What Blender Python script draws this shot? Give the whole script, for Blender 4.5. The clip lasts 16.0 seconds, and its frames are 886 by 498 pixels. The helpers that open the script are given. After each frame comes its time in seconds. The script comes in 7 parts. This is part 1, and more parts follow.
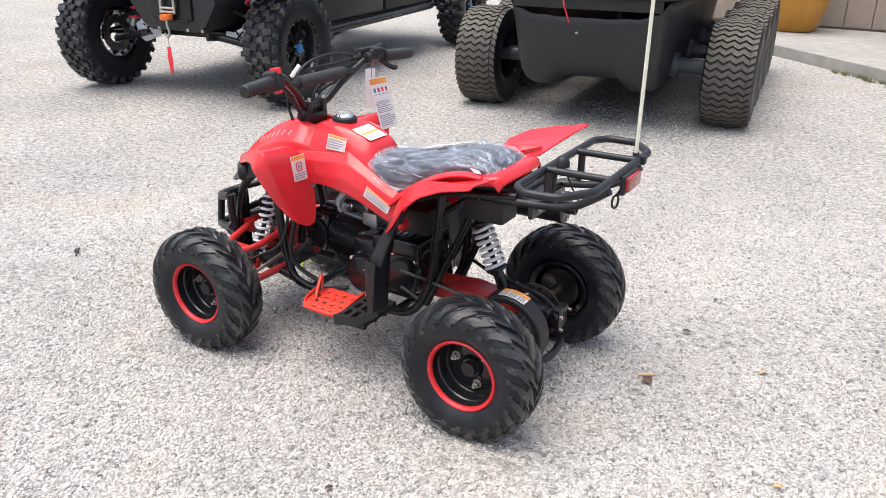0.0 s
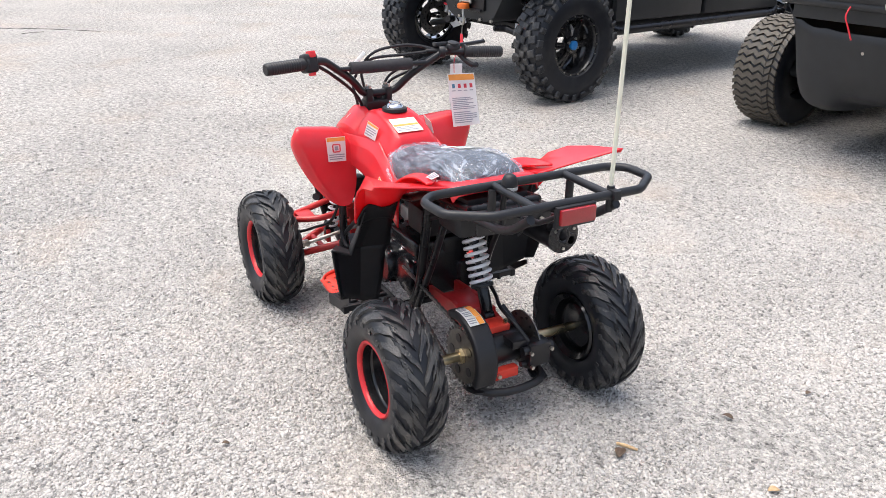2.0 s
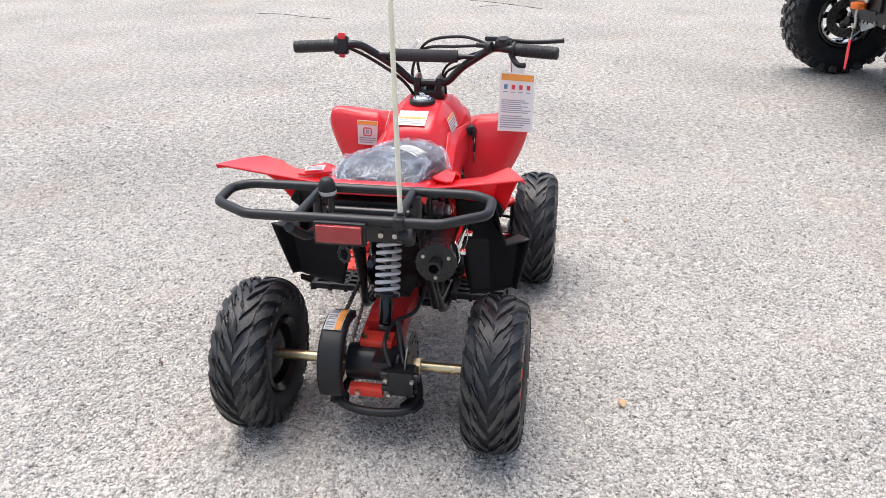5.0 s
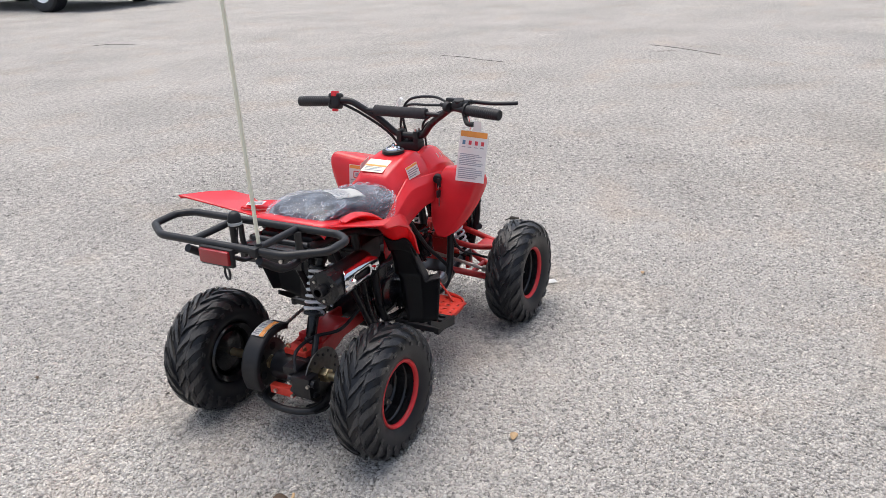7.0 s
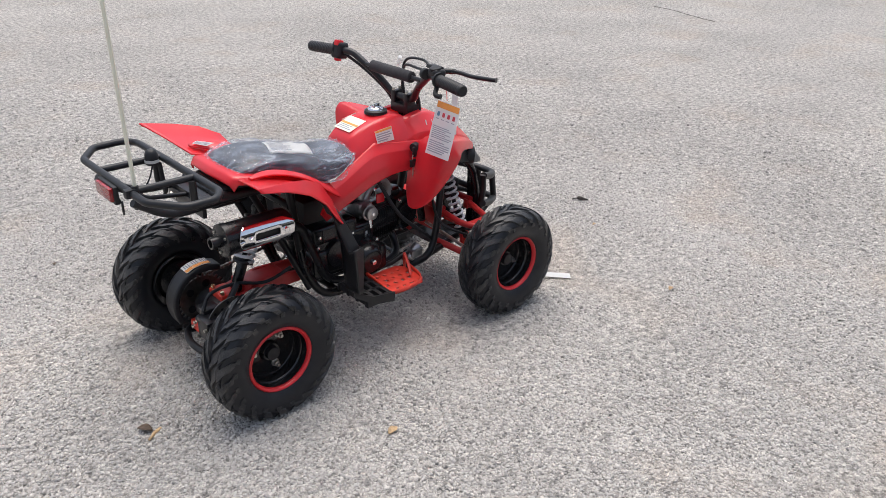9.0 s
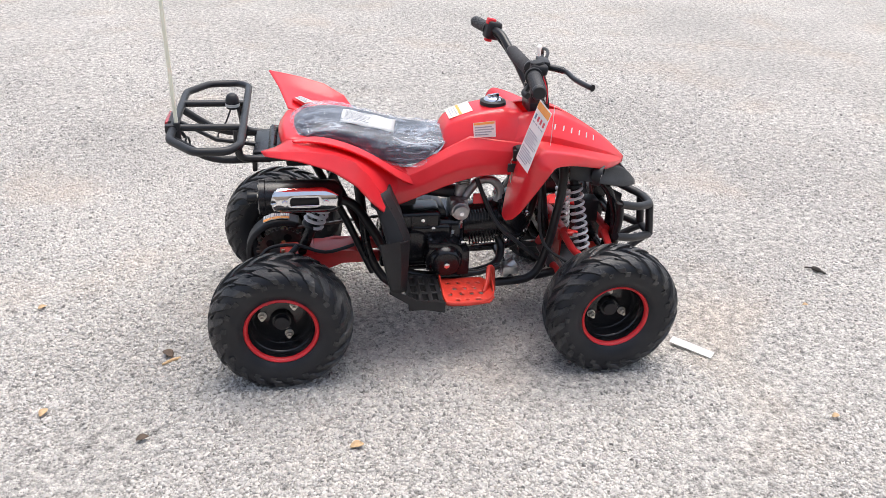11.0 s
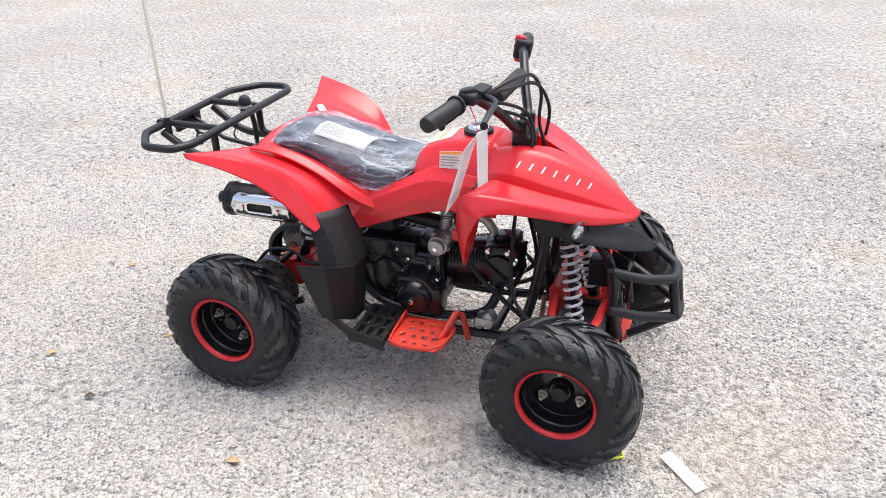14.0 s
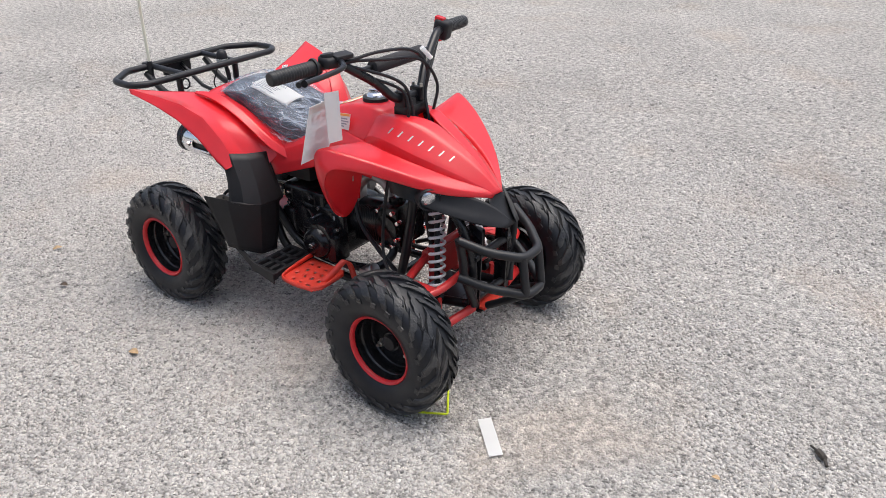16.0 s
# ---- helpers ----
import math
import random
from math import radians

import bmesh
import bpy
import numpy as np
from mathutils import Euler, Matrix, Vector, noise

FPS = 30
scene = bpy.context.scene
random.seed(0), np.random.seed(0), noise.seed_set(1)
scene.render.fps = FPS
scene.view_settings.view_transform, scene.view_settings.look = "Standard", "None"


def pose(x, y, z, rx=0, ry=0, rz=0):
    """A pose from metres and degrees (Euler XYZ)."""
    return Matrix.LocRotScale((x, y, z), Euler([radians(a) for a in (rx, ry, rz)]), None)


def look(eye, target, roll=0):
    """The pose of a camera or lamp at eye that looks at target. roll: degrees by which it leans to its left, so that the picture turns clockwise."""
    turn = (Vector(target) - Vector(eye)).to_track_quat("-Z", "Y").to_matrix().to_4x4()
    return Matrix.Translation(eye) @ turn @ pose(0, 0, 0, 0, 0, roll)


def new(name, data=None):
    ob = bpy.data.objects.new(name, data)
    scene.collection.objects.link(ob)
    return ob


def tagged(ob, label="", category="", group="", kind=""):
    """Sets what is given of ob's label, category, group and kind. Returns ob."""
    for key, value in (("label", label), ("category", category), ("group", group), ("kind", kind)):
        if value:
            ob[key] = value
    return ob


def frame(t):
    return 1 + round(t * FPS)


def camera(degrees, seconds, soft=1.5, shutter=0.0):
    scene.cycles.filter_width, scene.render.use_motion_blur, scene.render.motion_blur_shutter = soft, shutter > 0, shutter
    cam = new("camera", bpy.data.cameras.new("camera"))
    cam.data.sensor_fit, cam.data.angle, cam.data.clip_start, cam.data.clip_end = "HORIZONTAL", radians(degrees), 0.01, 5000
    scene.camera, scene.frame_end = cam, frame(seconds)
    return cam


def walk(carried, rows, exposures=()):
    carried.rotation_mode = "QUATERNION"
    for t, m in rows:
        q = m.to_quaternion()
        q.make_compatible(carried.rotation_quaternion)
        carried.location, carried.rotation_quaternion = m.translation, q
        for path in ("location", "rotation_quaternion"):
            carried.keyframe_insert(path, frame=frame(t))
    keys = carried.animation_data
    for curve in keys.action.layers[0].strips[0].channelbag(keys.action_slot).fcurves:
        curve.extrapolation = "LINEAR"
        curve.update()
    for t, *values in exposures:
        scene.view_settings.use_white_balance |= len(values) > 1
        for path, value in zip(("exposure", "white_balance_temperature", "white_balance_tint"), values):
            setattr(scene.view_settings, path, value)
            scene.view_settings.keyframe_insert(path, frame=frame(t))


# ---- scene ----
cam = camera(57.9, 16.0, soft=0.5)
PATH = [
    (0, (-1.258, 1.773, 1.199), (-0.31, 0.192, 0.425), 0.7),
    (0.5, (-1.488, 1.59, 1.186), (-0.337, 0.147, 0.413), 2.3),
    (1, (-1.694, 1.451, 1.193), (-0.388, 0.151, 0.417), 1.0),
    (1.5, (-1.833, 1.232, 1.198), (-0.399, 0.08, 0.414), 0.6),
    (2, (-1.922, 0.974, 1.202), (-0.316, 0.083, 0.409), 1.0),
    (2.5, (-2.051, 0.741, 1.198), (-0.373, 0.007, 0.395), 2.3),
    (3, (-2.1, 0.491, 1.209), (-0.356, -0.048, 0.392), 2.1),
    (3.2, (-2.1, 0.382, 1.207), (-0.322, -0.026, 0.387), 1.7),
    (5.3, (-2.003, -0.578, 1.206), (-0.23, -0.17, 0.374), -0.8),
    (5.5, (-2.032, -0.665, 1.227), (-0.272, -0.205, 0.396), -1.0),
    (6, (-2.046, -0.869, 1.27), (-0.311, -0.302, 0.452), -1.3),
    (6.5, (-2.001, -1.097, 1.276), (-0.304, -0.389, 0.488), -1.6),
    (7, (-1.988, -1.32, 1.31), (-0.356, -0.432, 0.568), -2.5),
    (7.5, (-1.945, -1.553, 1.364), (-0.385, -0.578, 0.58), -1.3),
    (8, (-1.788, -1.759, 1.382), (-0.357, -0.617, 0.577), -1.8),
    (8.5, (-1.604, -1.886, 1.373), (-0.3, -0.64, 0.51), 0.4),
    (9, (-1.323, -1.903, 1.366), (-0.109, -0.582, 0.483), 1.1),
    (9.5, (-1.035, -2.03, 1.346), (-0.097, -0.508, 0.449), 1.0),
    (9.7, (-0.935, -2.077, 1.365), (-0.1, -0.502, 0.458), 1.4),
    (11.8, (-0.089, -1.972, 1.292), (0.085, -0.216, 0.352), 1.3),
    (12, (-0.031, -1.877, 1.3), (0.134, -0.125, 0.35), 0.6),
    (12.5, (0.105, -1.694, 1.287), (0.152, 0.058, 0.324), -0.8),
    (13, (0.256, -1.6, 1.281), (-0.103, 0.115, 0.318), -0.2),
    (13.5, (0.487, -1.649, 1.292), (-0.07, 0.027, 0.353), -1.7),
    (14, (0.72, -1.726, 1.303), (0.066, -0.084, 0.368), -2.0),
    (14.5, (1.012, -1.722, 1.305), (0.212, -0.15, 0.362), -0.6),
    (15, (1.21, -1.766, 1.291), (0.353, -0.22, 0.355), -1.3),
    (15.5, (1.404, -1.732, 1.316), (0.493, -0.225, 0.369), -2.1),
    (16, (1.506, -1.515, 1.29), (0.435, -0.111, 0.351), -0.5),
]
walk(cam, [(t, look(eye, target, roll)) for t, eye, target, roll in PATH],
     [(0, 1.13), (2, 1.10), (3.2, 1.09), (5.3, 0.99), (6.5, 0.75), (7, 0.63), (8, 0.61), (9, 0.60), (9.5, 0.89), (9.7, 0.93), (12, 1.08), (12.5, 1.04), (13.0, 1.12), (13.5, 1.16), (14.5, 1.12), (15.5, 1.07), (16, 0.64)])

# ---- sky, sun ----
world = bpy.data.worlds.new("sky")
scene.world = world
world.use_nodes = True
wn, wl = world.node_tree.nodes, world.node_tree.links
sky = wn.new("ShaderNodeTexSky")
sky.sky_type, sky.sun_disc = "NISHITA", False
sky.sun_elevation, sky.sun_rotation = radians(77), radians(36)
sky.air_density, sky.dust_density, sky.ozone_density = 1.0, 4.0, 0.6
soft_sky = wn.new("ShaderNodeHueSaturation")
soft_sky.inputs["Saturation"].default_value = 0.75
wl.new(sky.outputs["Color"], soft_sky.inputs["Color"])
wl.new(soft_sky.outputs["Color"], wn["Background"].inputs["Color"])
wn["Background"].inputs["Strength"].default_value = 0.128
sun = new("sun", bpy.data.lights.new("sun", "SUN"))
sun.data.energy, sun.data.angle, sun.data.color = 1.5, radians(58), (1.0, 0.97, 0.93)
sun.matrix_world = look((0, 0, 10), (-1.3, -1.8, 0))


# ---- materials ----
def mat(name, colour, rough=0.5, metal=0.0, grain=0.0, scale=60.0, bump=0.0, bump_scale=200.0, coat=0.0, spec=0.5, stain=0.0):
    """A plain surface with grain at two sizes in colour, gloss and relief."""
    m = bpy.data.materials.new(name)
    m.use_nodes = True
    n, l = m.node_tree.nodes, m.node_tree.links
    b = n["Principled BSDF"]
    b.inputs["Base Color"].default_value = (*colour, 1)
    b.inputs["Roughness"].default_value, b.inputs["Metallic"].default_value = rough, metal
    b.inputs["Coat Weight"].default_value, b.inputs["Specular IOR Level"].default_value = coat, spec
    b.inputs["Coat Roughness"].default_value = 0.16
    at = n.new("ShaderNodeTexCoord")
    if grain or stain:
        fine = n.new("ShaderNodeTexNoise")
        fine.inputs["Scale"].default_value, fine.inputs["Detail"].default_value = scale, 6
        broad = n.new("ShaderNodeTexNoise")
        broad.inputs["Scale"].default_value, broad.inputs["Detail"].default_value = scale / 9, 4
        for tex in (fine, broad):
            l.new(at.outputs["Object"], tex.inputs["Vector"])
        add = n.new("ShaderNodeMath")
        add.operation = "ADD"
        l.new(fine.outputs["Fac"], add.inputs[0])
        l.new(broad.outputs["Fac"], add.inputs[1])
        ramp = n.new("ShaderNodeMapRange")
        ramp.inputs["From Min"].default_value, ramp.inputs["From Max"].default_value = 0.7, 1.3
        ramp.inputs["To Min"].default_value, ramp.inputs["To Max"].default_value = 1 - grain, 1 + grain
        l.new(add.outputs[0], ramp.inputs["Value"])
        mul = n.new("ShaderNodeVectorMath")
        mul.operation = "SCALE"
        mul.inputs[0].default_value = colour
        l.new(ramp.outputs[0], mul.inputs["Scale"])
        l.new(mul.outputs[0], b.inputs["Base Color"])
        rr = n.new("ShaderNodeMapRange")
        rr.inputs["From Min"].default_value, rr.inputs["From Max"].default_value = 0.3, 0.7
        rr.inputs["To Min"].default_value, rr.inputs["To Max"].default_value = max(0.03, rough * (1 - grain)), min(1, rough * (1 + grain))
        l.new(broad.outputs["Fac"], rr.inputs["Value"])
        l.new(rr.outputs[0], b.inputs["Roughness"])
        if stain:
            dust = n.new("ShaderNodeTexNoise")
            dust.inputs["Scale"].default_value, dust.inputs["Detail"].default_value = 14, 8
            l.new(at.outputs["Object"], dust.inputs["Vector"])
            cut = n.new("ShaderNodeMapRange")
            cut.inputs["From Min"].default_value, cut.inputs["From Max"].default_value = 0.48, 0.72
            cut.inputs["To Max"].default_value = stain
            l.new(dust.outputs["Fac"], cut.inputs["Value"])
            mix = n.new("ShaderNodeMix")
            mix.data_type = "RGBA"
            mix.inputs["B"].default_value = (0.30, 0.28, 0.25, 1)
            l.new(cut.outputs[0], mix.inputs["Factor"])
            l.new(mul.outputs[0], mix.inputs["A"])
            l.new(mix.outputs["Result"], b.inputs["Base Color"])
    if bump:
        relief = n.new("ShaderNodeTexNoise")
        relief.inputs["Scale"].default_value, relief.inputs["Detail"].default_value = bump_scale, 5
        l.new(at.outputs["Object"], relief.inputs["Vector"])
        bp = n.new("ShaderNodeBump")
        bp.inputs["Strength"].default_value, bp.inputs["Distance"].default_value = bump, 0.002
        l.new(relief.outputs["Fac"], bp.inputs["Height"])
        l.new(bp.outputs["Normal"], b.inputs["Normal"])
    return m


RED = mat("red_plastic", (0.82, 0.038, 0.052), 0.24, grain=0.06, scale=30, bump=0.03, bump_scale=40, spec=0.5, coat=0.4)


def thin_plastic(m, colour, share):
    """Moulded sheet that lets some light through from behind."""
    n, l = m.node_tree.nodes, m.node_tree.links
    back = n.new("ShaderNodeBsdfTranslucent")
    back.inputs["Color"].default_value = (*colour, 1)
    mix = n.new("ShaderNodeMixShader")
    mix.inputs["Fac"].default_value = share
    l.new(n["Principled BSDF"].outputs[0], mix.inputs[1])
    l.new(back.outputs[0], mix.inputs[2])
    l.new(mix.outputs[0], n["Material Output"].inputs["Surface"])


thin_plastic(RED, (0.95, 0.045, 0.055), 0.30)
FRAMERED = mat("red_frame_enamel", (0.52, 0.026, 0.026), 0.36, grain=0.14, scale=40, bump=0.08)
ORANGE = mat("red_orange_enamel", (0.68, 0.050, 0.030), 0.40, grain=0.14, scale=40, bump=0.08)
BLACK = mat("black_frame_paint", (0.010, 0.010, 0.012), 0.30, spec=0.42, grain=0.25, scale=50, bump=0.05)
RACK = mat("satin_black_powder_coat", (0.012, 0.0123, 0.0145), 0.42, spec=0.42, grain=0.2, scale=60, bump=0.1, bump_scale=700)
PLASTIC = mat("matt_black_plastic", (0.0125, 0.0125, 0.0145), 0.48, spec=0.38, grain=0.2, scale=35, bump=0.12, bump_scale=500)
TYRE = mat("black_tyre_rubber", (0.0085, 0.0097, 0.0135), 0.42, grain=0.25, scale=25, bump=0.12, bump_scale=300, stain=0.04, spec=0.38)
TREAD = mat("dusty_tread_rubber", (0.016, 0.017, 0.020), 0.42, grain=0.55, scale=90, bump=1.0, bump_scale=220, stain=0.24)
GRIP = mat("grip_rubber", (0.012, 0.012, 0.014), 0.55, grain=0.15, scale=60, bump=0.2, bump_scale=900)
FOAM = mat("foam_pad_cloth", (0.028, 0.027, 0.030), 0.85, grain=0.2, scale=80, bump=0.3, bump_scale=900)
RIMRED = mat("red_rim_band", (0.62, 0.022, 0.028), 0.35, grain=0.12, scale=60)
RIMBLACK = mat("gloss_black_rim", (0.012, 0.012, 0.013), 0.17, grain=0.2, scale=30)
CHROME = mat("chrome", (0.82, 0.82, 0.84), 0.10, 1.0, grain=0.05, scale=30)
STEEL = mat("zinc_steel", (0.52, 0.50, 0.46), 0.32, 1.0, grain=0.2, scale=80)
GOLDZ = mat("yellow_zinc_axle", (0.62, 0.52, 0.33), 0.3, 1.0, grain=0.2, scale=60)
ALLOY = mat("cast_alloy", (0.42, 0.42, 0.42), 0.42, 0.9, grain=0.25, scale=60, bump=0.15)
ENGINE = mat("black_engine_casting", (0.009, 0.009, 0.011), 0.22, spec=0.42, grain=0.3, scale=40, bump=0.12)
SPRING = mat("white_spring_enamel", (0.78, 0.78, 0.80), 0.38, grain=0.06, scale=60)
VINYL = mat("black_seat_vinyl", (0.010, 0.013, 0.024), 0.40, grain=0.2, scale=60, bump=0.2, bump_scale=400)
PAPER = mat("white_paper", (0.87, 0.87, 0.86), 0.6, grain=0.03, scale=40)
thin_plastic(PAPER, (0.90, 0.90, 0.89), 0.55)
CREAM = mat("cream_sticker", (0.83, 0.81, 0.66), 0.4, grain=0.03, scale=40)
OLABEL = mat("orange_label_ink", (0.85, 0.33, 0.06), 0.5, grain=0.06)
INK = mat("grey_label_ink", (0.33, 0.34, 0.38), 0.6, grain=0.08)
INKRED = mat("red_label_ink", (0.62, 0.05, 0.07), 0.5, grain=0.05)
INKBLUE = mat("blue_label_ink", (0.10, 0.22, 0.33), 0.5, grain=0.05)
SILVER = mat("silver_lettering", (0.62, 0.60, 0.56), 0.3, 0.7, grain=0.1)
LENS = mat("red_reflector", (0.30, 0.012, 0.016), 0.12, grain=0.1, scale=200, bump=0.4, bump_scale=900, coat=0.6)
LAMPGLASS = mat("headlight_glass", (0.62, 0.63, 0.65), 0.10, 0.8, grain=0.3, scale=200, bump=0.5, bump_scale=260, coat=1.0)
ROD = mat("cream_fibreglass", (0.84, 0.82, 0.70), 0.5, grain=0.06, scale=90)
thin_plastic(ROD, (0.86, 0.85, 0.74), 0.35)
BRAKE = mat("brake_disc_steel", (0.16, 0.15, 0.14), 0.4, 0.9, grain=0.3, scale=60)
TAN = mat("tan_wall_boards", (0.29, 0.235, 0.19), 0.7, grain=0.1, scale=12, bump=0.2)
CONCRETE = mat("weathered_concrete", (0.27, 0.258, 0.238), 0.85, grain=0.22, scale=9, bump=0.5, bump_scale=120)
OCHRE = mat("ochre_plastic", (0.44, 0.20, 0.025), 0.45, grain=0.12, scale=15)
DARKBODY = mat("dark_grey_moulded_plastic", (0.019, 0.0205, 0.023), 0.48, grain=0.2, scale=14, bump=0.15, bump_scale=400)
WHITEPLATE = mat("white_powder_coat", (0.74, 0.76, 0.80), 0.4, grain=0.06, scale=20)
GREYPIPE = mat("grey_axle_tube", (0.10, 0.11, 0.12), 0.45, 0.3, grain=0.2, scale=30)
TURF = mat("brown_black_turf_rubber", (0.085, 0.074, 0.060), 0.8, grain=0.3, scale=25, bump=0.3, bump_scale=200)
STRAP = mat("red_strap", (0.75, 0.03, 0.05), 0.6, grain=0.1)
HOOKORANGE = mat("orange_hook_stop", (0.75, 0.16, 0.02), 0.5, grain=0.1)
BLUE = mat("blue_cap", (0.02, 0.16, 0.42), 0.35, grain=0.1)
LIME = mat("lime_tape", (0.62, 0.72, 0.02), 0.5, grain=0.1)
LEAFDRY = mat("dry_leaf", (0.085, 0.055, 0.035), 0.8, grain=0.35, scale=120, bump=0.4)
LEAFTAN = mat("tan_leaf", (0.48, 0.33, 0.18), 0.8, grain=0.3, scale=120, bump=0.4)
BARK = mat("dark_bark_and_marks", (0.045, 0.038, 0.032), 0.85, grain=0.4, scale=150, bump=0.5)
CARPAINT = mat("dark_car_paint", (0.03, 0.03, 0.035), 0.25, grain=0.1, scale=5, coat=0.6)
MOSS = mat("dry_grass_tuft", (0.16, 0.17, 0.07), 0.85, grain=0.4, scale=60)


def film_material():
    """Thin crinkled clear wrap: a faint haze over the seat, with highlights along its creases painted as pale streaks.
    """
    m = bpy.data.materials.new("clear_plastic_film")
    m.use_nodes = True
    n, l = m.node_tree.nodes, m.node_tree.links
    b = n["Principled BSDF"]
    b.inputs["Roughness"].default_value = 0.16
    b.inputs["Specular IOR Level"].default_value = 0.7
    at = n.new("ShaderNodeTexCoord")
    total = None
    # crease highlights, drawn as soft pale lines in four directions
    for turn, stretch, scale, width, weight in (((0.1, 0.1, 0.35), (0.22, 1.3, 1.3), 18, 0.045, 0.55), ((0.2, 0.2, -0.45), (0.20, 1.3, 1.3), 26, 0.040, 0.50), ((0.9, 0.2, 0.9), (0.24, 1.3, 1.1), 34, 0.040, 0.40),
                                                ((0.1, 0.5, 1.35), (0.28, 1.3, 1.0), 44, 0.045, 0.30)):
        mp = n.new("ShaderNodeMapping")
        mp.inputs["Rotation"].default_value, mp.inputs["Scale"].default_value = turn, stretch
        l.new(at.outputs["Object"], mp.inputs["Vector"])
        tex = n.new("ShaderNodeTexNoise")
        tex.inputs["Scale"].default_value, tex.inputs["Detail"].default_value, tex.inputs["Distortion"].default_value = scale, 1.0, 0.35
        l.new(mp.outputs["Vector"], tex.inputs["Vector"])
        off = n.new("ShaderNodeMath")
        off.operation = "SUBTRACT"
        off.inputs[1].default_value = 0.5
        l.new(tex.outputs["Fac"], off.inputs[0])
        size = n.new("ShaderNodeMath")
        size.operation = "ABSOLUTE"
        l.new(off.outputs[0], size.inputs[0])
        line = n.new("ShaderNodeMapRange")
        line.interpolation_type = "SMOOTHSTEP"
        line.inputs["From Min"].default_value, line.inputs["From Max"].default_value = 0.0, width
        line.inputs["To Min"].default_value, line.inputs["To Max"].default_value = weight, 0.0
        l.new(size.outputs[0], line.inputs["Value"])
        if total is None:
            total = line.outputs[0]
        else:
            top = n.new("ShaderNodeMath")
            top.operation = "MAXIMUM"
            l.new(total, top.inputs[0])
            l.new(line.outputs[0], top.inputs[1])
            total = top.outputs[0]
    haze = n.new("ShaderNodeTexNoise")
    haze.inputs["Scale"].default_value, haze.inputs["Detail"].default_value = 16, 5
    l.new(at.outputs["Object"], haze.inputs["Vector"])
    cut = n.new("ShaderNodeMapRange")
    cut.inputs["From Min"].default_value, cut.inputs["From Max"].default_value = 0.32, 0.68
    cut.inputs["To Min"].default_value, cut.inputs["To Max"].default_value = 0.04, 0.22
    l.new(haze.outputs["Fac"], cut.inputs["Value"])
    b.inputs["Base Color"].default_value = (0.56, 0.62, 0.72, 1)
    bp = n.new("ShaderNodeBump")
    bp.inputs["Strength"].default_value, bp.inputs["Distance"].default_value = 0.9, 0.003
    l.new(total, bp.inputs["Height"])
    l.new(bp.outputs["Normal"], b.inputs["Normal"])
    # the painted highlight lines make the pale film more opaque
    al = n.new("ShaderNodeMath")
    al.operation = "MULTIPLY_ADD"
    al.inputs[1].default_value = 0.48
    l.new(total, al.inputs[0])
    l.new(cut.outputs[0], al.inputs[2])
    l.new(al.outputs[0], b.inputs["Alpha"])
    return m


FILM = film_material()


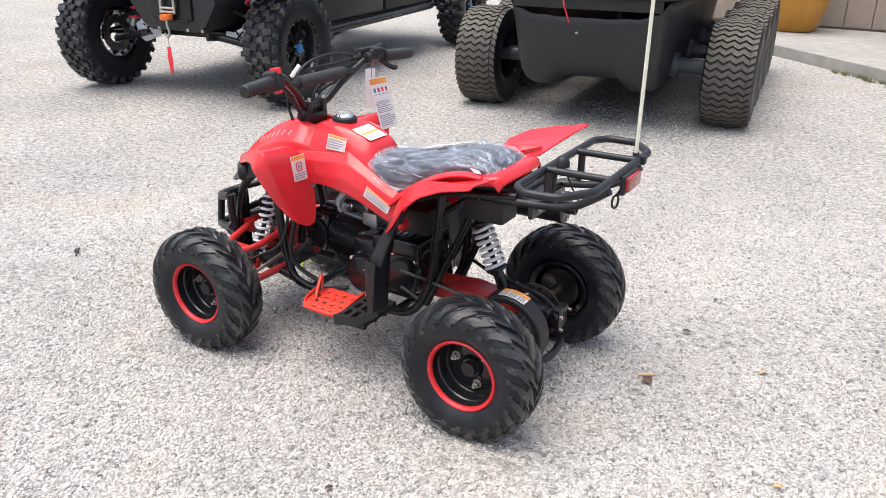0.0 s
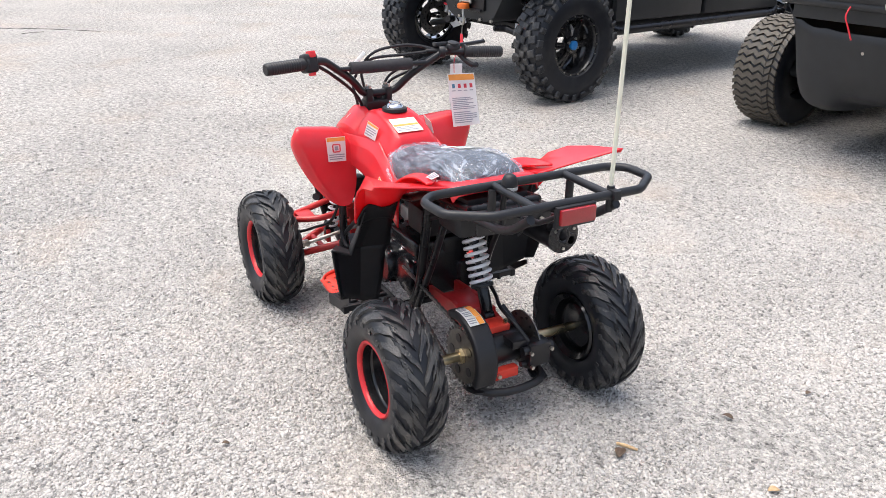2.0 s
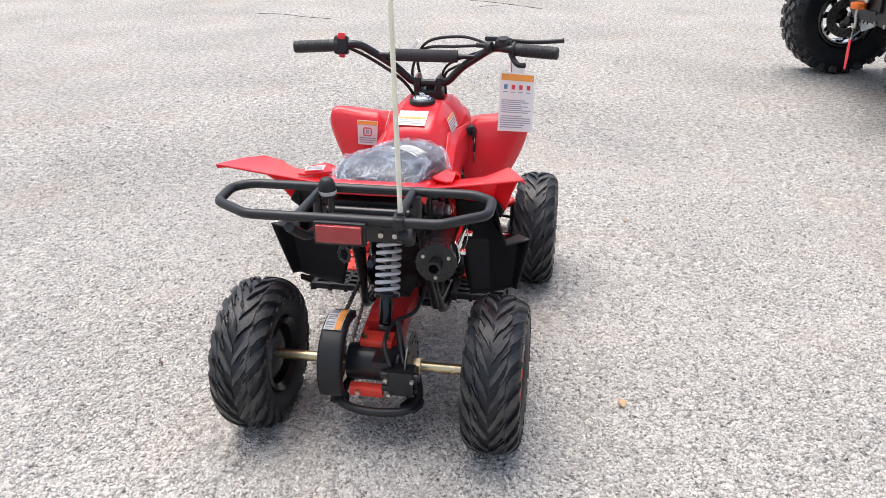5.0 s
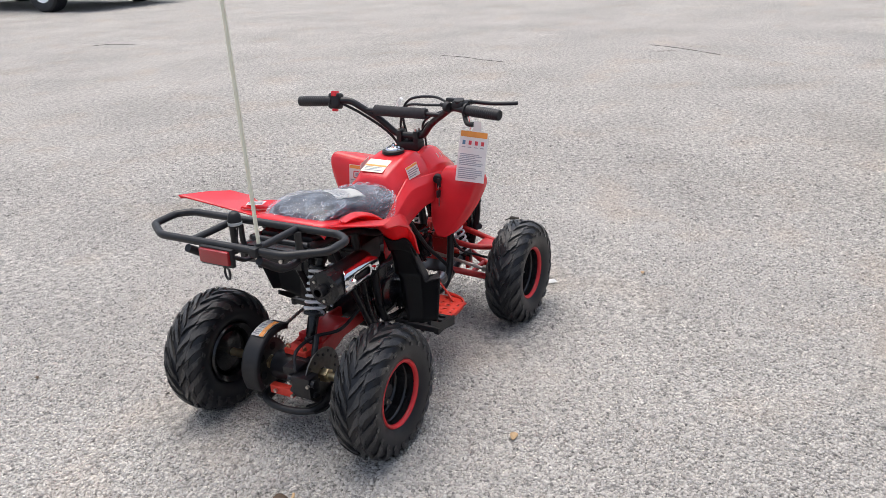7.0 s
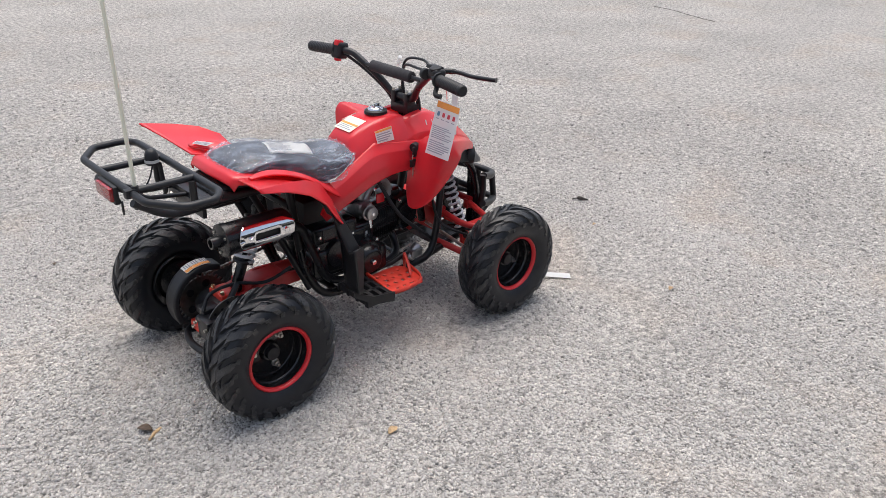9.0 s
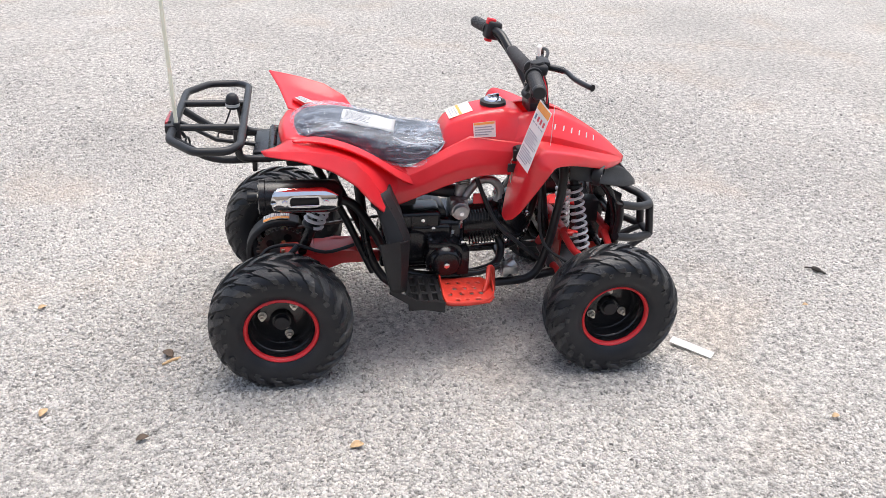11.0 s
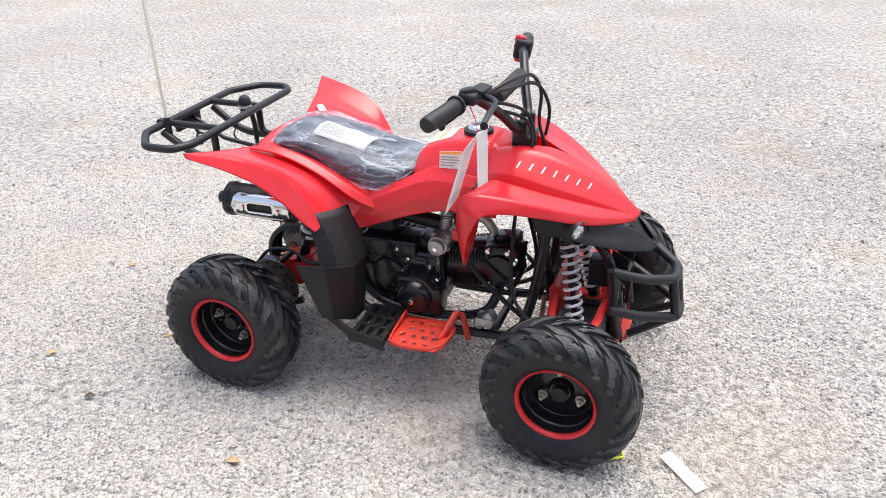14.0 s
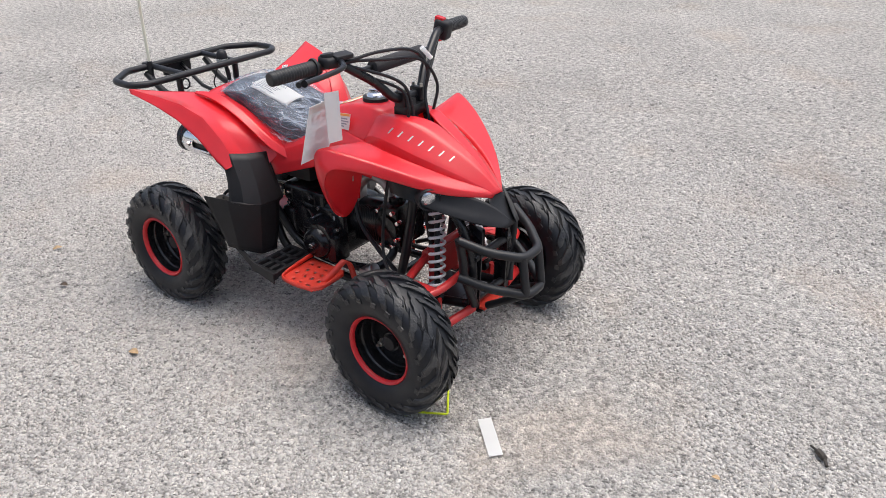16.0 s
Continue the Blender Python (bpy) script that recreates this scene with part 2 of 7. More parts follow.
def gravel_material(name, stones):
    """Compacted limestone gravel: pale stones of several greys over fines; stones=True gives each loose stone its own shade."""
    m = bpy.data.materials.new(name)
    m.use_nodes = True
    n, l = m.node_tree.nodes, m.node_tree.links
    b = n["Principled BSDF"]
    b.inputs["Roughness"].default_value = 0.9
    b.inputs["Specular IOR Level"].default_value = 0.3
    at = n.new("ShaderNodeTexCoord")
    shade = n.new("ShaderNodeValToRGB")
    e = shade.color_ramp.elements
    e[0].position, e[0].color = 0.0, (0.20, 0.196, 0.19, 1)
    e[1].position, e[1].color = 1.0, (0.64, 0.63, 0.60, 1)
    for p, c in ((0.08, (0.36, 0.351, 0.340, 1)), (0.26, (0.49, 0.478, 0.460, 1)), (0.6, (0.56, 0.546, 0.522, 1)), (0.90, (0.60, 0.587, 0.563, 1))):
        x = e.new(p)
        x.color = c
    if stones:
        geo = n.new("ShaderNodeNewGeometry")
        l.new(geo.outputs["Random Per Island"], shade.inputs["Fac"])
    else:
        cells = n.new("ShaderNodeTexVoronoi")
        cells.inputs["Scale"].default_value = 170
        l.new(at.outputs["Object"], cells.inputs["Vector"])
        pick = n.new("ShaderNodeSeparateColor")
        l.new(cells.outputs["Color"], pick.inputs["Color"])
        l.new(pick.outputs["Red"], shade.inputs["Fac"])
        small = n.new("ShaderNodeTexVoronoi")
        small.inputs["Scale"].default_value = 420
        l.new(at.outputs["Object"], small.inputs["Vector"])
        h = n.new("ShaderNodeMath")
        h.operation = "MULTIPLY_ADD"
        h.inputs[1].default_value = 0.4
        l.new(small.outputs["Distance"], h.inputs[0])
        l.new(cells.outputs["Distance"], h.inputs[2])
        bp = n.new("ShaderNodeBump")
        bp.invert = True
        bp.inputs["Strength"].default_value, bp.inputs["Distance"].default_value = 1.0, 0.008
        l.new(h.outputs[0], bp.inputs["Height"])
        l.new(bp.outputs["Normal"], b.inputs["Normal"])
    patch = n.new("ShaderNodeTexNoise")
    patch.inputs["Scale"].default_value, patch.inputs["Detail"].default_value, patch.inputs["Roughness"].default_value = 0.9, 7, 0.62
    l.new(at.outputs["Object"], patch.inputs["Vector"])
    damp = n.new("ShaderNodeMapRange")
    damp.inputs["From Min"].default_value, damp.inputs["From Max"].default_value = 0.35, 0.65
    damp.inputs["To Min"].default_value, damp.inputs["To Max"].default_value = 0.87, 1.08
    l.new(patch.outputs["Fac"], damp.inputs["Value"])
    clump = n.new("ShaderNodeTexNoise")
    clump.inputs["Scale"].default_value, clump.inputs["Detail"].default_value, clump.inputs["Roughness"].default_value = (62, 5, 0.75) if stones else (34, 7, 0.85)
    l.new(at.outputs["Object"], clump.inputs["Vector"])
    coarse = n.new("ShaderNodeMapRange")
    coarse.inputs["From Min"].default_value, coarse.inputs["From Max"].default_value = 0.40, 0.60
    coarse.inputs["To Min"].default_value, coarse.inputs["To Max"].default_value = (0.93, 1.06) if stones else (0.54, 1.50)
    l.new(clump.outputs["Fac"], coarse.inputs["Value"])
    both = n.new("ShaderNodeMath")
    both.operation = "MULTIPLY"
    l.new(damp.outputs[0], both.inputs[0])
    l.new(coarse.outputs[0], both.inputs[1])
    warm = n.new("ShaderNodeTexNoise")
    warm.inputs["Scale"].default_value, warm.inputs["Detail"].default_value = 1.7, 6
    l.new(at.outputs["Object"], warm.inputs["Vector"])
    wcut = n.new("ShaderNodeMapRange")
    wcut.inputs["From Min"].default_value, wcut.inputs["From Max"].default_value = 0.54, 0.68
    wcut.inputs["To Max"].default_value = 0.6
    l.new(warm.outputs["Fac"], wcut.inputs["Value"])
    tint = n.new("ShaderNodeMix")
    tint.data_type = "RGBA"
    tint.inputs["B"].default_value = (0.52, 0.468, 0.415, 1)
    l.new(wcut.outputs[0], tint.inputs["Factor"])
    l.new(shade.outputs["Color"], tint.inputs["A"])
    tone = n.new("ShaderNodeVectorMath")
    tone.operation = "MULTIPLY"
    tone.inputs[1].default_value = (0.925, 0.904, 0.889) if stones else (0.90, 0.876, 0.850)
    l.new(tint.outputs["Result"], tone.inputs[0])
    mul = n.new("ShaderNodeVectorMath")
    mul.operation = "SCALE"
    l.new(tone.outputs[0], mul.inputs[0])
    l.new(both.outputs[0], mul.inputs["Scale"])
    l.new(mul.outputs[0], b.inputs["Base Color"])
    return m


GRAVEL = gravel_material("compacted_gravel", False)
STONES = gravel_material("loose_gravel_stones", True)


# ---- building tools ----
def finish(ob, bm, material, smooth=True, sharp=40):
    if isinstance(bm, bmesh.types.BMesh):
        bmesh.ops.recalc_face_normals(bm, faces=bm.faces)
        me = bpy.data.meshes.new(ob)
        bm.to_mesh(me)
        bm.free()
    else:
        me = bm
    me.materials.append(material)
    if smooth:
        me.shade_smooth()
        me.set_sharp_from_angle(angle=radians(sharp))
    return new(ob, me)


def part(name, bm, material, parent=None, label="", smooth=True, sharp=40):
    ob = finish(name, bm, material, smooth, sharp)
    if parent is not None:
        ob.parent = parent
    if label:
        tagged(ob, label=label)
    return ob


def thing(name, label, category, group="", kind="", at=None):
    ob = new(name)
    ob.empty_display_size = 0.1
    if at is not None:
        ob.matrix_basis = at
    return tagged(ob, label, category, group, kind)


def V(*a):
    return Vector(a)


def box(bm, c, size, m=None, bevel=0.0, seg=2):
    """A block with rounded edges, centred at c."""
    got = bmesh.ops.create_cube(bm, size=1.0, matrix=(m or Matrix()) @ Matrix.Translation(c) @ Matrix.Diagonal((*size, 1)))
    if bevel:
        edges = {e for v in got["verts"] for e in v.link_edges}
        bmesh.ops.bevel(bm, geom=list(edges), offset=bevel, segments=seg, profile=0.6, affect="EDGES")
    return bm


def axis_frame(d):
    return d.normalized().to_track_quat("Z", "Y").to_matrix().to_4x4()


def rod(bm, a, b, r, r2=None, n=14, bevel=0.0):
    """A round bar from a to b."""
    a, b = Vector(a), Vector(b)
    got = bmesh.ops.create_cone(bm, cap_ends=True, segments=n, radius1=r, radius2=r if r2 is None else r2, depth=(b - a).length,
                                matrix=Matrix.Translation((a + b) / 2) @ axis_frame(b - a))
    if bevel:
        caps = {e for v in got["verts"] for f in v.link_faces if len(f.verts) > 4 for e in f.edges}
        bmesh.ops.bevel(bm, geom=list(caps), offset=bevel, segments=2, profile=0.6, affect="EDGES")
    return bm


def spline(pts, per=6, closed=False):
    """Catmull-Rom through pts."""
    p = [Vector(q) for q in pts]
    out, k = [], len(p)
    for i in range(k if closed else k - 1):
        if closed:
            a, b, c, d = p[i - 1], p[i], p[(i + 1) % k], p[(i + 2) % k]
        else:
            a, b, c, d = p[max(i - 1, 0)], p[i], p[i + 1], p[min(i + 2, k - 1)]
        for j in range(per):
            t = j / per
            out.append(0.5 * (2 * b + (c - a) * t + (2 * a - 5 * b + 4 * c - d) * t * t + (3 * b - a - 3 * c + d) * t ** 3))
    if not closed:
        out.append(p[-1])
    return out


def fillet(pts, r, closed=False, n=4):
    """Straight runs with round bends of radius r, as a bent tube has."""
    p = [Vector(q) for q in pts]
    out, k = [], len(p)
    for i in range(k):
        if not closed and i in (0, k - 1):
            out.append(p[i])
            continue
        a, b, c = p[i - 1], p[i], p[(i + 1) % k]
        u, w = (a - b), (c - b)
        cut = min(r, u.length * 0.45, w.length * 0.45)
        s, e = b + u.normalized() * cut, b + w.normalized() * cut
        for j in range(n + 1):
            t = j / n
            out.append(s * (1 - t) ** 2 + b * 2 * t * (1 - t) + e * t * t)
    return out


def tube(bm, pts, r, closed=False, n=10):
    """A tube of radius r (or a list of radii) along pts."""
    p = [Vector(q) for q in pts]
    k = len(p)
    rad = r if isinstance(r, (list, tuple)) else [r] * k
    rings, up = [], None
    for i in range(k):
        if closed:
            d = p[(i + 1) % k] - p[i - 1]
        else:
            d = p[min(i + 1, k - 1)] - p[max(i - 1, 0)]
        d.normalize()
        if up is None:
            up = d.orthogonal().normalized()
        up = (up - d * up.dot(d)).normalized()
        side = d.cross(up)
        rings.append([bm.verts.new(p[i] + rad[i] * (math.cos(2 * math.pi * j / n) * up + math.sin(2 * math.pi * j / n) * side)) for j in range(n)])
    for i in range(k if closed else k - 1):
        a, b = rings[i], rings[(i + 1) % k]
        shift = 0
        if closed and i == k - 1:
            shift = min(range(n), key=lambda s: (a[0].co - b[s].co).length)
        for j in range(n):
            bm.faces.new((a[j], a[(j + 1) % n], b[(j + 1 + shift) % n], b[(j + shift) % n]))
    if not closed:
        bm.faces.new(rings[0][::-1])
        bm.faces.new(rings[-1])
    return bm


def lathe(bm, profile, n=48, axis="Y", centre=(0, 0, 0), closed=False):
    """Turn (radius, along) pairs round an axis."""
    c, rings = Vector(centre), []
    for r, s in profile:
        ring = []
        for j in range(n):
            a = 2 * math.pi * j / n
            q = {"Y": V(r * math.cos(a), s, r * math.sin(a)), "X": V(s, r * math.cos(a), r * math.sin(a)), "Z": V(r * math.cos(a), r * math.sin(a), s)}[axis]
            ring.append(bm.verts.new(c + q))
        rings.append(ring)
    k = len(rings)
    for i in range(k if closed else k - 1):
        a, b = rings[i], rings[(i + 1) % k]
        for j in range(n):
            bm.faces.new((a[j], a[(j + 1) % n], b[(j + 1) % n], b[j]))
    return bm


def coil(bm, a, b, R, r, turns, n=8, per=14):
    a, b = Vector(a), Vector(b)
    f = axis_frame(b - a)
    length = (b - a).length
    pts = []
    for i in range(int(turns * per) + 1):
        t = i / (turns * per)
        w = 2 * math.pi * turns * t
        pts.append(a + (f @ V(R * math.cos(w), R * math.sin(w), length * t)))
    return tube(bm, pts, r, n=n)


def slab(bm, outline, m, depth, bevel=0.0):
    """A flat plate with the outline (x, y) and thickness depth along z, placed by m."""
    verts = [bm.verts.new(m @ V(x, y, 0)) for x, y in outline]
    face = bm.faces.new(verts)
    got = bmesh.ops.extrude_face_region(bm, geom=[face])
    top = [g for g in got["geom"] if isinstance(g, bmesh.types.BMVert)]
    bmesh.ops.translate(bm, vec=m.to_3x3() @ V(0, 0, depth), verts=top)
    if bevel:
        rim = [e for e in bm.edges if all(v in top for v in e.verts)]
        bmesh.ops.bevel(bm, geom=rim, offset=bevel, segments=2, profile=0.6, affect="EDGES")
    return bm


def panel(name, rows, material, parent=None, label="", thick=0.004, level=2, mirror=False, creases=(), side=1, corners=()):
    """A moulded shell from a small cage of control points: rows of (x, y, z), smoothed and given thickness.
    mirror: rows run from the middle line outwards and the other half is added. creases: (row, None) or (None, column) lines kept sharp."""
    bm = bmesh.new()
    sharp = bm.verts.layers.float.new("crease_vert")
    grid = []
    for row in rows:
        pts = [V(x, y * side, z) for x, y, z in row]
        if mirror:
            pts = [V(p.x, -p.y, p.z) for p in pts[:0:-1]] + pts
        grid.append([bm.verts.new(p) for p in pts])
    cols = len(grid[0])
    for i in range(len(grid) - 1):
        for j in range(cols - 1):
            bm.faces.new((grid[i][j], grid[i][j + 1], grid[i + 1][j + 1], grid[i + 1][j]))
    layer = bm.edges.layers.float.new("crease_edge")
    half = len(rows[0]) - 1
    for r, c, w in creases:
        if r is not None:
            pairs = [(grid[r][j], grid[r][j + 1]) for j in range(cols - 1)]
        else:
            js = (half + c, half - c) if mirror else (c,)
            pairs = [(grid[i][j], grid[i + 1][j]) for i in range(len(grid) - 1) for j in js]
        for a, b in pairs:
            e = bm.edges.get((a, b))
            if e:
                e[layer] = w
                e.smooth = w < 0.85
    if corners:
        for r, c in corners:
            for i in range(len(grid)) if r is None else (r,):
                for j in range(cols) if c is None else (c,):
                    grid[i][j][sharp] = 1.0
    bmesh.ops.recalc_face_normals(bm, faces=bm.faces)
    for face in bm.faces:
        face.smooth = True
    me = bpy.data.meshes.new(name)
    bm.to_mesh(me)
    bm.free()
    ob = part(name, me, material, parent, label, smooth=False)
    sub = ob.modifiers.new("round", "SUBSURF")
    sub.levels = sub.render_levels = level
    sub.boundary_smooth = "PRESERVE_CORNERS"
    sol = ob.modifiers.new("thickness", "SOLIDIFY")
    sol.thickness, sol.offset = thick, 0
    return ob


def quad(bm, a, b, c, d, lift=0.0):
    """A thin sheet through four corners, lifted along its normal."""
    a, b, c, d = (Vector(q) for q in (a, b, c, d))
    nrm = (b - a).cross(d - a).normalized()
    lo = [bm.verts.new(q + nrm * lift) for q in (a, b, c, d)]
    hi = [bm.verts.new(q + nrm * (lift + 0.0008)) for q in (a, b, c, d)]
    bm.faces.new(hi)
    bm.faces.new(lo[::-1])
    for i in range(4):
        bm.faces.new((lo[i], lo[(i + 1) % 4], hi[(i + 1) % 4], hi[i]))
    return bm


def on_sheet(tl, tr, br, bl, u, v):
    tl, tr, br, bl = (Vector(q) for q in (tl, tr, br, bl))
    return (tl * (1 - u) + tr * u) * (1 - v) + (bl * (1 - u) + br * u) * v


def label_sheet(name, corners, parent, base, marks, lift=0.0015, label=""):
    """A sticker with printed areas: marks are (material, u0, v0, u1, v1) from its top left corner."""
    tl, tr, br, bl = corners
    sheet = part(name, quad(bmesh.new(), bl, br, tr, tl, lift), base, parent, label, smooth=False)
    groups = {}
    for m, u0, v0, u1, v1 in marks:
        groups.setdefault(m.name, (m, []))[1].append((u0, v0, u1, v1))
    for m, spots in groups.values():
        bm = bmesh.new()
        for u0, v0, u1, v1 in spots:
            q = [on_sheet(tl, tr, br, bl, u, v) for u, v in ((u0, v1), (u1, v1), (u1, v0), (u0, v0))]
            quad(bm, *q, lift + 0.0009)
        part("print", bm, m, parent if sheet is None else sheet, smooth=False)
    return sheet


def bars(rows, u0, u1, v0, v1, fill=0.45):
    """Lines of print that cannot be read, as plain bars."""
    rnd = random.Random(rows * 7 + int(v0 * 100))
    step = (v1 - v0) / rows
    return [(INK, u0, v0 + i * step, u1 - (u1 - u0) * 0.35 * rnd.random() ** 2, v0 + (i + fill) * step) for i in range(rows)]


# ---- the quad bike: nose towards +x, left side +y ----
quadbike = thing("quad_bike", "small red and black youth quad bike standing on gravel", "quad bike")
SIDES = (1, -1)


def tyre_profile(R, half, bead):
    """Balloon section: (radius, along) from inner bead over the crown to the outer bead."""
    shape = [(bead, -0.66), (bead + 0.010, -0.86), (bead + 0.028, -0.97), (R * 0.75, -1.0), (R * 0.82, -0.975), (R * 0.885, -0.895), (R * 0.935, -0.755), (R * 0.965, -0.54), (R * 0.980, -0.28), (R * 0.985, 0.0)]
    shape += [(r, -s) for r, s in shape[-2::-1]]
    return [(r, s * half) for r, s in shape]


def crown(R, u):
    """Radius and place across (0 to 1) of the tyre's surface, u from the crown's middle (0) to the sidewall (1)."""
    us = (0.0, 0.25, 0.48, 0.67, 0.82, 0.92, 1.0)
    return R * float(np.interp(u, us, (0.985, 0.981, 0.969, 0.943, 0.895, 0.848, 0.79))), float(np.interp(u, us, (0.0, 0.28, 0.52, 0.73, 0.885, 0.958, 0.992)))


def blade(bm, R, half, side, u0, u1, path, wide, height, rnd):
    """One swept rubber lug with uneven flanks that follows the crown from u0 to u1."""
    rows, n = [], 7
    for i in range(n):
        t = i / (n - 1)
        u = u0 + (u1 - u0) * t
        r, y = crown(R, u)
        mid = path(u) + 0.022 * (rnd.random() - 0.5)
        w = wide(t) * (0.74 + 0.5 * rnd.random())
        tilt = max(0.0, u - 0.60) / 0.4
        ring = []
        for ang, h in ((-w - 0.010, -0.003), (-w, height), (w, height), (w + 0.010, -0.003)):
            h *= 0.45 if i in (0, n - 1) and h > 0 else 1
            rr, yy = r + h * (1 - 0.55 * tilt), y * half + 0.75 * h * tilt
            ring.append(bm.verts.new(V(rr * math.cos(mid + ang), side * yy, rr * math.sin(mid + ang))))
        rows.append(ring)
    for a, b in zip(rows, rows[1:]):
        for j in range(3):
            bm.faces.new((a[j], a[j + 1], b[j + 1], b[j]))
    bm.faces.new(rows[0])
    bm.faces.new(rows[-1][::-1])


def chevron_tread(bm, R, half, lugs=20, height=0.0062, lean=1.0):
    """Pairs of swept lugs that meet at the crown, the pointed ends leading; each has a long finger, a short one and a shoulder block."""
    rnd = random.Random(3)
    step = 2 * math.pi / lugs
    for k in range(lugs):
        for side in SIDES:
            base = step * (k + (0.5 if side < 0 else 0))
            sweep = lambda u: base - lean * (0.10 + 0.66 * u ** 0.95)
            blade(bm, R, half, side, 0.01, 0.58, sweep, lambda t: 0.040 + 0.038 * t, height, rnd)
            blade(bm, R, half, side, 0.46, 0.97, lambda u: sweep(u) + lean * 0.085, lambda t: 0.082 - 0.022 * t, height, rnd)
            blade(bm, R, half, side, 0.30, 0.60, lambda u: sweep(u) + lean * step * 0.60, lambda t: 0.024, height * 0.6, rnd)
            # small square studs on the sidewall
            m = Matrix.Rotation(-(base - lean * 0.42), 4, "Y") @ Matrix.Translation((R * 0.785, side * half * 0.992, 0))
            box(bm, (0, 0, 0), (0.012, 0.005, 0.014), m)
    return bm


def quad_wheel(name, at, outer, R=0.178, half=0.064, lugs=21, height=0.0078, off=0.007):
    """One wheel; outer (+1 or -1) is the side that the dished rim faces; off: how far the tyre sits outwards."""
    hub = part(name, lathe(bmesh.new(), [(r, s * outer) for r, s in ((0.0, 0.010), (0.024, 0.010), (0.028, 0.006), (0.030, -0.004), (0.040, -0.007), (0.060, -0.007), (0.066, -0.010), (0.068, -0.002), (0.0715, 0.002),
               (0.0745, 0.002), (0.0745, -0.004), (0.070, -0.010), (0.060, -0.030), (0.030, -0.040), (0.0, -0.040))], 40), RIMBLACK, quadbike, "black steel wheel with a red rim edge")
    hub.matrix_basis = at
    lip = lathe(bmesh.new(), [(r, s * outer) for r, s in ((0.0825, 0.044), (0.0835, 0.053), (0.0865, 0.059), (0.0905, 0.061), (0.0940, 0.058), (0.0950, 0.050), (0.090, 0.043), (0.0845, 0.040))], 48, closed=True)
    part("rim_band", lip, RIMRED, hub, "bright red painted rim edge")
    part("inner_rim", lathe(bmesh.new(), [(r, s * outer) for r, s in ((0.0832, 0.050), (0.0815, 0.042), (0.0805, 0.030), (0.0775, 0.027), (0.0765, 0.024), (0.0760, 0.012), (0.0740, 0.008), (0.0735, 0.000), (0.0735, -0.040), (0.088, -0.052), (0.092, -0.046), (0.084, -0.034), (0.0850, 0.042))], 40, closed=True), RIMBLACK, hub)
    rubber = lathe(bmesh.new(), tyre_profile(R, half, 0.088), 72)
    lug_mesh = chevron_tread(bmesh.new(), R, half, lugs, height)
    for bm in (rubber, lug_mesh):
        bmesh.ops.translate(bm, vec=(0, off * outer, 0), verts=bm.verts)
    part("tyre", rubber, TYRE, hub)
    part("tread", lug_mesh, TREAD, hub, "dusty chevron tread lugs", sharp=25)
    part("hub_cap", rod(bmesh.new(), (0, -0.03 * outer, 0), (0, 0.022 * outer, 0), 0.021, 0.019, 20, 0.003), PLASTIC, hub)
    for k in range(3):
        a = 2 * math.pi * (k / 3 + 0.09)
        c = V(0.050 * math.cos(a), 0, 0.050 * math.sin(a))
        nut = rod(bmesh.new(), c + V(0, -0.020 * outer, 0), c + V(0, 0.006 * outer, 0), 0.0085, n=6, bevel=0.0012)
        rod(nut, c + V(0, -0.010 * outer, 0), c + V(0, -0.005 * outer, 0), 0.0115, n=20)
        rod(nut, c + V(0, -0.01 * outer, 0), c + V(0, 0.014 * outer, 0), 0.0045, n=8)
        part("wheel_nut", nut, STEEL, hub)
    return hub


REAR, FRONT, HUB_Z = -0.449, 0.424, 0.176
for s in SIDES:
    quad_wheel("rear_wheel", pose(REAR, s * 0.279, HUB_Z, 0, 17 * s, 0), s)
    quad_wheel("front_wheel", pose(FRONT, s * 0.298, HUB_Z, 0, 40 - 20 * s, 0), s, half=0.062, lugs=20, height=0.0072, off=0.013)

# ---- bodywork ----
hood = [
    [(0.530, 0.000, 0.492), (0.528, 0.006, 0.491), (0.524, 0.014, 0.489), (0.520, 0.022, 0.486)],
    [(0.470, 0.000, 0.548), (0.470, 0.014, 0.546), (0.466, 0.048, 0.524), (0.462, 0.058, 0.500)],
    [(0.400, 0.000, 0.594), (0.400, 0.030, 0.590), (0.396, 0.080, 0.554), (0.392, 0.088, 0.516)],
    [(0.325, 0.000, 0.634), (0.325, 0.050, 0.632), (0.318, 0.106, 0.582), (0.312, 0.112, 0.534)],
    [(0.275, 0.036, 0.646), (0.272, 0.064, 0.645), (0.262, 0.113, 0.600), (0.258, 0.118, 0.552)],
    [(0.215, 0.050, 0.642), (0.210, 0.066, 0.642), (0.200, 0.108, 0.602), (0.200, 0.117, 0.564)],
    [(0.185, 0.050, 0.636), (0.180, 0.064, 0.626), (0.172, 0.096, 0.576), (0.172, 0.106, 0.550)],
]
for s in SIDES:
    panel("hood_half", hood, RED, quadbike, "red moulded hood with silver lettering", side=s, creases=((None, 1, 0.6), (None, 2, 0.95)), level=3)
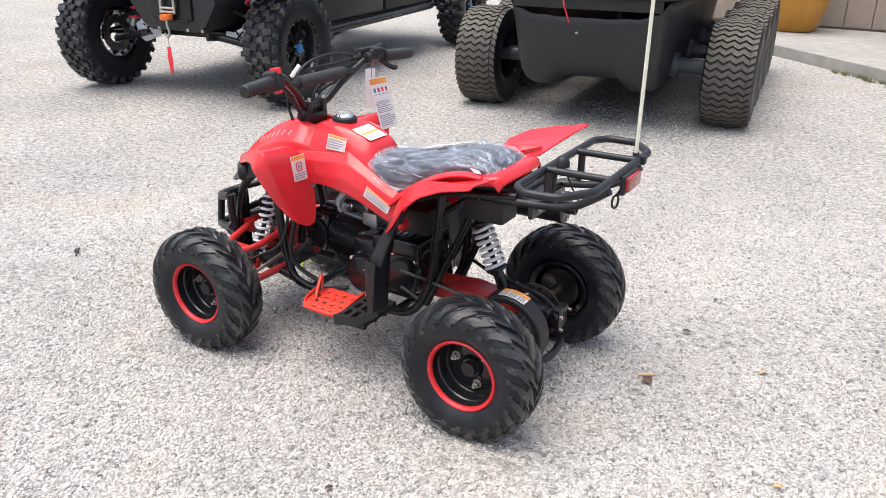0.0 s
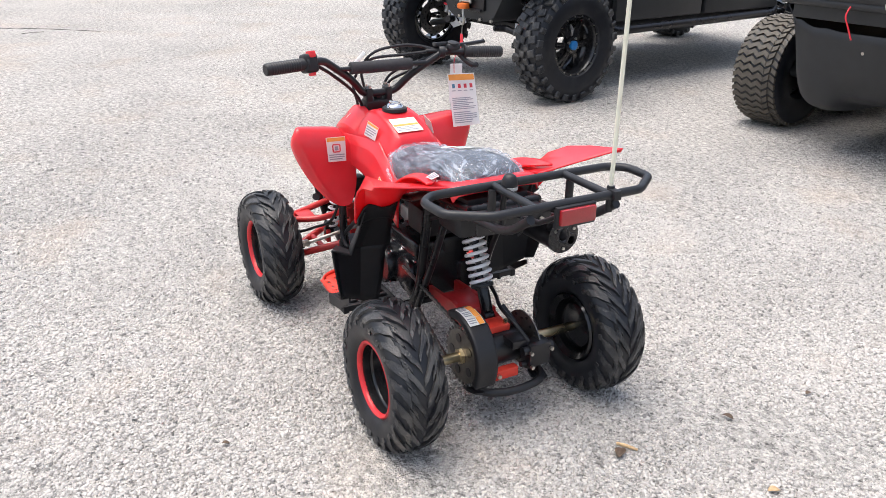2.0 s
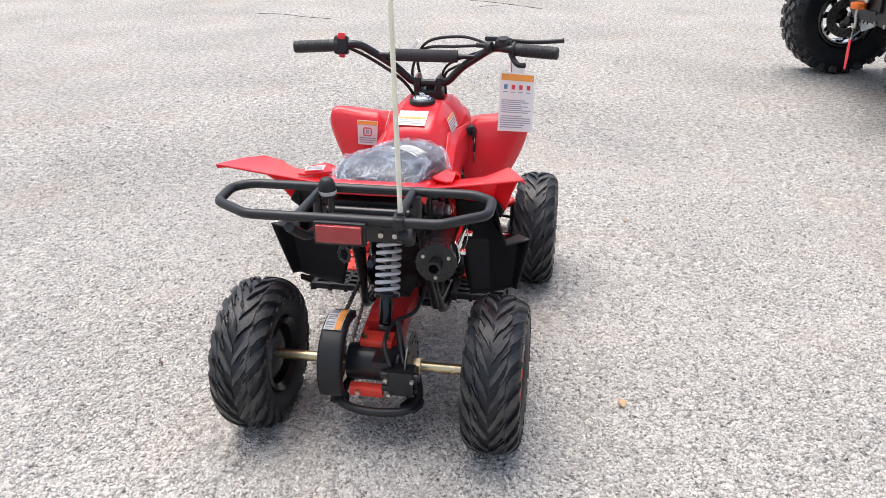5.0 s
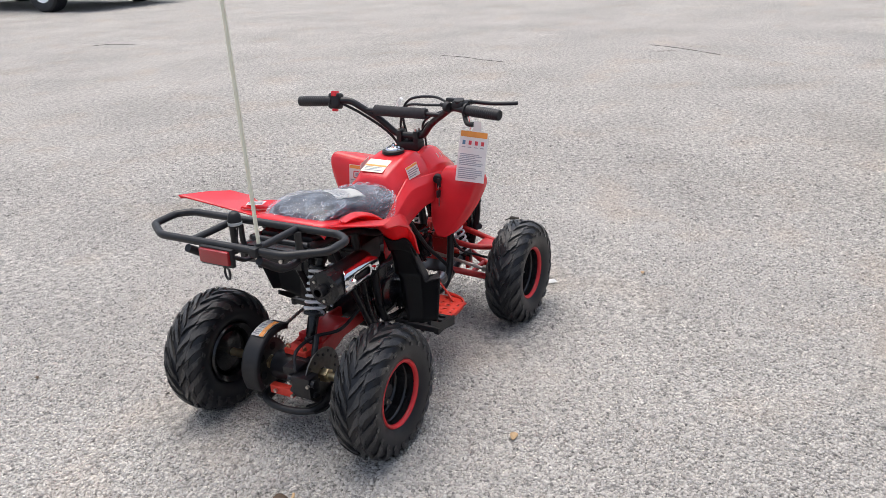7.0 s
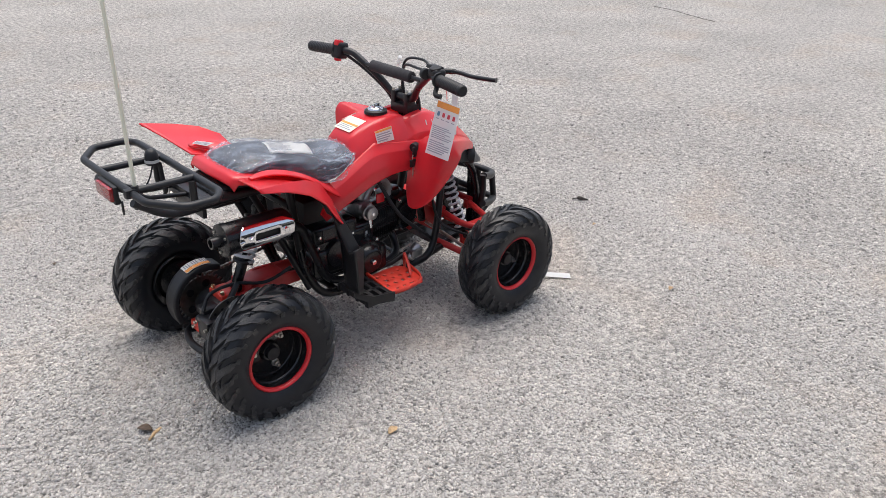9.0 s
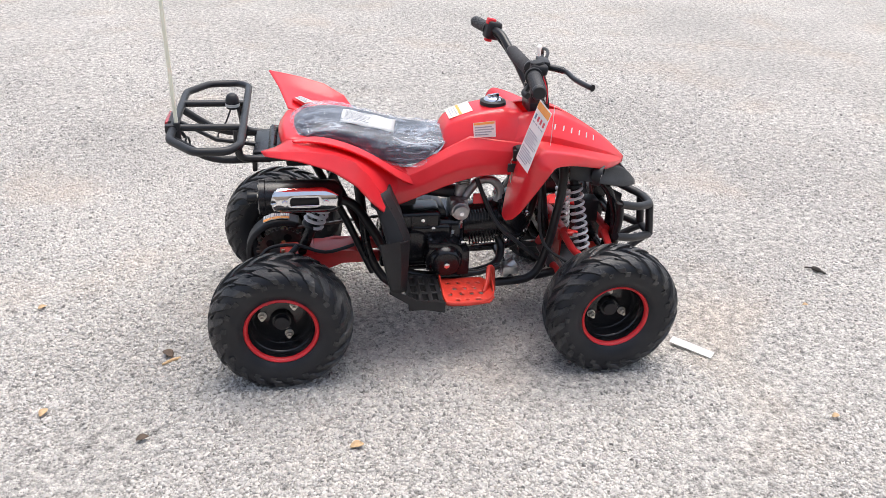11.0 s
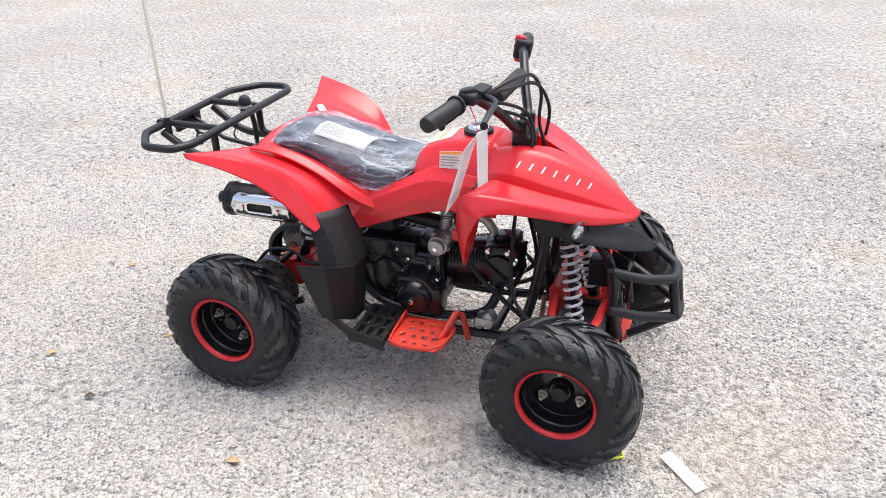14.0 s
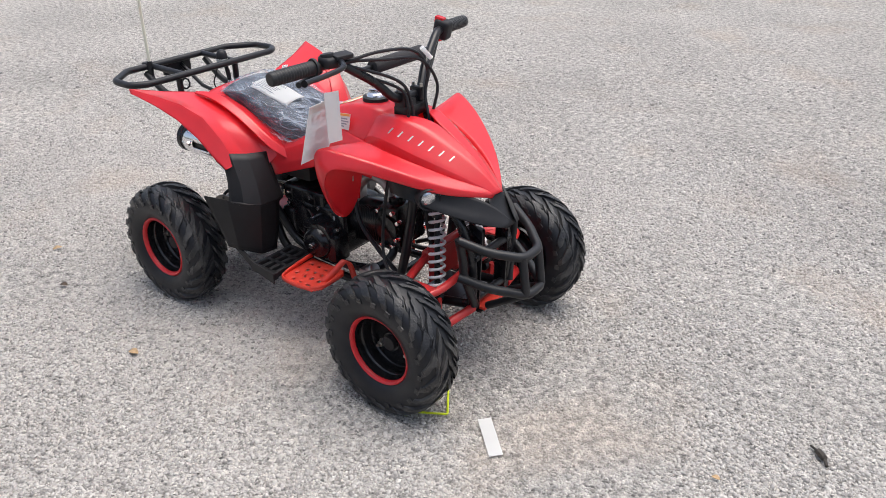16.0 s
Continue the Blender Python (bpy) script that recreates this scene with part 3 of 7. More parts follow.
tank = [
    [(0.240, 0.0, 0.600), (0.238, 0.040, 0.600), (0.232, 0.075, 0.590), (0.225, 0.095, 0.560), (0.22, 0.10, 0.52)],
    [(0.205, 0.0, 0.650), (0.203, 0.050, 0.650), (0.200, 0.086, 0.615), (0.200, 0.104, 0.575), (0.20, 0.112, 0.53)],
    [(0.140, 0.0, 0.656), (0.140, 0.054, 0.654), (0.138, 0.088, 0.612), (0.135, 0.100, 0.575), (0.13, 0.112, 0.52)],
    [(0.070, 0.0, 0.643), (0.070, 0.052, 0.640), (0.068, 0.082, 0.600), (0.065, 0.092, 0.575), (0.06, 0.108, 0.53)],
    [(0.015, 0.0, 0.622), (0.015, 0.048, 0.619), (0.014, 0.074, 0.592), (0.010, 0.084, 0.565), (0.00, 0.10, 0.53)],
    [(-0.008, 0.0, 0.600), (-0.008, 0.040, 0.597), (-0.010, 0.064, 0.575), (-0.014, 0.076, 0.550), (-0.02, 0.09, 0.52)],
    [(-0.012, 0.0, 0.540), (-0.012, 0.036, 0.540), (-0.014, 0.060, 0.530), (-0.018, 0.070, 0.520), (-0.025, 0.08, 0.50)],
]
panel("tank_cover", tank, RED, quadbike, "red tank cover with warning stickers", mirror=True, creases=((None, 1, 0.5),), level=3)
side_panel = [
    [(0.240, 0.116, 0.575), (0.235, 0.124, 0.555), (0.225, 0.124, 0.520), (0.215, 0.122, 0.492)],
    [(0.200, 0.112, 0.580), (0.195, 0.122, 0.558), (0.185, 0.124, 0.520), (0.172, 0.122, 0.494)],
    [(0.130, 0.098, 0.584), (0.125, 0.114, 0.560), (0.110, 0.122, 0.525), (0.100, 0.122, 0.499)],
    [(0.060, 0.084, 0.592), (0.050, 0.106, 0.568), (0.030, 0.122, 0.520), (0.018, 0.122, 0.478)],
    [(-0.010, 0.090, 0.558), (-0.020, 0.112, 0.535), (-0.045, 0.124, 0.485), (-0.060, 0.124, 0.447)],
    [(-0.080, 0.098, 0.524), (-0.090, 0.116, 0.502), (-0.105, 0.126, 0.455), (-0.148, 0.126, 0.413)],
    [(-0.130, 0.102, 0.504), (-0.142, 0.120, 0.488), (-0.160, 0.132, 0.462), (-0.176, 0.140, 0.446)],
]
rear_fender = [
    [(-0.125, 0.110, 0.490), (-0.149, 0.148, 0.450), (-0.174, 0.188, 0.472), (-0.178, 0.234, 0.472), (-0.186, 0.264, 0.464)],
    [(-0.165, 0.112, 0.522), (-0.176, 0.148, 0.507), (-0.200, 0.204, 0.500), (-0.214, 0.248, 0.541), (-0.212, 0.274, 0.490)],
    [(-0.215, 0.114, 0.548), (-0.220, 0.150, 0.552), (-0.236, 0.218, 0.566), (-0.255, 0.265, 0.597), (-0.254, 0.291, 0.547)],
    [(-0.280, 0.117, 0.574), (-0.284, 0.155, 0.582), (-0.298, 0.230, 0.600), (-0.312, 0.285, 0.627), (-0.310, 0.306, 0.592)],
    [(-0.358, 0.121, 0.594), (-0.362, 0.160, 0.602), (-0.370, 0.245, 0.620), (-0.378, 0.306, 0.642), (-0.380, 0.322, 0.624)],
    [(-0.414, 0.128, 0.606), (-0.422, 0.165, 0.614), (-0.440, 0.246, 0.632), (-0.468, 0.332, 0.655), (-0.460, 0.335, 0.645)],
]
front_fender = [
    [(0.526, 0.006, 0.490), (0.524, 0.010, 0.489), (0.522, 0.016, 0.487), (0.520, 0.020, 0.484), (0.519, 0.020, 0.481)],
    [(0.455, 0.060, 0.515), (0.452, 0.085, 0.517), (0.448, 0.112, 0.517), (0.446, 0.120, 0.504), (0.445, 0.118, 0.500)],
    [(0.385, 0.092, 0.536), (0.380, 0.128, 0.546), (0.375, 0.174, 0.556), (0.372, 0.182, 0.538), (0.371, 0.180, 0.534)],
    [(0.300, 0.116, 0.560), (0.295, 0.166, 0.576), (0.288, 0.234, 0.594), (0.285, 0.244, 0.572), (0.284, 0.242, 0.568)],
    [(0.225, 0.118, 0.582), (0.215, 0.190, 0.600), (0.200, 0.276, 0.618), (0.215, 0.286, 0.584), (0.240, 0.272, 0.572)],
    [(0.192, 0.114, 0.578), (0.186, 0.190, 0.588), (0.178, 0.282, 0.598), (0.196, 0.296, 0.576), (0.226, 0.288, 0.566)],
    [(0.178, 0.116, 0.530), (0.172, 0.180, 0.535), (0.170, 0.262, 0.540), (0.182, 0.280, 0.534), (0.202, 0.278, 0.520)],
    [(0.168, 0.108, 0.470), (0.163, 0.162, 0.470), (0.163, 0.226, 0.466), (0.172, 0.244, 0.462), (0.180, 0.246, 0.455)],
    [(0.158, 0.118, 0.414), (0.155, 0.148, 0.402), (0.156, 0.180, 0.402), (0.161, 0.200, 0.402), (0.166, 0.204, 0.402)],
    [(0.150, 0.136, 0.386), (0.150, 0.146, 0.381), (0.152, 0.160, 0.380), (0.154, 0.170, 0.383), (0.157, 0.174, 0.387)],
]
# a rounded lobe along the inner edge of each front fender, with a groove under the hood's flank
lobed = []
for row, k in zip(front_fender, (0.0, 0.7, 1.0, 1.0, 0.9, 0.6, 0.2, 0.0, 0.0, 0.0)):
    (x0, y0, z0), (x1, y1, z1) = row[:2]
    lobed.append([(x0, y0 - 0.004 * k, z0 - 0.026 * k), (x0 * 0.6 + x1 * 0.4, y0 * 0.6 + y1 * 0.4, z0 * 0.6 + z1 * 0.4 + 0.012 * k)] + [(x1, y1, z1 + 0.008 * k)] + row[2:])
front_fender = lobed
for s in SIDES:
    panel("side_panel", side_panel, RED, quadbike, side=s, creases=((None, 1, 0.97), (None, 2, 0.5)), level=3, corners=((5, 3), (3, 0)))
    panel("rear_fender", rear_fender, RED, quadbike, side=s, creases=((None, 1, 1.0), (None, 2, 0.6), (None, 3, 1.0), (0, None, 0.9)), level=3, corners=((None, 3), (None, 4), (5, None)))
    panel("front_fender", front_fender, RED, quadbike, side=s, creases=((None, 1, 0.55), (None, 2, 0.2), (None, 3, 0.7), (4, None, 0.30), (5, None, 0.15)), level=3)
# tail cover behind and beneath the seat
tail = [
    [(-0.100, 0.0, 0.515), (-0.105, 0.07, 0.515), (-0.110, 0.110, 0.505), (-0.115, 0.116, 0.490)],
    [(-0.240, 0.0, 0.575), (-0.240, 0.07, 0.575), (-0.242, 0.116, 0.566), (-0.244, 0.122, 0.548)],
    [(-0.360, 0.0, 0.606), (-0.358, 0.07, 0.606), (-0.355, 0.130, 0.600), (-0.352, 0.138, 0.582)],
    [(-0.425, 0.0, 0.612), (-0.420, 0.06, 0.612), (-0.415, 0.112, 0.606), (-0.410, 0.122, 0.588)],
    [(-0.440, 0.0, 0.592), (-0.435, 0.06, 0.592), (-0.428, 0.108, 0.586), (-0.420, 0.116, 0.570)],
]
panel("tail_cover", tail, RED, quadbike, mirror=True, creases=((None, 2, 0.6), (3, None, 0.5)))

# blades beside the seat, standing proud of the rear fenders
seat_blade = [
    [(-0.402, 0.163, 0.618), (-0.401, 0.169, 0.619), (-0.400, 0.174, 0.617)],
    [(-0.355, 0.118, 0.608), (-0.352, 0.146, 0.624), (-0.345, 0.172, 0.618)],
    [(-0.285, 0.110, 0.590), (-0.280, 0.146, 0.607), (-0.272, 0.170, 0.597)],
    [(-0.215, 0.106, 0.558), (-0.208, 0.144, 0.572), (-0.198, 0.163, 0.557)],
    [(-0.150, 0.104, 0.520), (-0.140, 0.136, 0.520), (-0.132, 0.148, 0.496)],
    [(-0.100, 0.098, 0.496), (-0.088, 0.108, 0.484), (-0.076, 0.112, 0.462)],
]
for s in SIDES:
    panel("seat_blade", seat_blade, RED, quadbike, side=s, creases=((None, 1, 0.9),), level=3, thick=0.005)

liner = [[(x - 0.006, y - 0.004, z - 0.006) for x, y, z in row[1:]] for row in rear_fender[:3]]
top, low = liner[1], liner[0]
liner = [[tuple(p + (q - p) * t for p, q in zip(a, b)) for a, b in zip(low, top)] for t in (0.0, 0.5, 1.0)]
for s in SIDES:
    panel("fender_liner", liner, PLASTIC, quadbike, "matt black liner behind the fender", side=s, thick=0.003)

# black grille shroud under the nose
shroud = [
    [(0.574, 0.004, 0.420), (0.573, 0.012, 0.419), (0.570, 0.022, 0.417), (0.566, 0.030, 0.415)],
    [(0.525, 0.030, 0.474), (0.530, 0.045, 0.450), (0.530, 0.060, 0.436), (0.524, 0.072, 0.424)],
    [(0.450, 0.090, 0.504), (0.456, 0.098, 0.470), (0.458, 0.112, 0.462), (0.452, 0.122, 0.454)],
    [(0.380, 0.150, 0.535), (0.385, 0.152, 0.500), (0.385, 0.158, 0.492), (0.380, 0.164, 0.484)],
    [(0.310, 0.175, 0.560), (0.315, 0.172, 0.530), (0.318, 0.168, 0.505), (0.316, 0.166, 0.495)],
]
for s in SIDES:
    panel("nose_shroud", shroud, PLASTIC, quadbike, "matt black plastic nose shroud", side=s, creases=((None, 0, 0.8), (None, 3, 0.8)), thick=0.003)
    lamp = lathe(bmesh.new(), [(0.0, 0.005), (0.012, 0.004), (0.020, 0.000), (0.024, -0.007), (0.023, -0.02)], 24, "X")
    ob = part("headlight", lamp, LAMPGLASS, quadbike, "small round clear headlight")
    ob.matrix_basis = pose(0.414, s * 0.138, 0.492, 0, 6, s * 32)
    part("headlight_bezel", lathe(bmesh.new(), [(0.0245, -0.006), (0.0265, 0.006), (0.0285, 0.007), (0.0305, 0.001), (0.031, -0.018), (0.025, -0.018)], 24, "X", closed=True), PLASTIC, ob)
panel("nose_grille", [[(0.566, -0.02, 0.412), (0.560, 0, 0.42), (0.566, 0.02, 0.412)], [(0.525, -0.045, 0.45), (0.520, 0, 0.465), (0.525, 0.045, 0.45)], [(0.515, -0.03, 0.478), (0.512, 0, 0.482), (0.515, 0.03, 0.478)]], PLASTIC, quadbike)

# ---- seat and its wrap ----
def seat_section(grow):
    rows = []
    for x, zt, w, zb in ((-0.404, 0.594, 0.062, 0.588), (-0.394, 0.622, 0.090, 0.592), (-0.350, 0.638, 0.104, 0.592), (-0.285, 0.639, 0.108, 0.578), (-0.215, 0.622, 0.110, 0.555),
                         (-0.145, 0.602, 0.110, 0.525), (-0.085, 0.591, 0.106, 0.520), (-0.040, 0.590, 0.092, 0.538), (-0.012, 0.588, 0.076, 0.560), (0.000, 0.580, 0.060, 0.570)):
        g = grow
        rows.append([(x - (g if x < -0.38 else 0), 0.0, zt + g), (x, w * 0.55, zt - 0.002 + g), (x, w * 0.92 + g, zt - 0.016 + g * 0.7), (x, w + g, (zt + zb) / 2), (x, w * 0.96 + g, zb + 0.004), (x, w * 0.8, zb - 0.004)])
    return rows


panel("seat", seat_section(0.0), VINYL, quadbike, "black vinyl seat under clear wrap", mirror=True, level=2)


def seat_film():
    """Loose crinkled sheet drawn over the seat: the seat's own section let out a little and thrown into folds."""
    half = [[V(*p) for p in row] for row in seat_section(0.003)]
    rows = []
    for row in half:
        skirt = [V(row[4].x, row[4].y + 0.006, row[4].z - 0.002), V(row[4].x, row[4].y + 0.016, row[4].z + 0.001)]
        right = row[:5] + skirt
        rows.append(spline([V(p.x, -p.y, p.z) for p in right[:0:-1]] + right, 13))
    lines = [spline([r[j] for r in rows], 18) for j in range(len(rows[0]))]
    nu, nv = len(lines), len(lines[0])
    bm = bmesh.new()
    grid = []
    for j in range(nu):
        col = []
        for i in range(nv):
            p = lines[j][i]
            a = lines[min(j + 1, nu - 1)][i] - lines[max(j - 1, 0)][i]
            b = lines[j][min(i + 1, nv - 1)] - lines[j][max(i - 1, 0)]
            nrm = b.cross(a).normalized()
            if nrm.z < 0 and abs(nrm.z) > 0.2:
                nrm.negate()
            q = V(p.x * 0.55 + 0.35 * p.y, p.y * 1.1 - 0.3 * p.x, p.z * 1.2)
            f1 = (1 - abs(noise.noise(q * 24))) ** 5
            f2 = (1 - abs(noise.noise(V(q.x * 1.2 - q.y, q.y + 0.4 * q.x, q.z) * 44 + V(7, 3, 1)))) ** 4
            f3 = noise.noise(p * 14)
            edge = max(0, abs(j / (nu - 1) - 0.5) * 2 - 0.80) / 0.2
            col.append(bm.verts.new(p + nrm * (0.0058 * f1 + 0.0034 * f2 + 0.0018 * f3 - 0.0030 + 0.003 * edge * noise.noise(p * 50))))
        grid.append(col)
    for j in range(nu - 1):
        for i in range(nv - 1):
            bm.faces.new((grid[j][i], grid[j][i + 1], grid[j + 1][i + 1], grid[j + 1][i]))
    return bm


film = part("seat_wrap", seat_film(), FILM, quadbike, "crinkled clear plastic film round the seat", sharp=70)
film.visible_shadow = False

# ---- black heel guards and footwells ----
guard = [
    [(-0.160, 0.142, 0.486), (-0.172, 0.200, 0.494), (-0.192, 0.240, 0.502), (-0.216, 0.249, 0.502)],
    [(-0.130, 0.140, 0.412), (-0.132, 0.208, 0.418), (-0.152, 0.248, 0.424), (-0.190, 0.260, 0.424)],
    [(-0.116, 0.136, 0.358), (-0.112, 0.220, 0.364), (-0.132, 0.262, 0.370), (-0.178, 0.274, 0.374)],
    [(-0.118, 0.150, 0.350), (-0.114, 0.222, 0.358), (-0.150, 0.302, 0.396), (-0.204, 0.335, 0.408)],
    [(-0.120, 0.160, 0.272), (-0.118, 0.226, 0.278), (-0.146, 0.296, 0.318), (-0.186, 0.318, 0.325)],
    [(-0.124, 0.176, 0.205), (-0.122, 0.230, 0.212), (-0.145, 0.288, 0.244), (-0.170, 0.302, 0.252)],
]
for s in SIDES:
    panel("heel_guard", guard, PLASTIC, quadbike, "matt black plastic heel guard", side=s, creases=((None, 1, 0.9), (None, 2, 1.0), (2, None, 1.0), (3, None, 1.0)), thick=0.004, corners=((None, 2), (None, 3), (None, 0)))
    for k in range(5):
        z = 0.462 - 0.011 * k
        part("guard_rib", rod(bmesh.new(), (-0.164 + 0.004 * k, s * (0.234 + 0.002 * k), z - 0.004), (-0.200 + 0.003 * k, s * (0.252 + 0.002 * k), z), 0.0030, n=6), PLASTIC, quadbike)
    for x in (-0.112, -0.085, -0.058, -0.032):
        part("footwell_bar", box(bmesh.new(), (x, s * 0.200, 0.190), (0.013, 0.140, 0.018), bevel=0.003), PLASTIC, quadbike)
    for y, w in ((0.130, 0.014), (0.175, 0.012), (0.220, 0.012), (0.268, 0.016)):
        part("footwell_rail", box(bmesh.new(), (-0.072, s * y, 0.188), (0.096, w, 0.022), bevel=0.003), PLASTIC, quadbike)
    skirt = bmesh.new()
    slab(skirt, [(-0.170, 0.250), (-0.172, 0.236), (-0.10, 0.186), (-0.024, 0.170), (-0.022, 0.20), (-0.10, 0.212)], Matrix(((1, 0, 0, 0), (0, 0, -s, s * 0.281), (0, 1, 0, 0), (0, 0, 0, 1))), 0.006, 0.001)
    part("footwell_edge", skirt, PLASTIC, quadbike)
    # orange-red footrest plate with a turned-up toe bar
    plate = bmesh.new()
    nx, ny = 26, 20
    xs, ys = [-0.020 + 0.140 * i / nx for i in range(nx + 1)], [0.132 + 0.128 * j / ny for j in range(ny + 1)]

    def inside(x, y):
        u, w = (x - 0.050) / 0.070, (y - 0.196) / 0.066
        return u ** 4 + w ** 4 < 1.02 or (x < 0.06 and y < 0.25)

    def hole(x, y):
        k = round((y - 0.160) / 0.028)
        if not 0 <= k <= 3:
            return False
        c = 0.160 + 0.028 * k
        off = 0.014 if k % 2 else 0.0
        m = round((x - 0.004 - off) / 0.028)
        return 0 <= m <= 3 and (x - 0.004 - off - 0.028 * m) ** 2 + (y - c) ** 2 < 0.0058 ** 2

    grid = {}
    for i in range(nx):
        for j in range(ny):
            x, y = (xs[i] + xs[i + 1]) / 2, (ys[j] + ys[j + 1]) / 2
            if inside(x, y) and not hole(x, y):
                vs = []
                for a, b in ((i, j), (i + 1, j), (i + 1, j + 1), (i, j + 1)):
                    if (a, b) not in grid:
                        grid[a, b] = plate.verts.new((xs[a], s * ys[b], 0.188 - 0.006 * ((ys[b] - 0.132) / 0.13) ** 3))
                    vs.append(grid[a, b])
                plate.faces.new(vs)
    peg = part("footrest", plate, ORANGE, quadbike, "orange-red perforated steel footrest")
    sol = peg.modifiers.new("thickness", "SOLIDIFY")
    sol.thickness = 0.004
    rim = bmesh.new()
    edge = [(-0.020, s * 0.134, 0.196), (-0.021, s * 0.19, 0.190), (-0.020, s * 0.245, 0.181), (-0.008, s * 0.260, 0.177), (0.05, s * 0.264, 0.177), (0.100, s * 0.254, 0.178), (0.122, s * 0.225, 0.183), (0.128, s * 0.17, 0.190)]
    pts = spline(edge, 5)
    lo = [rim.verts.new(p) for p in pts]
    hi = [rim.verts.new(p + V(0, 0, 0.012)) for p in pts]
    for i in range(len(pts) - 1):
        rim.faces.new((lo[i], lo[i + 1], hi[i + 1], hi[i]))
    lip = part("footrest_edge", rim, ORANGE, quadbike)
    sol = lip.modifiers.new("thickness", "SOLIDIFY")
    sol.thickness = 0.004
    toe = [(0.100, s * 0.212, 0.186), (0.112, s * 0.190, 0.204), (0.122, s * 0.160, 0.228), (0.126, s * 0.146, 0.233), (0.132, s * 0.134, 0.215), (0.142, s * 0.122, 0.140)]
    bm = bmesh.new()
    pts = spline(toe, 5)
    a = [bm.verts.new(p + V(-0.0068, s * 0.0046, 0.0036)) for p in pts]
    b = [bm.verts.new(p + V(0.0068, -s * 0.0046, -0.0036)) for p in pts]
    for i in range(len(pts) - 1):
        bm.faces.new((a[i], a[i + 1], b[i + 1], b[i]))
    bar = part("toe_bar", bm, ORANGE, quadbike)
    sol = bar.modifiers.new("thickness", "SOLIDIFY")
    sol.thickness = 0.006

# ---- frame tubes ----
for s in SIDES:
    low = fillet([(0.325, s * 0.075, 0.560), (0.330, s * 0.095, 0.440), (0.300, s * 0.105, 0.260), (0.268, s * 0.108, 0.160), (0.10, s * 0.110, 0.152), (-0.16, s * 0.105, 0.160), (-0.215, s * 0.095, 0.260), (-0.235, s * 0.085, 0.470), (-0.24, s * 0.085, 0.545)], 0.05)
    part("cradle_tube", tube(bmesh.new(), low, 0.0125), BLACK, quadbike)
    rail = fillet([(0.28, s * 0.04, 0.545), (0.05, s * 0.085, 0.50), (-0.12, s * 0.088, 0.475), (-0.24, s * 0.088, 0.535), (-0.46, s * 0.092, 0.560)], 0.06)
    part("seat_rail", tube(bmesh.new(), rail, 0.0115), BLACK, quadbike)
    part("rear_stay", tube(bmesh.new(), fillet([(-0.20, s * 0.095, 0.20), (-0.27, s * 0.085, 0.36), (-0.36, s * 0.088, 0.548)], 0.03), 0.010), BLACK, quadbike)
    part("front_upright", tube(bmesh.new(), fillet([(0.50, s * 0.075, 0.200), (0.505, s * 0.08, 0.32), (0.47, s * 0.085, 0.425), (0.42, s * 0.085, 0.470), (0.32, s * 0.08, 0.52)], 0.04), 0.0125), BLACK, quadbike)
    part("lower_front_rail", tube(bmesh.new(), [(0.27, s * 0.10, 0.165), (0.42, s * 0.078, 0.180), (0.51, s * 0.072, 0.195)], 0.0125), BLACK, quadbike)
for x, z, w in ((0.20, 0.155, 0.11), (-0.10, 0.155, 0.108), (0.50, 0.205, 0.075), (0.505, 0.33, 0.08), (-0.24, 0.47, 0.086), (-0.455, 0.56, 0.092), (0.33, 0.44, 0.095)):
    part("cross_tube", rod(bmesh.new(), (x, -w, z), (x, w, z), 0.011), BLACK, quadbike)

# ---- front bumper ----
for z, reach, back in ((0.351, 0.626, 0.045), (0.251, 0.640, 0.044)):
    pts = fillet([(0.492, -0.124, z + back), (0.560, -0.092, z + 0.020), (reach, -0.034, z), (reach, 0.034, z), (0.560, 0.092, z + 0.020), (0.492, 0.124, z + back)], 0.022)
    part("bumper_bar", tube(bmesh.new(), pts, 0.0120), RACK, quadbike, "satin black bumper tube")
for s in SIDES:
    part("bumper_upright", tube(bmesh.new(), [(0.622, s * 0.036, 0.352), (0.636, s * 0.036, 0.252)], 0.0115), RACK, quadbike)
    part("bumper_leg", tube(bmesh.new(), fillet([(0.492, s * 0.122, 0.400), (0.500, s * 0.116, 0.34), (0.497, s * 0.110, 0.298), (0.512, s * 0.08, 0.20)], 0.03), 0.011), RACK, quadbike)
    part("bumper_brace", tube(bmesh.new(), [(0.632, s * 0.030, 0.248), (0.53, s * 0.05, 0.190)], 0.010), RACK, quadbike)

# ---- rear rack ----
RACK_Z = 0.638
loop = fillet([(-0.522, 0.228, RACK_Z), (-0.520, -0.240, RACK_Z), (-0.548, -0.280, RACK_Z), (-0.622, -0.280, RACK_Z), (-0.685, -0.200, RACK_Z + 0.001), (-0.687, 0.176, RACK_Z + 0.001), (-0.632, 0.256, RACK_Z), (-0.552, 0.262, RACK_Z)], 0.016, closed=True)
part("rack_loop", tube(bmesh.new(), loop, 0.0098, closed=True), RACK, quadbike, "satin black tubular rear rack")
for y in (-0.115, 0.075):
    part("rack_bar", rod(bmesh.new(), (-0.524, y, RACK_Z), (-0.684, y, RACK_Z + 0.001), 0.0088), RACK, quadbike)
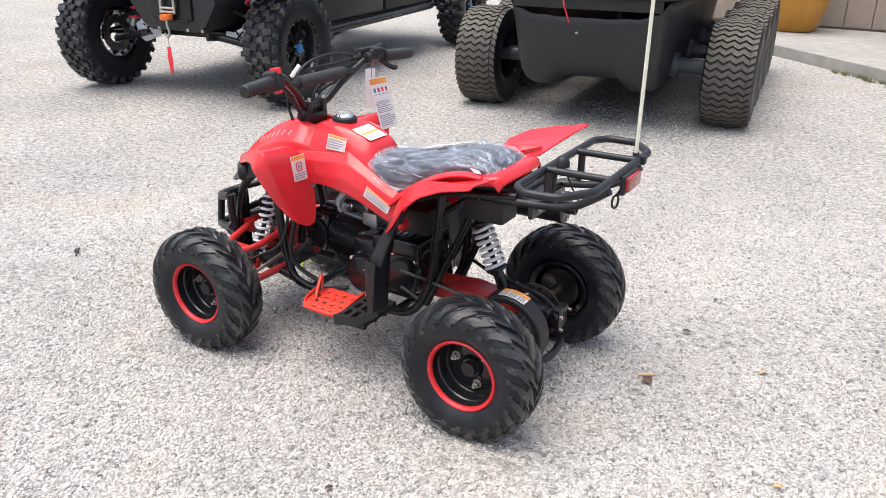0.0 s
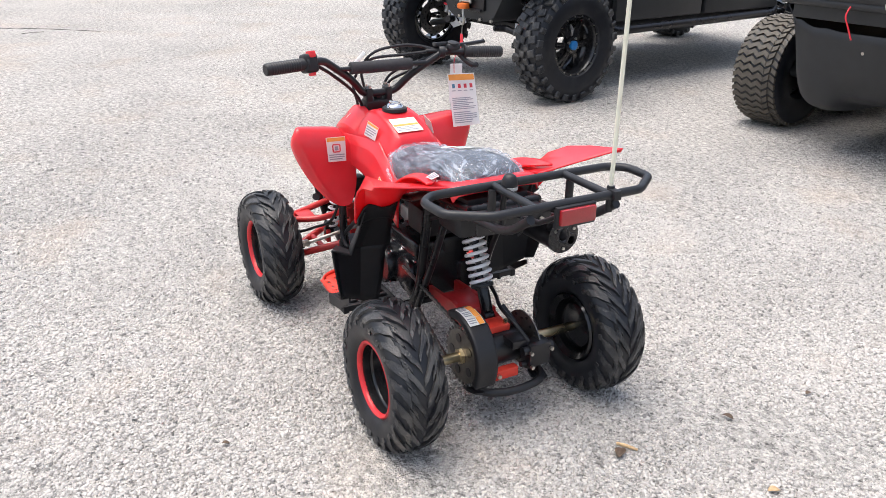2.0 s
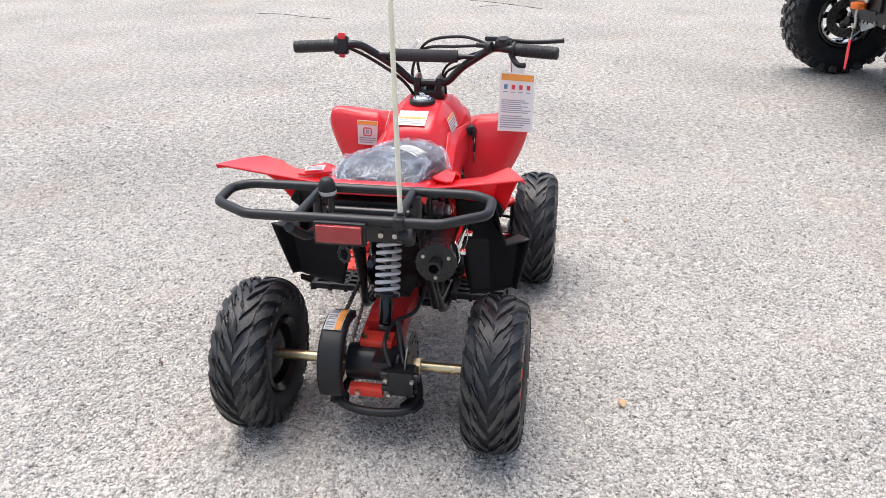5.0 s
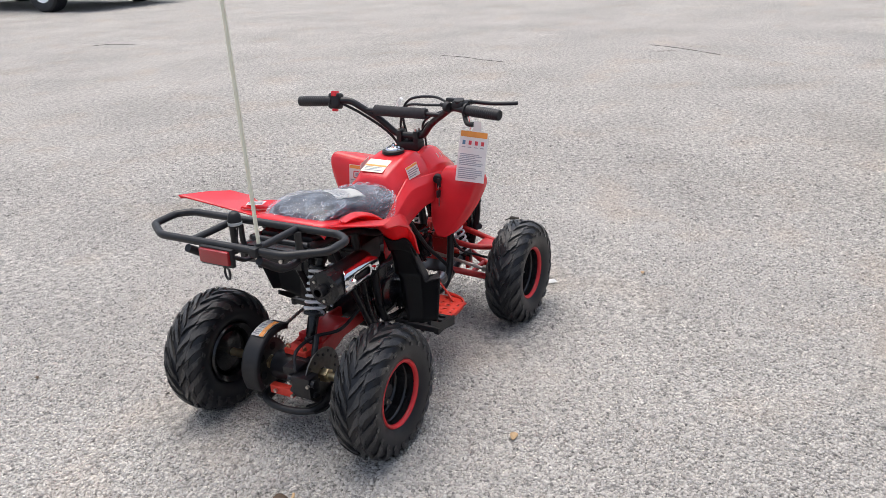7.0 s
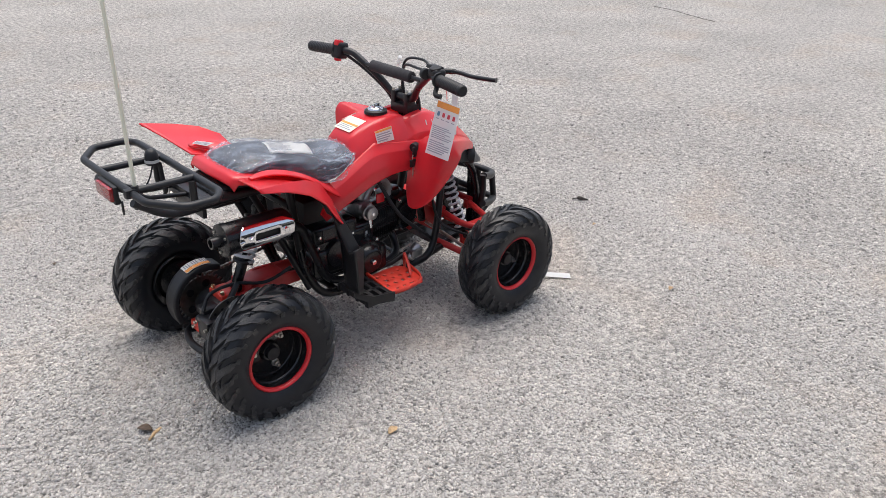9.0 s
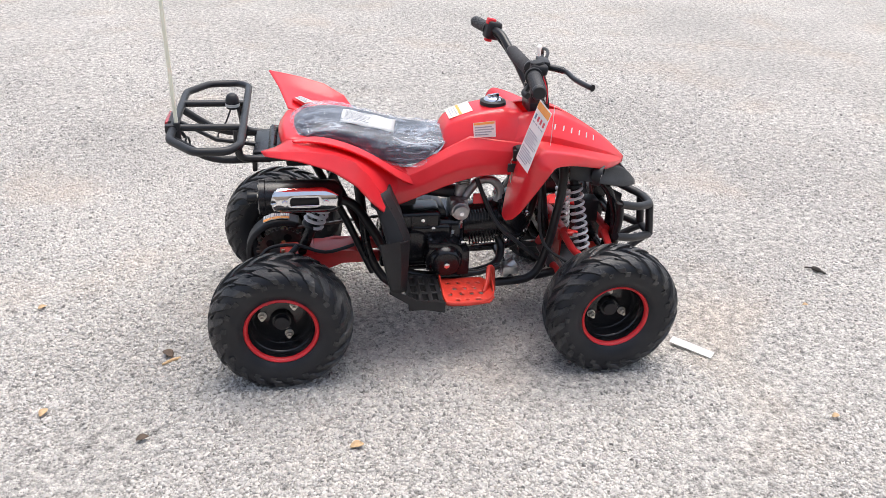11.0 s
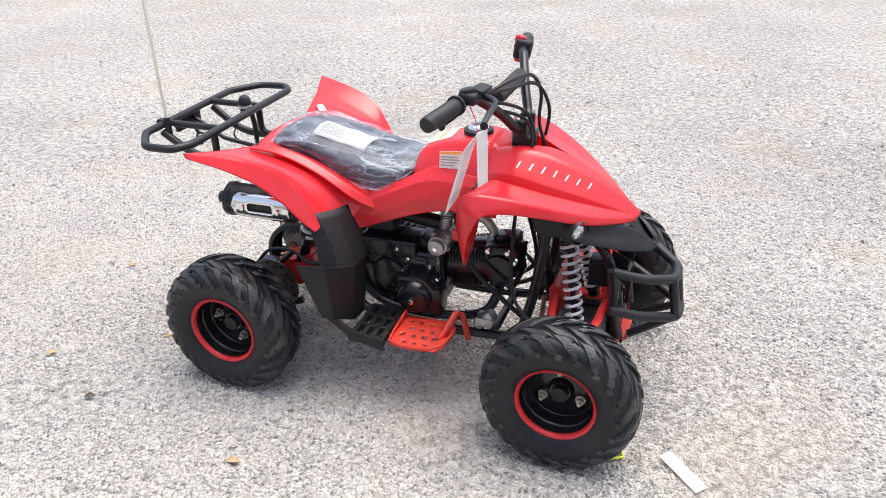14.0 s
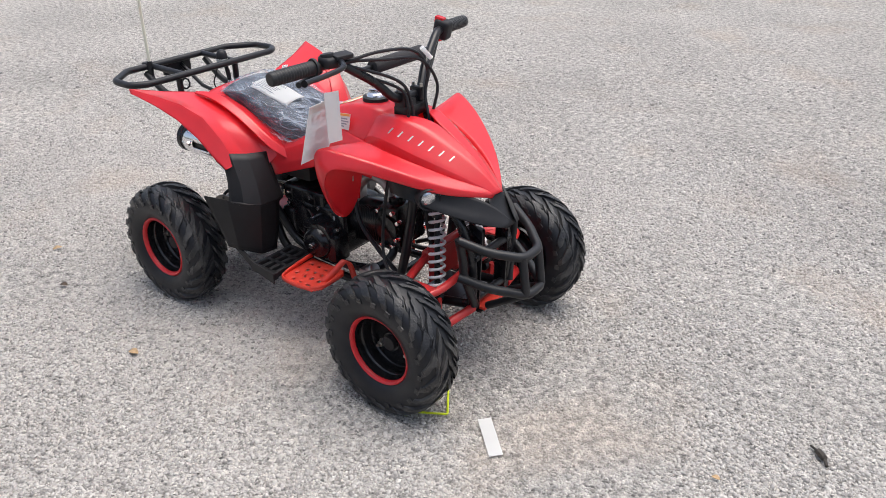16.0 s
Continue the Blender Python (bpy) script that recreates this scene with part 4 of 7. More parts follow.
for s, y in ((1, 0.085), (-1, -0.125)):
    part("rack_stay", tube(bmesh.new(), fillet([(-0.535, y, RACK_Z - 0.004), (-0.535, y, 0.56), (-0.46, s * 0.095, 0.545)], 0.02), 0.0095), RACK, quadbike)
    part("rack_under_tube", tube(bmesh.new(), fillet([(-0.690, y * 1.05, RACK_Z - 0.02), (-0.600, y, 0.555), (-0.46, s * 0.095, 0.548), (-0.36, s * 0.09, 0.548)], 0.05), 0.0102), RACK, quadbike)
bm = bmesh.new()
slab(bm, [(-0.50, -0.085), (-0.50, 0.085), (-0.42, 0.085), (-0.42, -0.085)], pose(0, 0, 0.548), 0.012, 0.002)
box(bm, (-0.50, 0, 0.53), (0.012, 0.20, 0.035), bevel=0.003)
part("rack_bracket", bm, BLACK, quadbike)
for y in (-0.07, -0.04, 0.04, 0.07):
    part("bracket_bolt", rod(bmesh.new(), (-0.509, y, 0.532), (-0.514, y, 0.532), 0.006, n=6), STEEL, quadbike)
# tail reflector on its bracket
bm = box(bmesh.new(), (-0.700, -0.014, 0.616), (0.012, 0.100, 0.046), bevel=0.003)
part("reflector_tray", bm, PLASTIC, quadbike)
part("reflector", box(bmesh.new(), (-0.709, -0.014, 0.618), (0.012, 0.088, 0.034), bevel=0.003), LENS, quadbike, "red rectangular tail reflector")
part("reflector_arm", tube(bmesh.new(), [(-0.694, 0.0, 0.618), (-0.66, 0.0, 0.60), (-0.60, 0.0, 0.565), (-0.50, 0.0, 0.55)], 0.006), BLACK, quadbike)
# strobe knob with its lead on the rack
knob = lathe(bmesh.new(), [(0.0, 0.040), (0.007, 0.0395), (0.0125, 0.036), (0.0165, 0.028), (0.018, 0.018), (0.018, 0.012), (0.0165, 0.004), (0.0165, 0.0), (0.0, 0.0)], 20, "Z", (-0.556, 0.055, RACK_Z - 0.006))
part("rack_knob", knob, PLASTIC, quadbike, "black knob with a pale ring on the rack")
part("knob_ring", lathe(bmesh.new(), [(0.0172, 0.014), (0.0185, 0.013), (0.0185, 0.006), (0.0172, 0.005)], 20, "Z", (-0.556, 0.055, RACK_Z - 0.006)), PAPER, quadbike)
part("knob_strap", tube(bmesh.new(), spline([(-0.556, 0.050, 0.646), (-0.540, 0.052, 0.63), (-0.535, 0.056, 0.59), (-0.532, 0.052, 0.555), (-0.538, 0.058, 0.53)]), [0.004] * 6 + [0.007] * 14 + [0.005] * 5, n=8), PLASTIC, quadbike)
part("strap_lead", tube(bmesh.new(), spline([(-0.556, 0.045, 0.645), (-0.575, 0.040, 0.60), (-0.600, 0.045, 0.56), (-0.590, 0.05, 0.54)]), 0.0022, n=6), PLASTIC, quadbike)
part("strap_hook", tube(bmesh.new(), [(-0.672 + 0.004 * math.cos(k), -0.010 + 0.012 * math.cos(k), 0.560 + 0.017 * math.sin(k)) for k in (0, 0.8, 1.6, 2.4, 3.2, 4.0, 4.8, 5.6)], 0.003, closed=True, n=8), BLACK, quadbike)
part("hook_hanger", tube(bmesh.new(), [(-0.690, -0.010, 0.602), (-0.676, -0.010, 0.576)], 0.005, n=8), BLACK, quadbike)
# whip aerial
ANT = V(-0.676, -0.124, 0.652)
part("aerial_socket", rod(bmesh.new(), ANT + V(0, 0, -0.055), ANT + V(0, 0, 0.004), 0.0085, bevel=0.002), PLASTIC, quadbike)
part("aerial_clip", box(bmesh.new(), ANT + V(-0.012, 0, -0.012), (0.03, 0.02, 0.022), bevel=0.004), PLASTIC, quadbike)
part("aerial_rod", tube(bmesh.new(), [ANT, ANT + V(-0.004, 0.006, 0.5), ANT + V(-0.012, 0.014, 1.0), ANT + V(-0.024, 0.024, 1.55)], [0.0048, 0.0046, 0.0043, 0.004], n=10), ROD, quadbike, "cream fibreglass whip aerial")

# ---- swing arm, axle, rear shock ----
for s in SIDES:
    arm = bmesh.new()
    slab(arm, [(-0.16, 0.205), (-0.16, 0.236), (-0.30, 0.246), (-0.44, 0.218), (-0.47, 0.205), (-0.46, 0.150), (-0.40, 0.160), (-0.28, 0.205)], Matrix(((1, 0, 0, 0), (0, 0, -s, s * 0.046), (0, 1, 0, 0), (0, 0, 0, 1))), 0.012, 0.002)
    part("swing_arm_plate", arm, FRAMERED, quadbike, "red enamelled steel swing arm")
bm = box(bmesh.new(), (-0.30, 0, 0.238), (0.12, 0.082, 0.010), bevel=0.002)
box(bm, (-0.37, 0, 0.222), (0.02, 0.082, 0.05), bevel=0.002)
part("swing_arm_bridge", bm, FRAMERED, quadbike)
part("rear_axle", rod(bmesh.new(), (REAR, -0.255, HUB_Z), (REAR, 0.255, HUB_Z), 0.0125), GOLDZ, quadbike, "yellow-zinc rear axle")
for s in SIDES:
    part("axle_nut", rod(bmesh.new(), (REAR, s * 0.088, HUB_Z), (REAR, s * 0.108, HUB_Z), 0.021, n=6, bevel=0.002), GOLDZ, quadbike)
part("axle_carrier", rod(bmesh.new(), (REAR, -0.062, HUB_Z), (REAR, 0.066, HUB_Z), 0.043, n=28, bevel=0.004), BLACK, quadbike)
sprocket = bmesh.new()
lathe(sprocket, [(0.020, -0.002), (0.070, -0.002), (0.070, 0.002), (0.020, 0.002)], 48, "Y", (REAR, 0.098, HUB_Z), closed=True)
for k in range(30):
    a = 2 * math.pi * k / 30
    box(sprocket, (0.074, 0, 0), (0.009, 0.004, 0.006), Matrix.Translation((REAR, 0.098, HUB_Z)) @ Matrix.Rotation(a, 4, "Y"))
part("sprocket", sprocket, BRAKE, quadbike, "toothed steel rear sprocket")
for k in range(5):
    a = 2 * math.pi * k / 5
    part("sprocket_gap", rod(bmesh.new(), (REAR + 0.046 * math.cos(a), 0.0945, HUB_Z + 0.046 * math.sin(a)), (REAR + 0.046 * math.cos(a), 0.1015, HUB_Z + 0.046 * math.sin(a)), 0.012, n=16), BLACK, quadbike)
disc = bmesh.new()
lathe(disc, [(0.022, -0.0015), (0.078, -0.0015), (0.078, 0.0015), (0.022, 0.0015)], 48, "Y", (REAR, -0.084, HUB_Z), closed=True)
part("brake_disc", disc, BRAKE, quadbike, "drilled steel brake disc")
bm = bmesh.new()
for k in range(18):
    a, r = 2 * math.pi * k / 18, 0.058 + 0.010 * (k % 2)
    rod(bm, (REAR + r * math.cos(a), -0.0875, HUB_Z + r * math.sin(a)), (REAR + r * math.cos(a), -0.0805, HUB_Z + r * math.sin(a)), 0.0042, n=8)
part("disc_holes", bm, BLACK, quadbike)
cal = box(bmesh.new(), (REAR - 0.066, -0.076, HUB_Z + 0.002), (0.045, 0.062, 0.062), bevel=0.006)
rod(cal, (REAR - 0.075, -0.118, HUB_Z + 0.016), (REAR - 0.075, -0.03, HUB_Z + 0.016), 0.011)
rod(cal, (REAR - 0.070, -0.112, HUB_Z - 0.022), (REAR - 0.070, -0.03, HUB_Z - 0.022), 0.008)
box(cal, (REAR - 0.045, -0.03, HUB_Z + 0.034), (0.05, 0.05, 0.02), bevel=0.004)
part("brake_caliper", cal, BLACK, quadbike, "black rear brake caliper")
for y, z in ((-0.045, 0.016), (-0.105, 0.016), (-0.05, -0.024)):
    part("caliper_bolt", rod(bmesh.new(), (REAR - 0.09, y, HUB_Z + z), (REAR - 0.098, y, HUB_Z + z), 0.005, n=6), STEEL, quadbike)
bm = box(bmesh.new(), (REAR - 0.055, 0.012, HUB_Z - 0.042), (0.022, 0.080, 0.026), bevel=0.003)
part("carrier_lug", bm, ORANGE, quadbike)
part("lug_bolt", rod(bmesh.new(), (REAR - 0.066, 0.030, HUB_Z - 0.042), (REAR - 0.073, 0.030, HUB_Z - 0.042), 0.006, n=6), STEEL, quadbike)
part("carrier_clamp", box(bmesh.new(), (REAR + 0.02, 0, HUB_Z + 0.050), (0.05, 0.075, 0.018), bevel=0.003), ORANGE, quadbike)
for y in (-0.028, 0.028):
    part("clamp_bolt", rod(bmesh.new(), (REAR + 0.005, y, HUB_Z + 0.058), (REAR + 0.003, y, HUB_Z + 0.070), 0.006, n=6), GOLDZ, quadbike)
part("brake_hose", tube(bmesh.new(), spline([(REAR - 0.07, -0.05, 0.215), (REAR - 0.035, -0.030, 0.252), (REAR + 0.04, -0.035, 0.262), (REAR + 0.12, -0.070, 0.255), (REAR + 0.2, -0.08, 0.28)]), 0.0050), PLASTIC, quadbike)
arm = rod(bmesh.new(), (REAR + 0.045, -0.042, 0.262), (REAR - 0.070, -0.088, 0.158), 0.0085, n=14)
bmesh.ops.create_uvsphere(arm, u_segments=16, v_segments=10, radius=0.016, matrix=Matrix.Translation((REAR - 0.070, -0.088, 0.158)))
part("brake_torque_arm", arm, BLACK, quadbike)
for x, y, turn in ((REAR - 0.045, 0.082, 15), (REAR - 0.050, -0.096, -20)):
    bm = bmesh.new()
    slab(bm, [(-0.034, -0.012), (-0.024, -0.022), (0.010, -0.022), (0.034, -0.010), (0.034, 0.010), (0.010, 0.022), (-0.024, 0.022), (-0.034, 0.012)], pose(x, y, 0.098, 6, 8, turn), 0.006, 0.002)
    part("skid_pad", bm, RACK, quadbike)
part("tail_skid", tube(bmesh.new(), spline([(REAR + 0.03, 0.066, 0.118), (REAR - 0.055, 0.078, 0.104), (REAR - 0.085, 0.035, 0.100), (REAR - 0.092, -0.025, 0.100), (REAR - 0.078, -0.088, 0.104), (REAR - 0.02, -0.105, 0.110), (REAR + 0.08, -0.07, 0.13)]), 0.0105), RACK, quadbike)

# chain, chain guard with its sticker
guard_rows = []
for i in range(9):
    a = radians(62 + 148 * i / 8)
    r = 0.106
    guard_rows.append([(REAR + (r - 0.014) * math.cos(a), 0.058, HUB_Z + 0.012 + (r - 0.014) * math.sin(a)), (REAR + r * math.cos(a), 0.060, HUB_Z + 0.012 + r * math.sin(a)),
                       (REAR + r * math.cos(a), 0.086, HUB_Z + 0.012 + r * math.sin(a)), (REAR + r * math.cos(a), 0.112, HUB_Z + 0.012 + r * math.sin(a)), (REAR + (r - 0.014) * math.cos(a), 0.114, HUB_Z + 0.012 + (r - 0.014) * math.sin(a))])
panel("chain_guard", guard_rows, PLASTIC, quadbike, "matt black curved chain guard with a sticker", creases=((None, 1, 0.8), (None, 3, 0.8)), thick=0.003)
sa, sb = radians(78), radians(118)
for k in range(3):
    a0, a1 = sa + (sb - sa) * k / 3, sa + (sb - sa) * (k + 1) / 3
    q = [(REAR + 0.1085 * math.cos(a), y, HUB_Z + 0.012 + 0.1085 * math.sin(a)) for a, y in ((a1, 0.108), (a1, 0.066), (a0, 0.066), (a0, 0.108))]
    label_sheet("guard_sticker", [q[3], q[2], q[1], q[0]], quadbike, PAPER, [(OLABEL, 0.62, 0.02, 0.96, 0.98)] + bars(3, 0.08, 0.55, 0.1, 0.9), lift=0.001)
for (x0, z0), (x1, z1) in (((-0.12, 0.285), (REAR + 0.02, HUB_Z + 0.072)), ((-0.12, 0.235), (REAR + 0.02, HUB_Z - 0.070))):
    chain = bmesh.new()
    n = 34
    for k in range(n):
        t = (k + 0.5) / n
        m = Matrix.Translation((x0 + (x1 - x0) * t, 0.098, z0 + (z1 - z0) * t)) @ Matrix.Rotation(-math.atan2(z1 - z0, x1 - x0), 4, "Y")
        box(chain, (0, 0, 0), (0.0125, 0.006 if k % 2 else 0.010, 0.008), m, 0.0015, 1)
    tagged(part("chain_run", chain, BRAKE, quadbike, "oiled steel drive chain"), label="oiled steel drive chain", kind="stuff")


def shock(a, b, name, R=0.026, turns=7.5, wire=0.0044, top=0.30, gap=0.09):
    a, b = Vector(a), Vector(b)
    d = (b - a)
    L = d.length
    d.normalize()
    body = rod(bmesh.new(), a, a + d * 0.05, 0.013, n=16)
    rod(body, a + d * 0.02, b - d * 0.02, 0.0075, n=14)
    rod(body, a + d * (L - gap), b - d * 0.012, 0.0155, n=18, bevel=0.002)
    for e in (a, b):
        rod(body, e + V(0, -0.014, 0), e + V(0, 0.014, 0), 0.013, n=16, bevel=0.002)
    ob = part(name, body, BLACK, quadbike, "coil-over shock absorber with a white spring")
    part("spring", coil(bmesh.new(), a + d * 0.032, a + d * (L - gap + 0.006), R, wire, turns), SPRING, ob, "white enamelled coil spring")
    for t in (0.022, L - gap + 0.004):
        part("spring_seat", rod(bmesh.new(), a + d * t, a + d * (t + 0.009), R + 0.003, n=20, bevel=0.002), BLACK, ob)
    return ob


shock((-0.300, -0.006, 0.455), (-0.392, -0.009, 0.236), "rear_shock", 0.027, 7, 0.0048, gap=0.088)
SHOCK_TOP, SHOCK_LOW = 0.050, 0.112
for s in SIDES:
    shock((0.372, s * SHOCK_TOP, 0.452), (0.415, s * SHOCK_LOW, 0.200), "front_shock", 0.0195, 10, 0.0040, gap=0.03)

# ---- front suspension: orange-red A-arms, knuckles, steering rods ----
for s in SIDES:
    up = fillet([(0.350, s * 0.060, 0.290), (0.362, s * 0.160, 0.268), (0.404, s * 0.232, 0.262), (0.440, s * 0.232, 0.262), (0.468, s * 0.160, 0.268), (0.478, s * 0.060, 0.290)], 0.03)
    part("upper_arm", tube(bmesh.new(), up, 0.0105), FRAMERED, quadbike, "red enamelled tubular suspension arm")
    lo = fillet([(0.330, s * 0.075, 0.185), (0.400, s * 0.225, 0.142), (0.448, s * 0.225, 0.142), (0.505, s * 0.075, 0.188)], 0.025)
    part("lower_arm", tube(bmesh.new(), lo, 0.0115), FRAMERED, quadbike, "red enamelled tubular suspension arm")
    part("arm_cross_bar", rod(bmesh.new(), (0.365, s * 0.150, 0.164), (0.476, s * 0.150, 0.165), 0.009), FRAMERED, quadbike)
    kn = rod(bmesh.new(), (FRONT, s * 0.236, 0.128), (FRONT, s * 0.240, 0.268), 0.014, n=14)
    rod(kn, (FRONT, s * 0.236, HUB_Z), (FRONT, s * 0.268, HUB_Z), 0.022, n=18)
    box(kn, (FRONT - 0.04, s * 0.228, 0.190), (0.08, 0.016, 0.014), bevel=0.003)
    part("steering_knuckle", kn, BLACK, quadbike)
    part("front_brake_drum", rod(bmesh.new(), (FRONT, s * 0.246, HUB_Z), (FRONT, s * 0.276, HUB_Z), 0.055, n=32, bevel=0.005), BLACK, quadbike)
    part("track_rod", rod(bmesh.new(), (0.345, s * 0.220, 0.198), (0.315, s * 0.030, 0.245), 0.006), STEEL, quadbike)
    part("rod_end", box(bmesh.new(), (0.345, s * 0.218, 0.200), (0.02, 0.024, 0.018), bevel=0.004), STEEL, quadbike)
    part("brake_cable", tube(bmesh.new(), spline([(FRONT - 0.03, s * 0.235, 0.22), (0.34, s * 0.19, 0.25), (0.27, s * 0.15, 0.30), (0.255, s * 0.12, 0.42), (0.262, s * 0.09, 0.56)]), 0.0045), PLASTIC, quadbike)
part("steering_column", rod(bmesh.new(), (0.250, 0, 0.68), (0.325, 0, 0.24), 0.013), BLACK, quadbike)
bm = box(bmesh.new(), (0.445, 0, 0.330), (0.05, 0.055, 0.070), bevel=0.008)
part("front_electrics_box", bm, PLASTIC, quadbike)
for s in SIDES:
    bm = bmesh.new()
    slab(bm, [(0.478, 0.18), (0.512, 0.18), (0.520, 0.40), (0.480, 0.42)], Matrix(((1, 0, 0, 0), (0, 0, -s, s * 0.062), (0, 1, 0, 0), (0, 0, 0, 1))), 0.005, 0.001)
    part("front_side_plate", bm, BLACK, quadbike)
    part("arm_bracket", box(bmesh.new(), (0.478, s * 0.066, 0.282), (0.026, 0.020, 0.034), bevel=0.003), FRAMERED, quadbike)
    part("arm_bracket", box(bmesh.new(), (0.350, s * 0.066, 0.282), (0.026, 0.020, 0.034), bevel=0.003), FRAMERED, quadbike)
for s in SIDES:
    bm = bmesh.new()
    slab(bm, [(0.380, 0.165), (0.454, 0.165), (0.444, 0.215), (0.396, 0.215)], Matrix(((1, 0, 0, 0), (0, s, 0, 0), (0, 0, 1, 0.266), (0, 0, 0, 1))), 0.005, 0.001)
    part("arm_gusset", bm, FRAMERED, quadbike)
    part("shock_lug", box(bmesh.new(), (0.415, s * 0.118, 0.186), (0.034, 0.014, 0.045), bevel=0.004), FRAMERED, quadbike)
for x in (0.352, 0.480):
    part("front_cross_bar", rod(bmesh.new(), (x, -0.078, 0.298), (x, 0.078, 0.298), 0.011), FRAMERED, quadbike)
part("front_tower_plate", box(bmesh.new(), (0.352, 0, 0.245), (0.006, 0.125, 0.085), bevel=0.002), FRAMERED, quadbike, "red enamelled plate between the suspension arms")
part("front_cross_plate", box(bmesh.new(), (0.505, 0, 0.182), (0.05, 0.12, 0.008), bevel=0.002), ORANGE, quadbike, "orange-red steel front cross plate")
part("skid_tray", box(bmesh.new(), (0.42, 0, 0.172), (0.20, 0.13, 0.004), bevel=0.001), BLACK, quadbike)

# ---- engine ----
bm = box(bmesh.new(), (-0.055, 0.0, 0.272), (0.235, 0.160, 0.150), bevel=0.022, seg=3)
box(bm, (-0.11, 0.0, 0.335), (0.10, 0.12, 0.05), pose(0, 0, 0), 0.014)
box(bm, (0.035, 0.0, 0.29), (0.06, 0.125, 0.10), bevel=0.016)
box(bm, (-0.05, 0.0, 0.195), (0.17, 0.12, 0.035), bevel=0.012)
for k in range(6):
    part("case_rib", box(bmesh.new(), (-0.135 + 0.018 * k, 0, 0.362), (0.006, 0.105, 0.014), bevel=0.002), ENGINE, quadbike)
for s in SIDES:
    part("case_flange", box(bmesh.new(), (-0.055, s * 0.072, 0.318), (0.19, 0.012, 0.020), bevel=0.004), ENGINE, quadbike)
    part("case_cover", box(bmesh.new(), (0.040, s * 0.070, 0.235), (0.035, 0.030, 0.070), bevel=0.010), ENGINE, quadbike)
    part("case_cover", box(bmesh.new(), (-0.150, s * 0.060, 0.275), (0.030, 0.040, 0.090), bevel=0.010), ENGINE, quadbike)
part("crankcase", bm, ENGINE, quadbike, "black cast engine case")
bm = rod(bmesh.new(), (0.005, 0.070, 0.245), (0.005, 0.112, 0.245), 0.062, 0.056, 40, 0.006)
rod(bm, (-0.120, 0.070, 0.262), (-0.120, 0.098, 0.262), 0.056, 0.050, 36, 0.006)
rod(bm, (0.005, 0.110, 0.245), (0.005, 0.116, 0.245), 0.022, 0.020, 24, 0.002)
part("flywheel_cover", bm, ENGINE, quadbike)
bm = rod(bmesh.new(), (0.000, -0.070, 0.246), (0.000, -0.128, 0.246), 0.062, 0.056, 40, 0.008)
rod(bm, (0.0, -0.126, 0.243), (0.0, -0.148, 0.242), 0.050, 0.036, 32, 0.006)
box(bm, (0.052, -0.098, 0.232), (0.036, 0.060, 0.080), pose(0, 0, 0), 0.010)
box(bm, (-0.020, -0.112, 0.288), (0.060, 0.040, 0.022), bevel=0.008)
rod(bm, (-0.085, -0.068, 0.275), (-0.085, -0.095, 0.275), 0.050, 0.044, 32, 0.006)
part("clutch_cover", bm, ENGINE, quadbike, "glossy black clutch cover")
part("clutch_screw", rod(bmesh.new(), (0.0, -0.147, 0.241), (0.0, -0.156, 0.241), 0.0085, n=6, bevel=0.001), CHROME, quadbike)
CYL = Matrix.Translation((0.055, 0, 0.300)) @ Matrix.Rotation(radians(82), 4, "Y")
barrel = part("cylinder_barrel", rod(bmesh.new(), CYL @ V(0, 0, 0), CYL @ V(0, 0, 0.12), 0.056, n=24), ENGINE, quadbike, "black finned engine cylinder")
for k in range(11):
    part("cooling_fin", box(bmesh.new(), (0.004, 0, 0.022 + 0.0086 * k), (0.100 - 0.010 * (k > 8), 0.110, 0.0036), CYL, 0.001, 1), ENGINE, barrel)
bm = box(bmesh.new(), (0, 0, 0.152), (0.118, 0.116, 0.072), CYL, 0.012)
rod(bm, CYL @ V(-0.050, 0, 0.150), CYL @ V(-0.072, 0, 0.150), 0.024, n=20, bevel=0.003)
rod(bm, CYL @ V(0.0, -0.05, 0.152), CYL @ V(0.0, -0.068, 0.152), 0.038, n=28, bevel=0.003)
rod(bm, CYL @ V(0.0, 0.05, 0.152), CYL @ V(0.0, 0.068, 0.152), 0.038, n=28, bevel=0.003)
part("cylinder_head", bm, ENGINE, quadbike)
bolts = [CYL @ V(a, s * 0.062, b) for s in SIDES for a, b in ((-0.050, 0.130), (0.050, 0.128), (-0.046, 0.180), (0.030, 0.182), (0.050, 0.165), (-0.02, 0.195))]
bolts += [V(x, s * y, z) for s in SIDES for x, y, z in ((0.052, 0.098, 0.285), (-0.04, 0.100, 0.296), (-0.045, 0.098, 0.205), (0.045, 0.098, 0.205), (-0.155, 0.080, 0.31), (-0.165, 0.078, 0.225), (-0.08, 0.078, 0.322))]
for p in bolts:
    s = 1 if p.y > 0 else -1
    part("engine_bolt", rod(bmesh.new(), p - V(0, s * 0.012, 0), p + V(0, s * 0.006, 0), 0.0062, n=6, bevel=0.001), CHROME, quadbike)
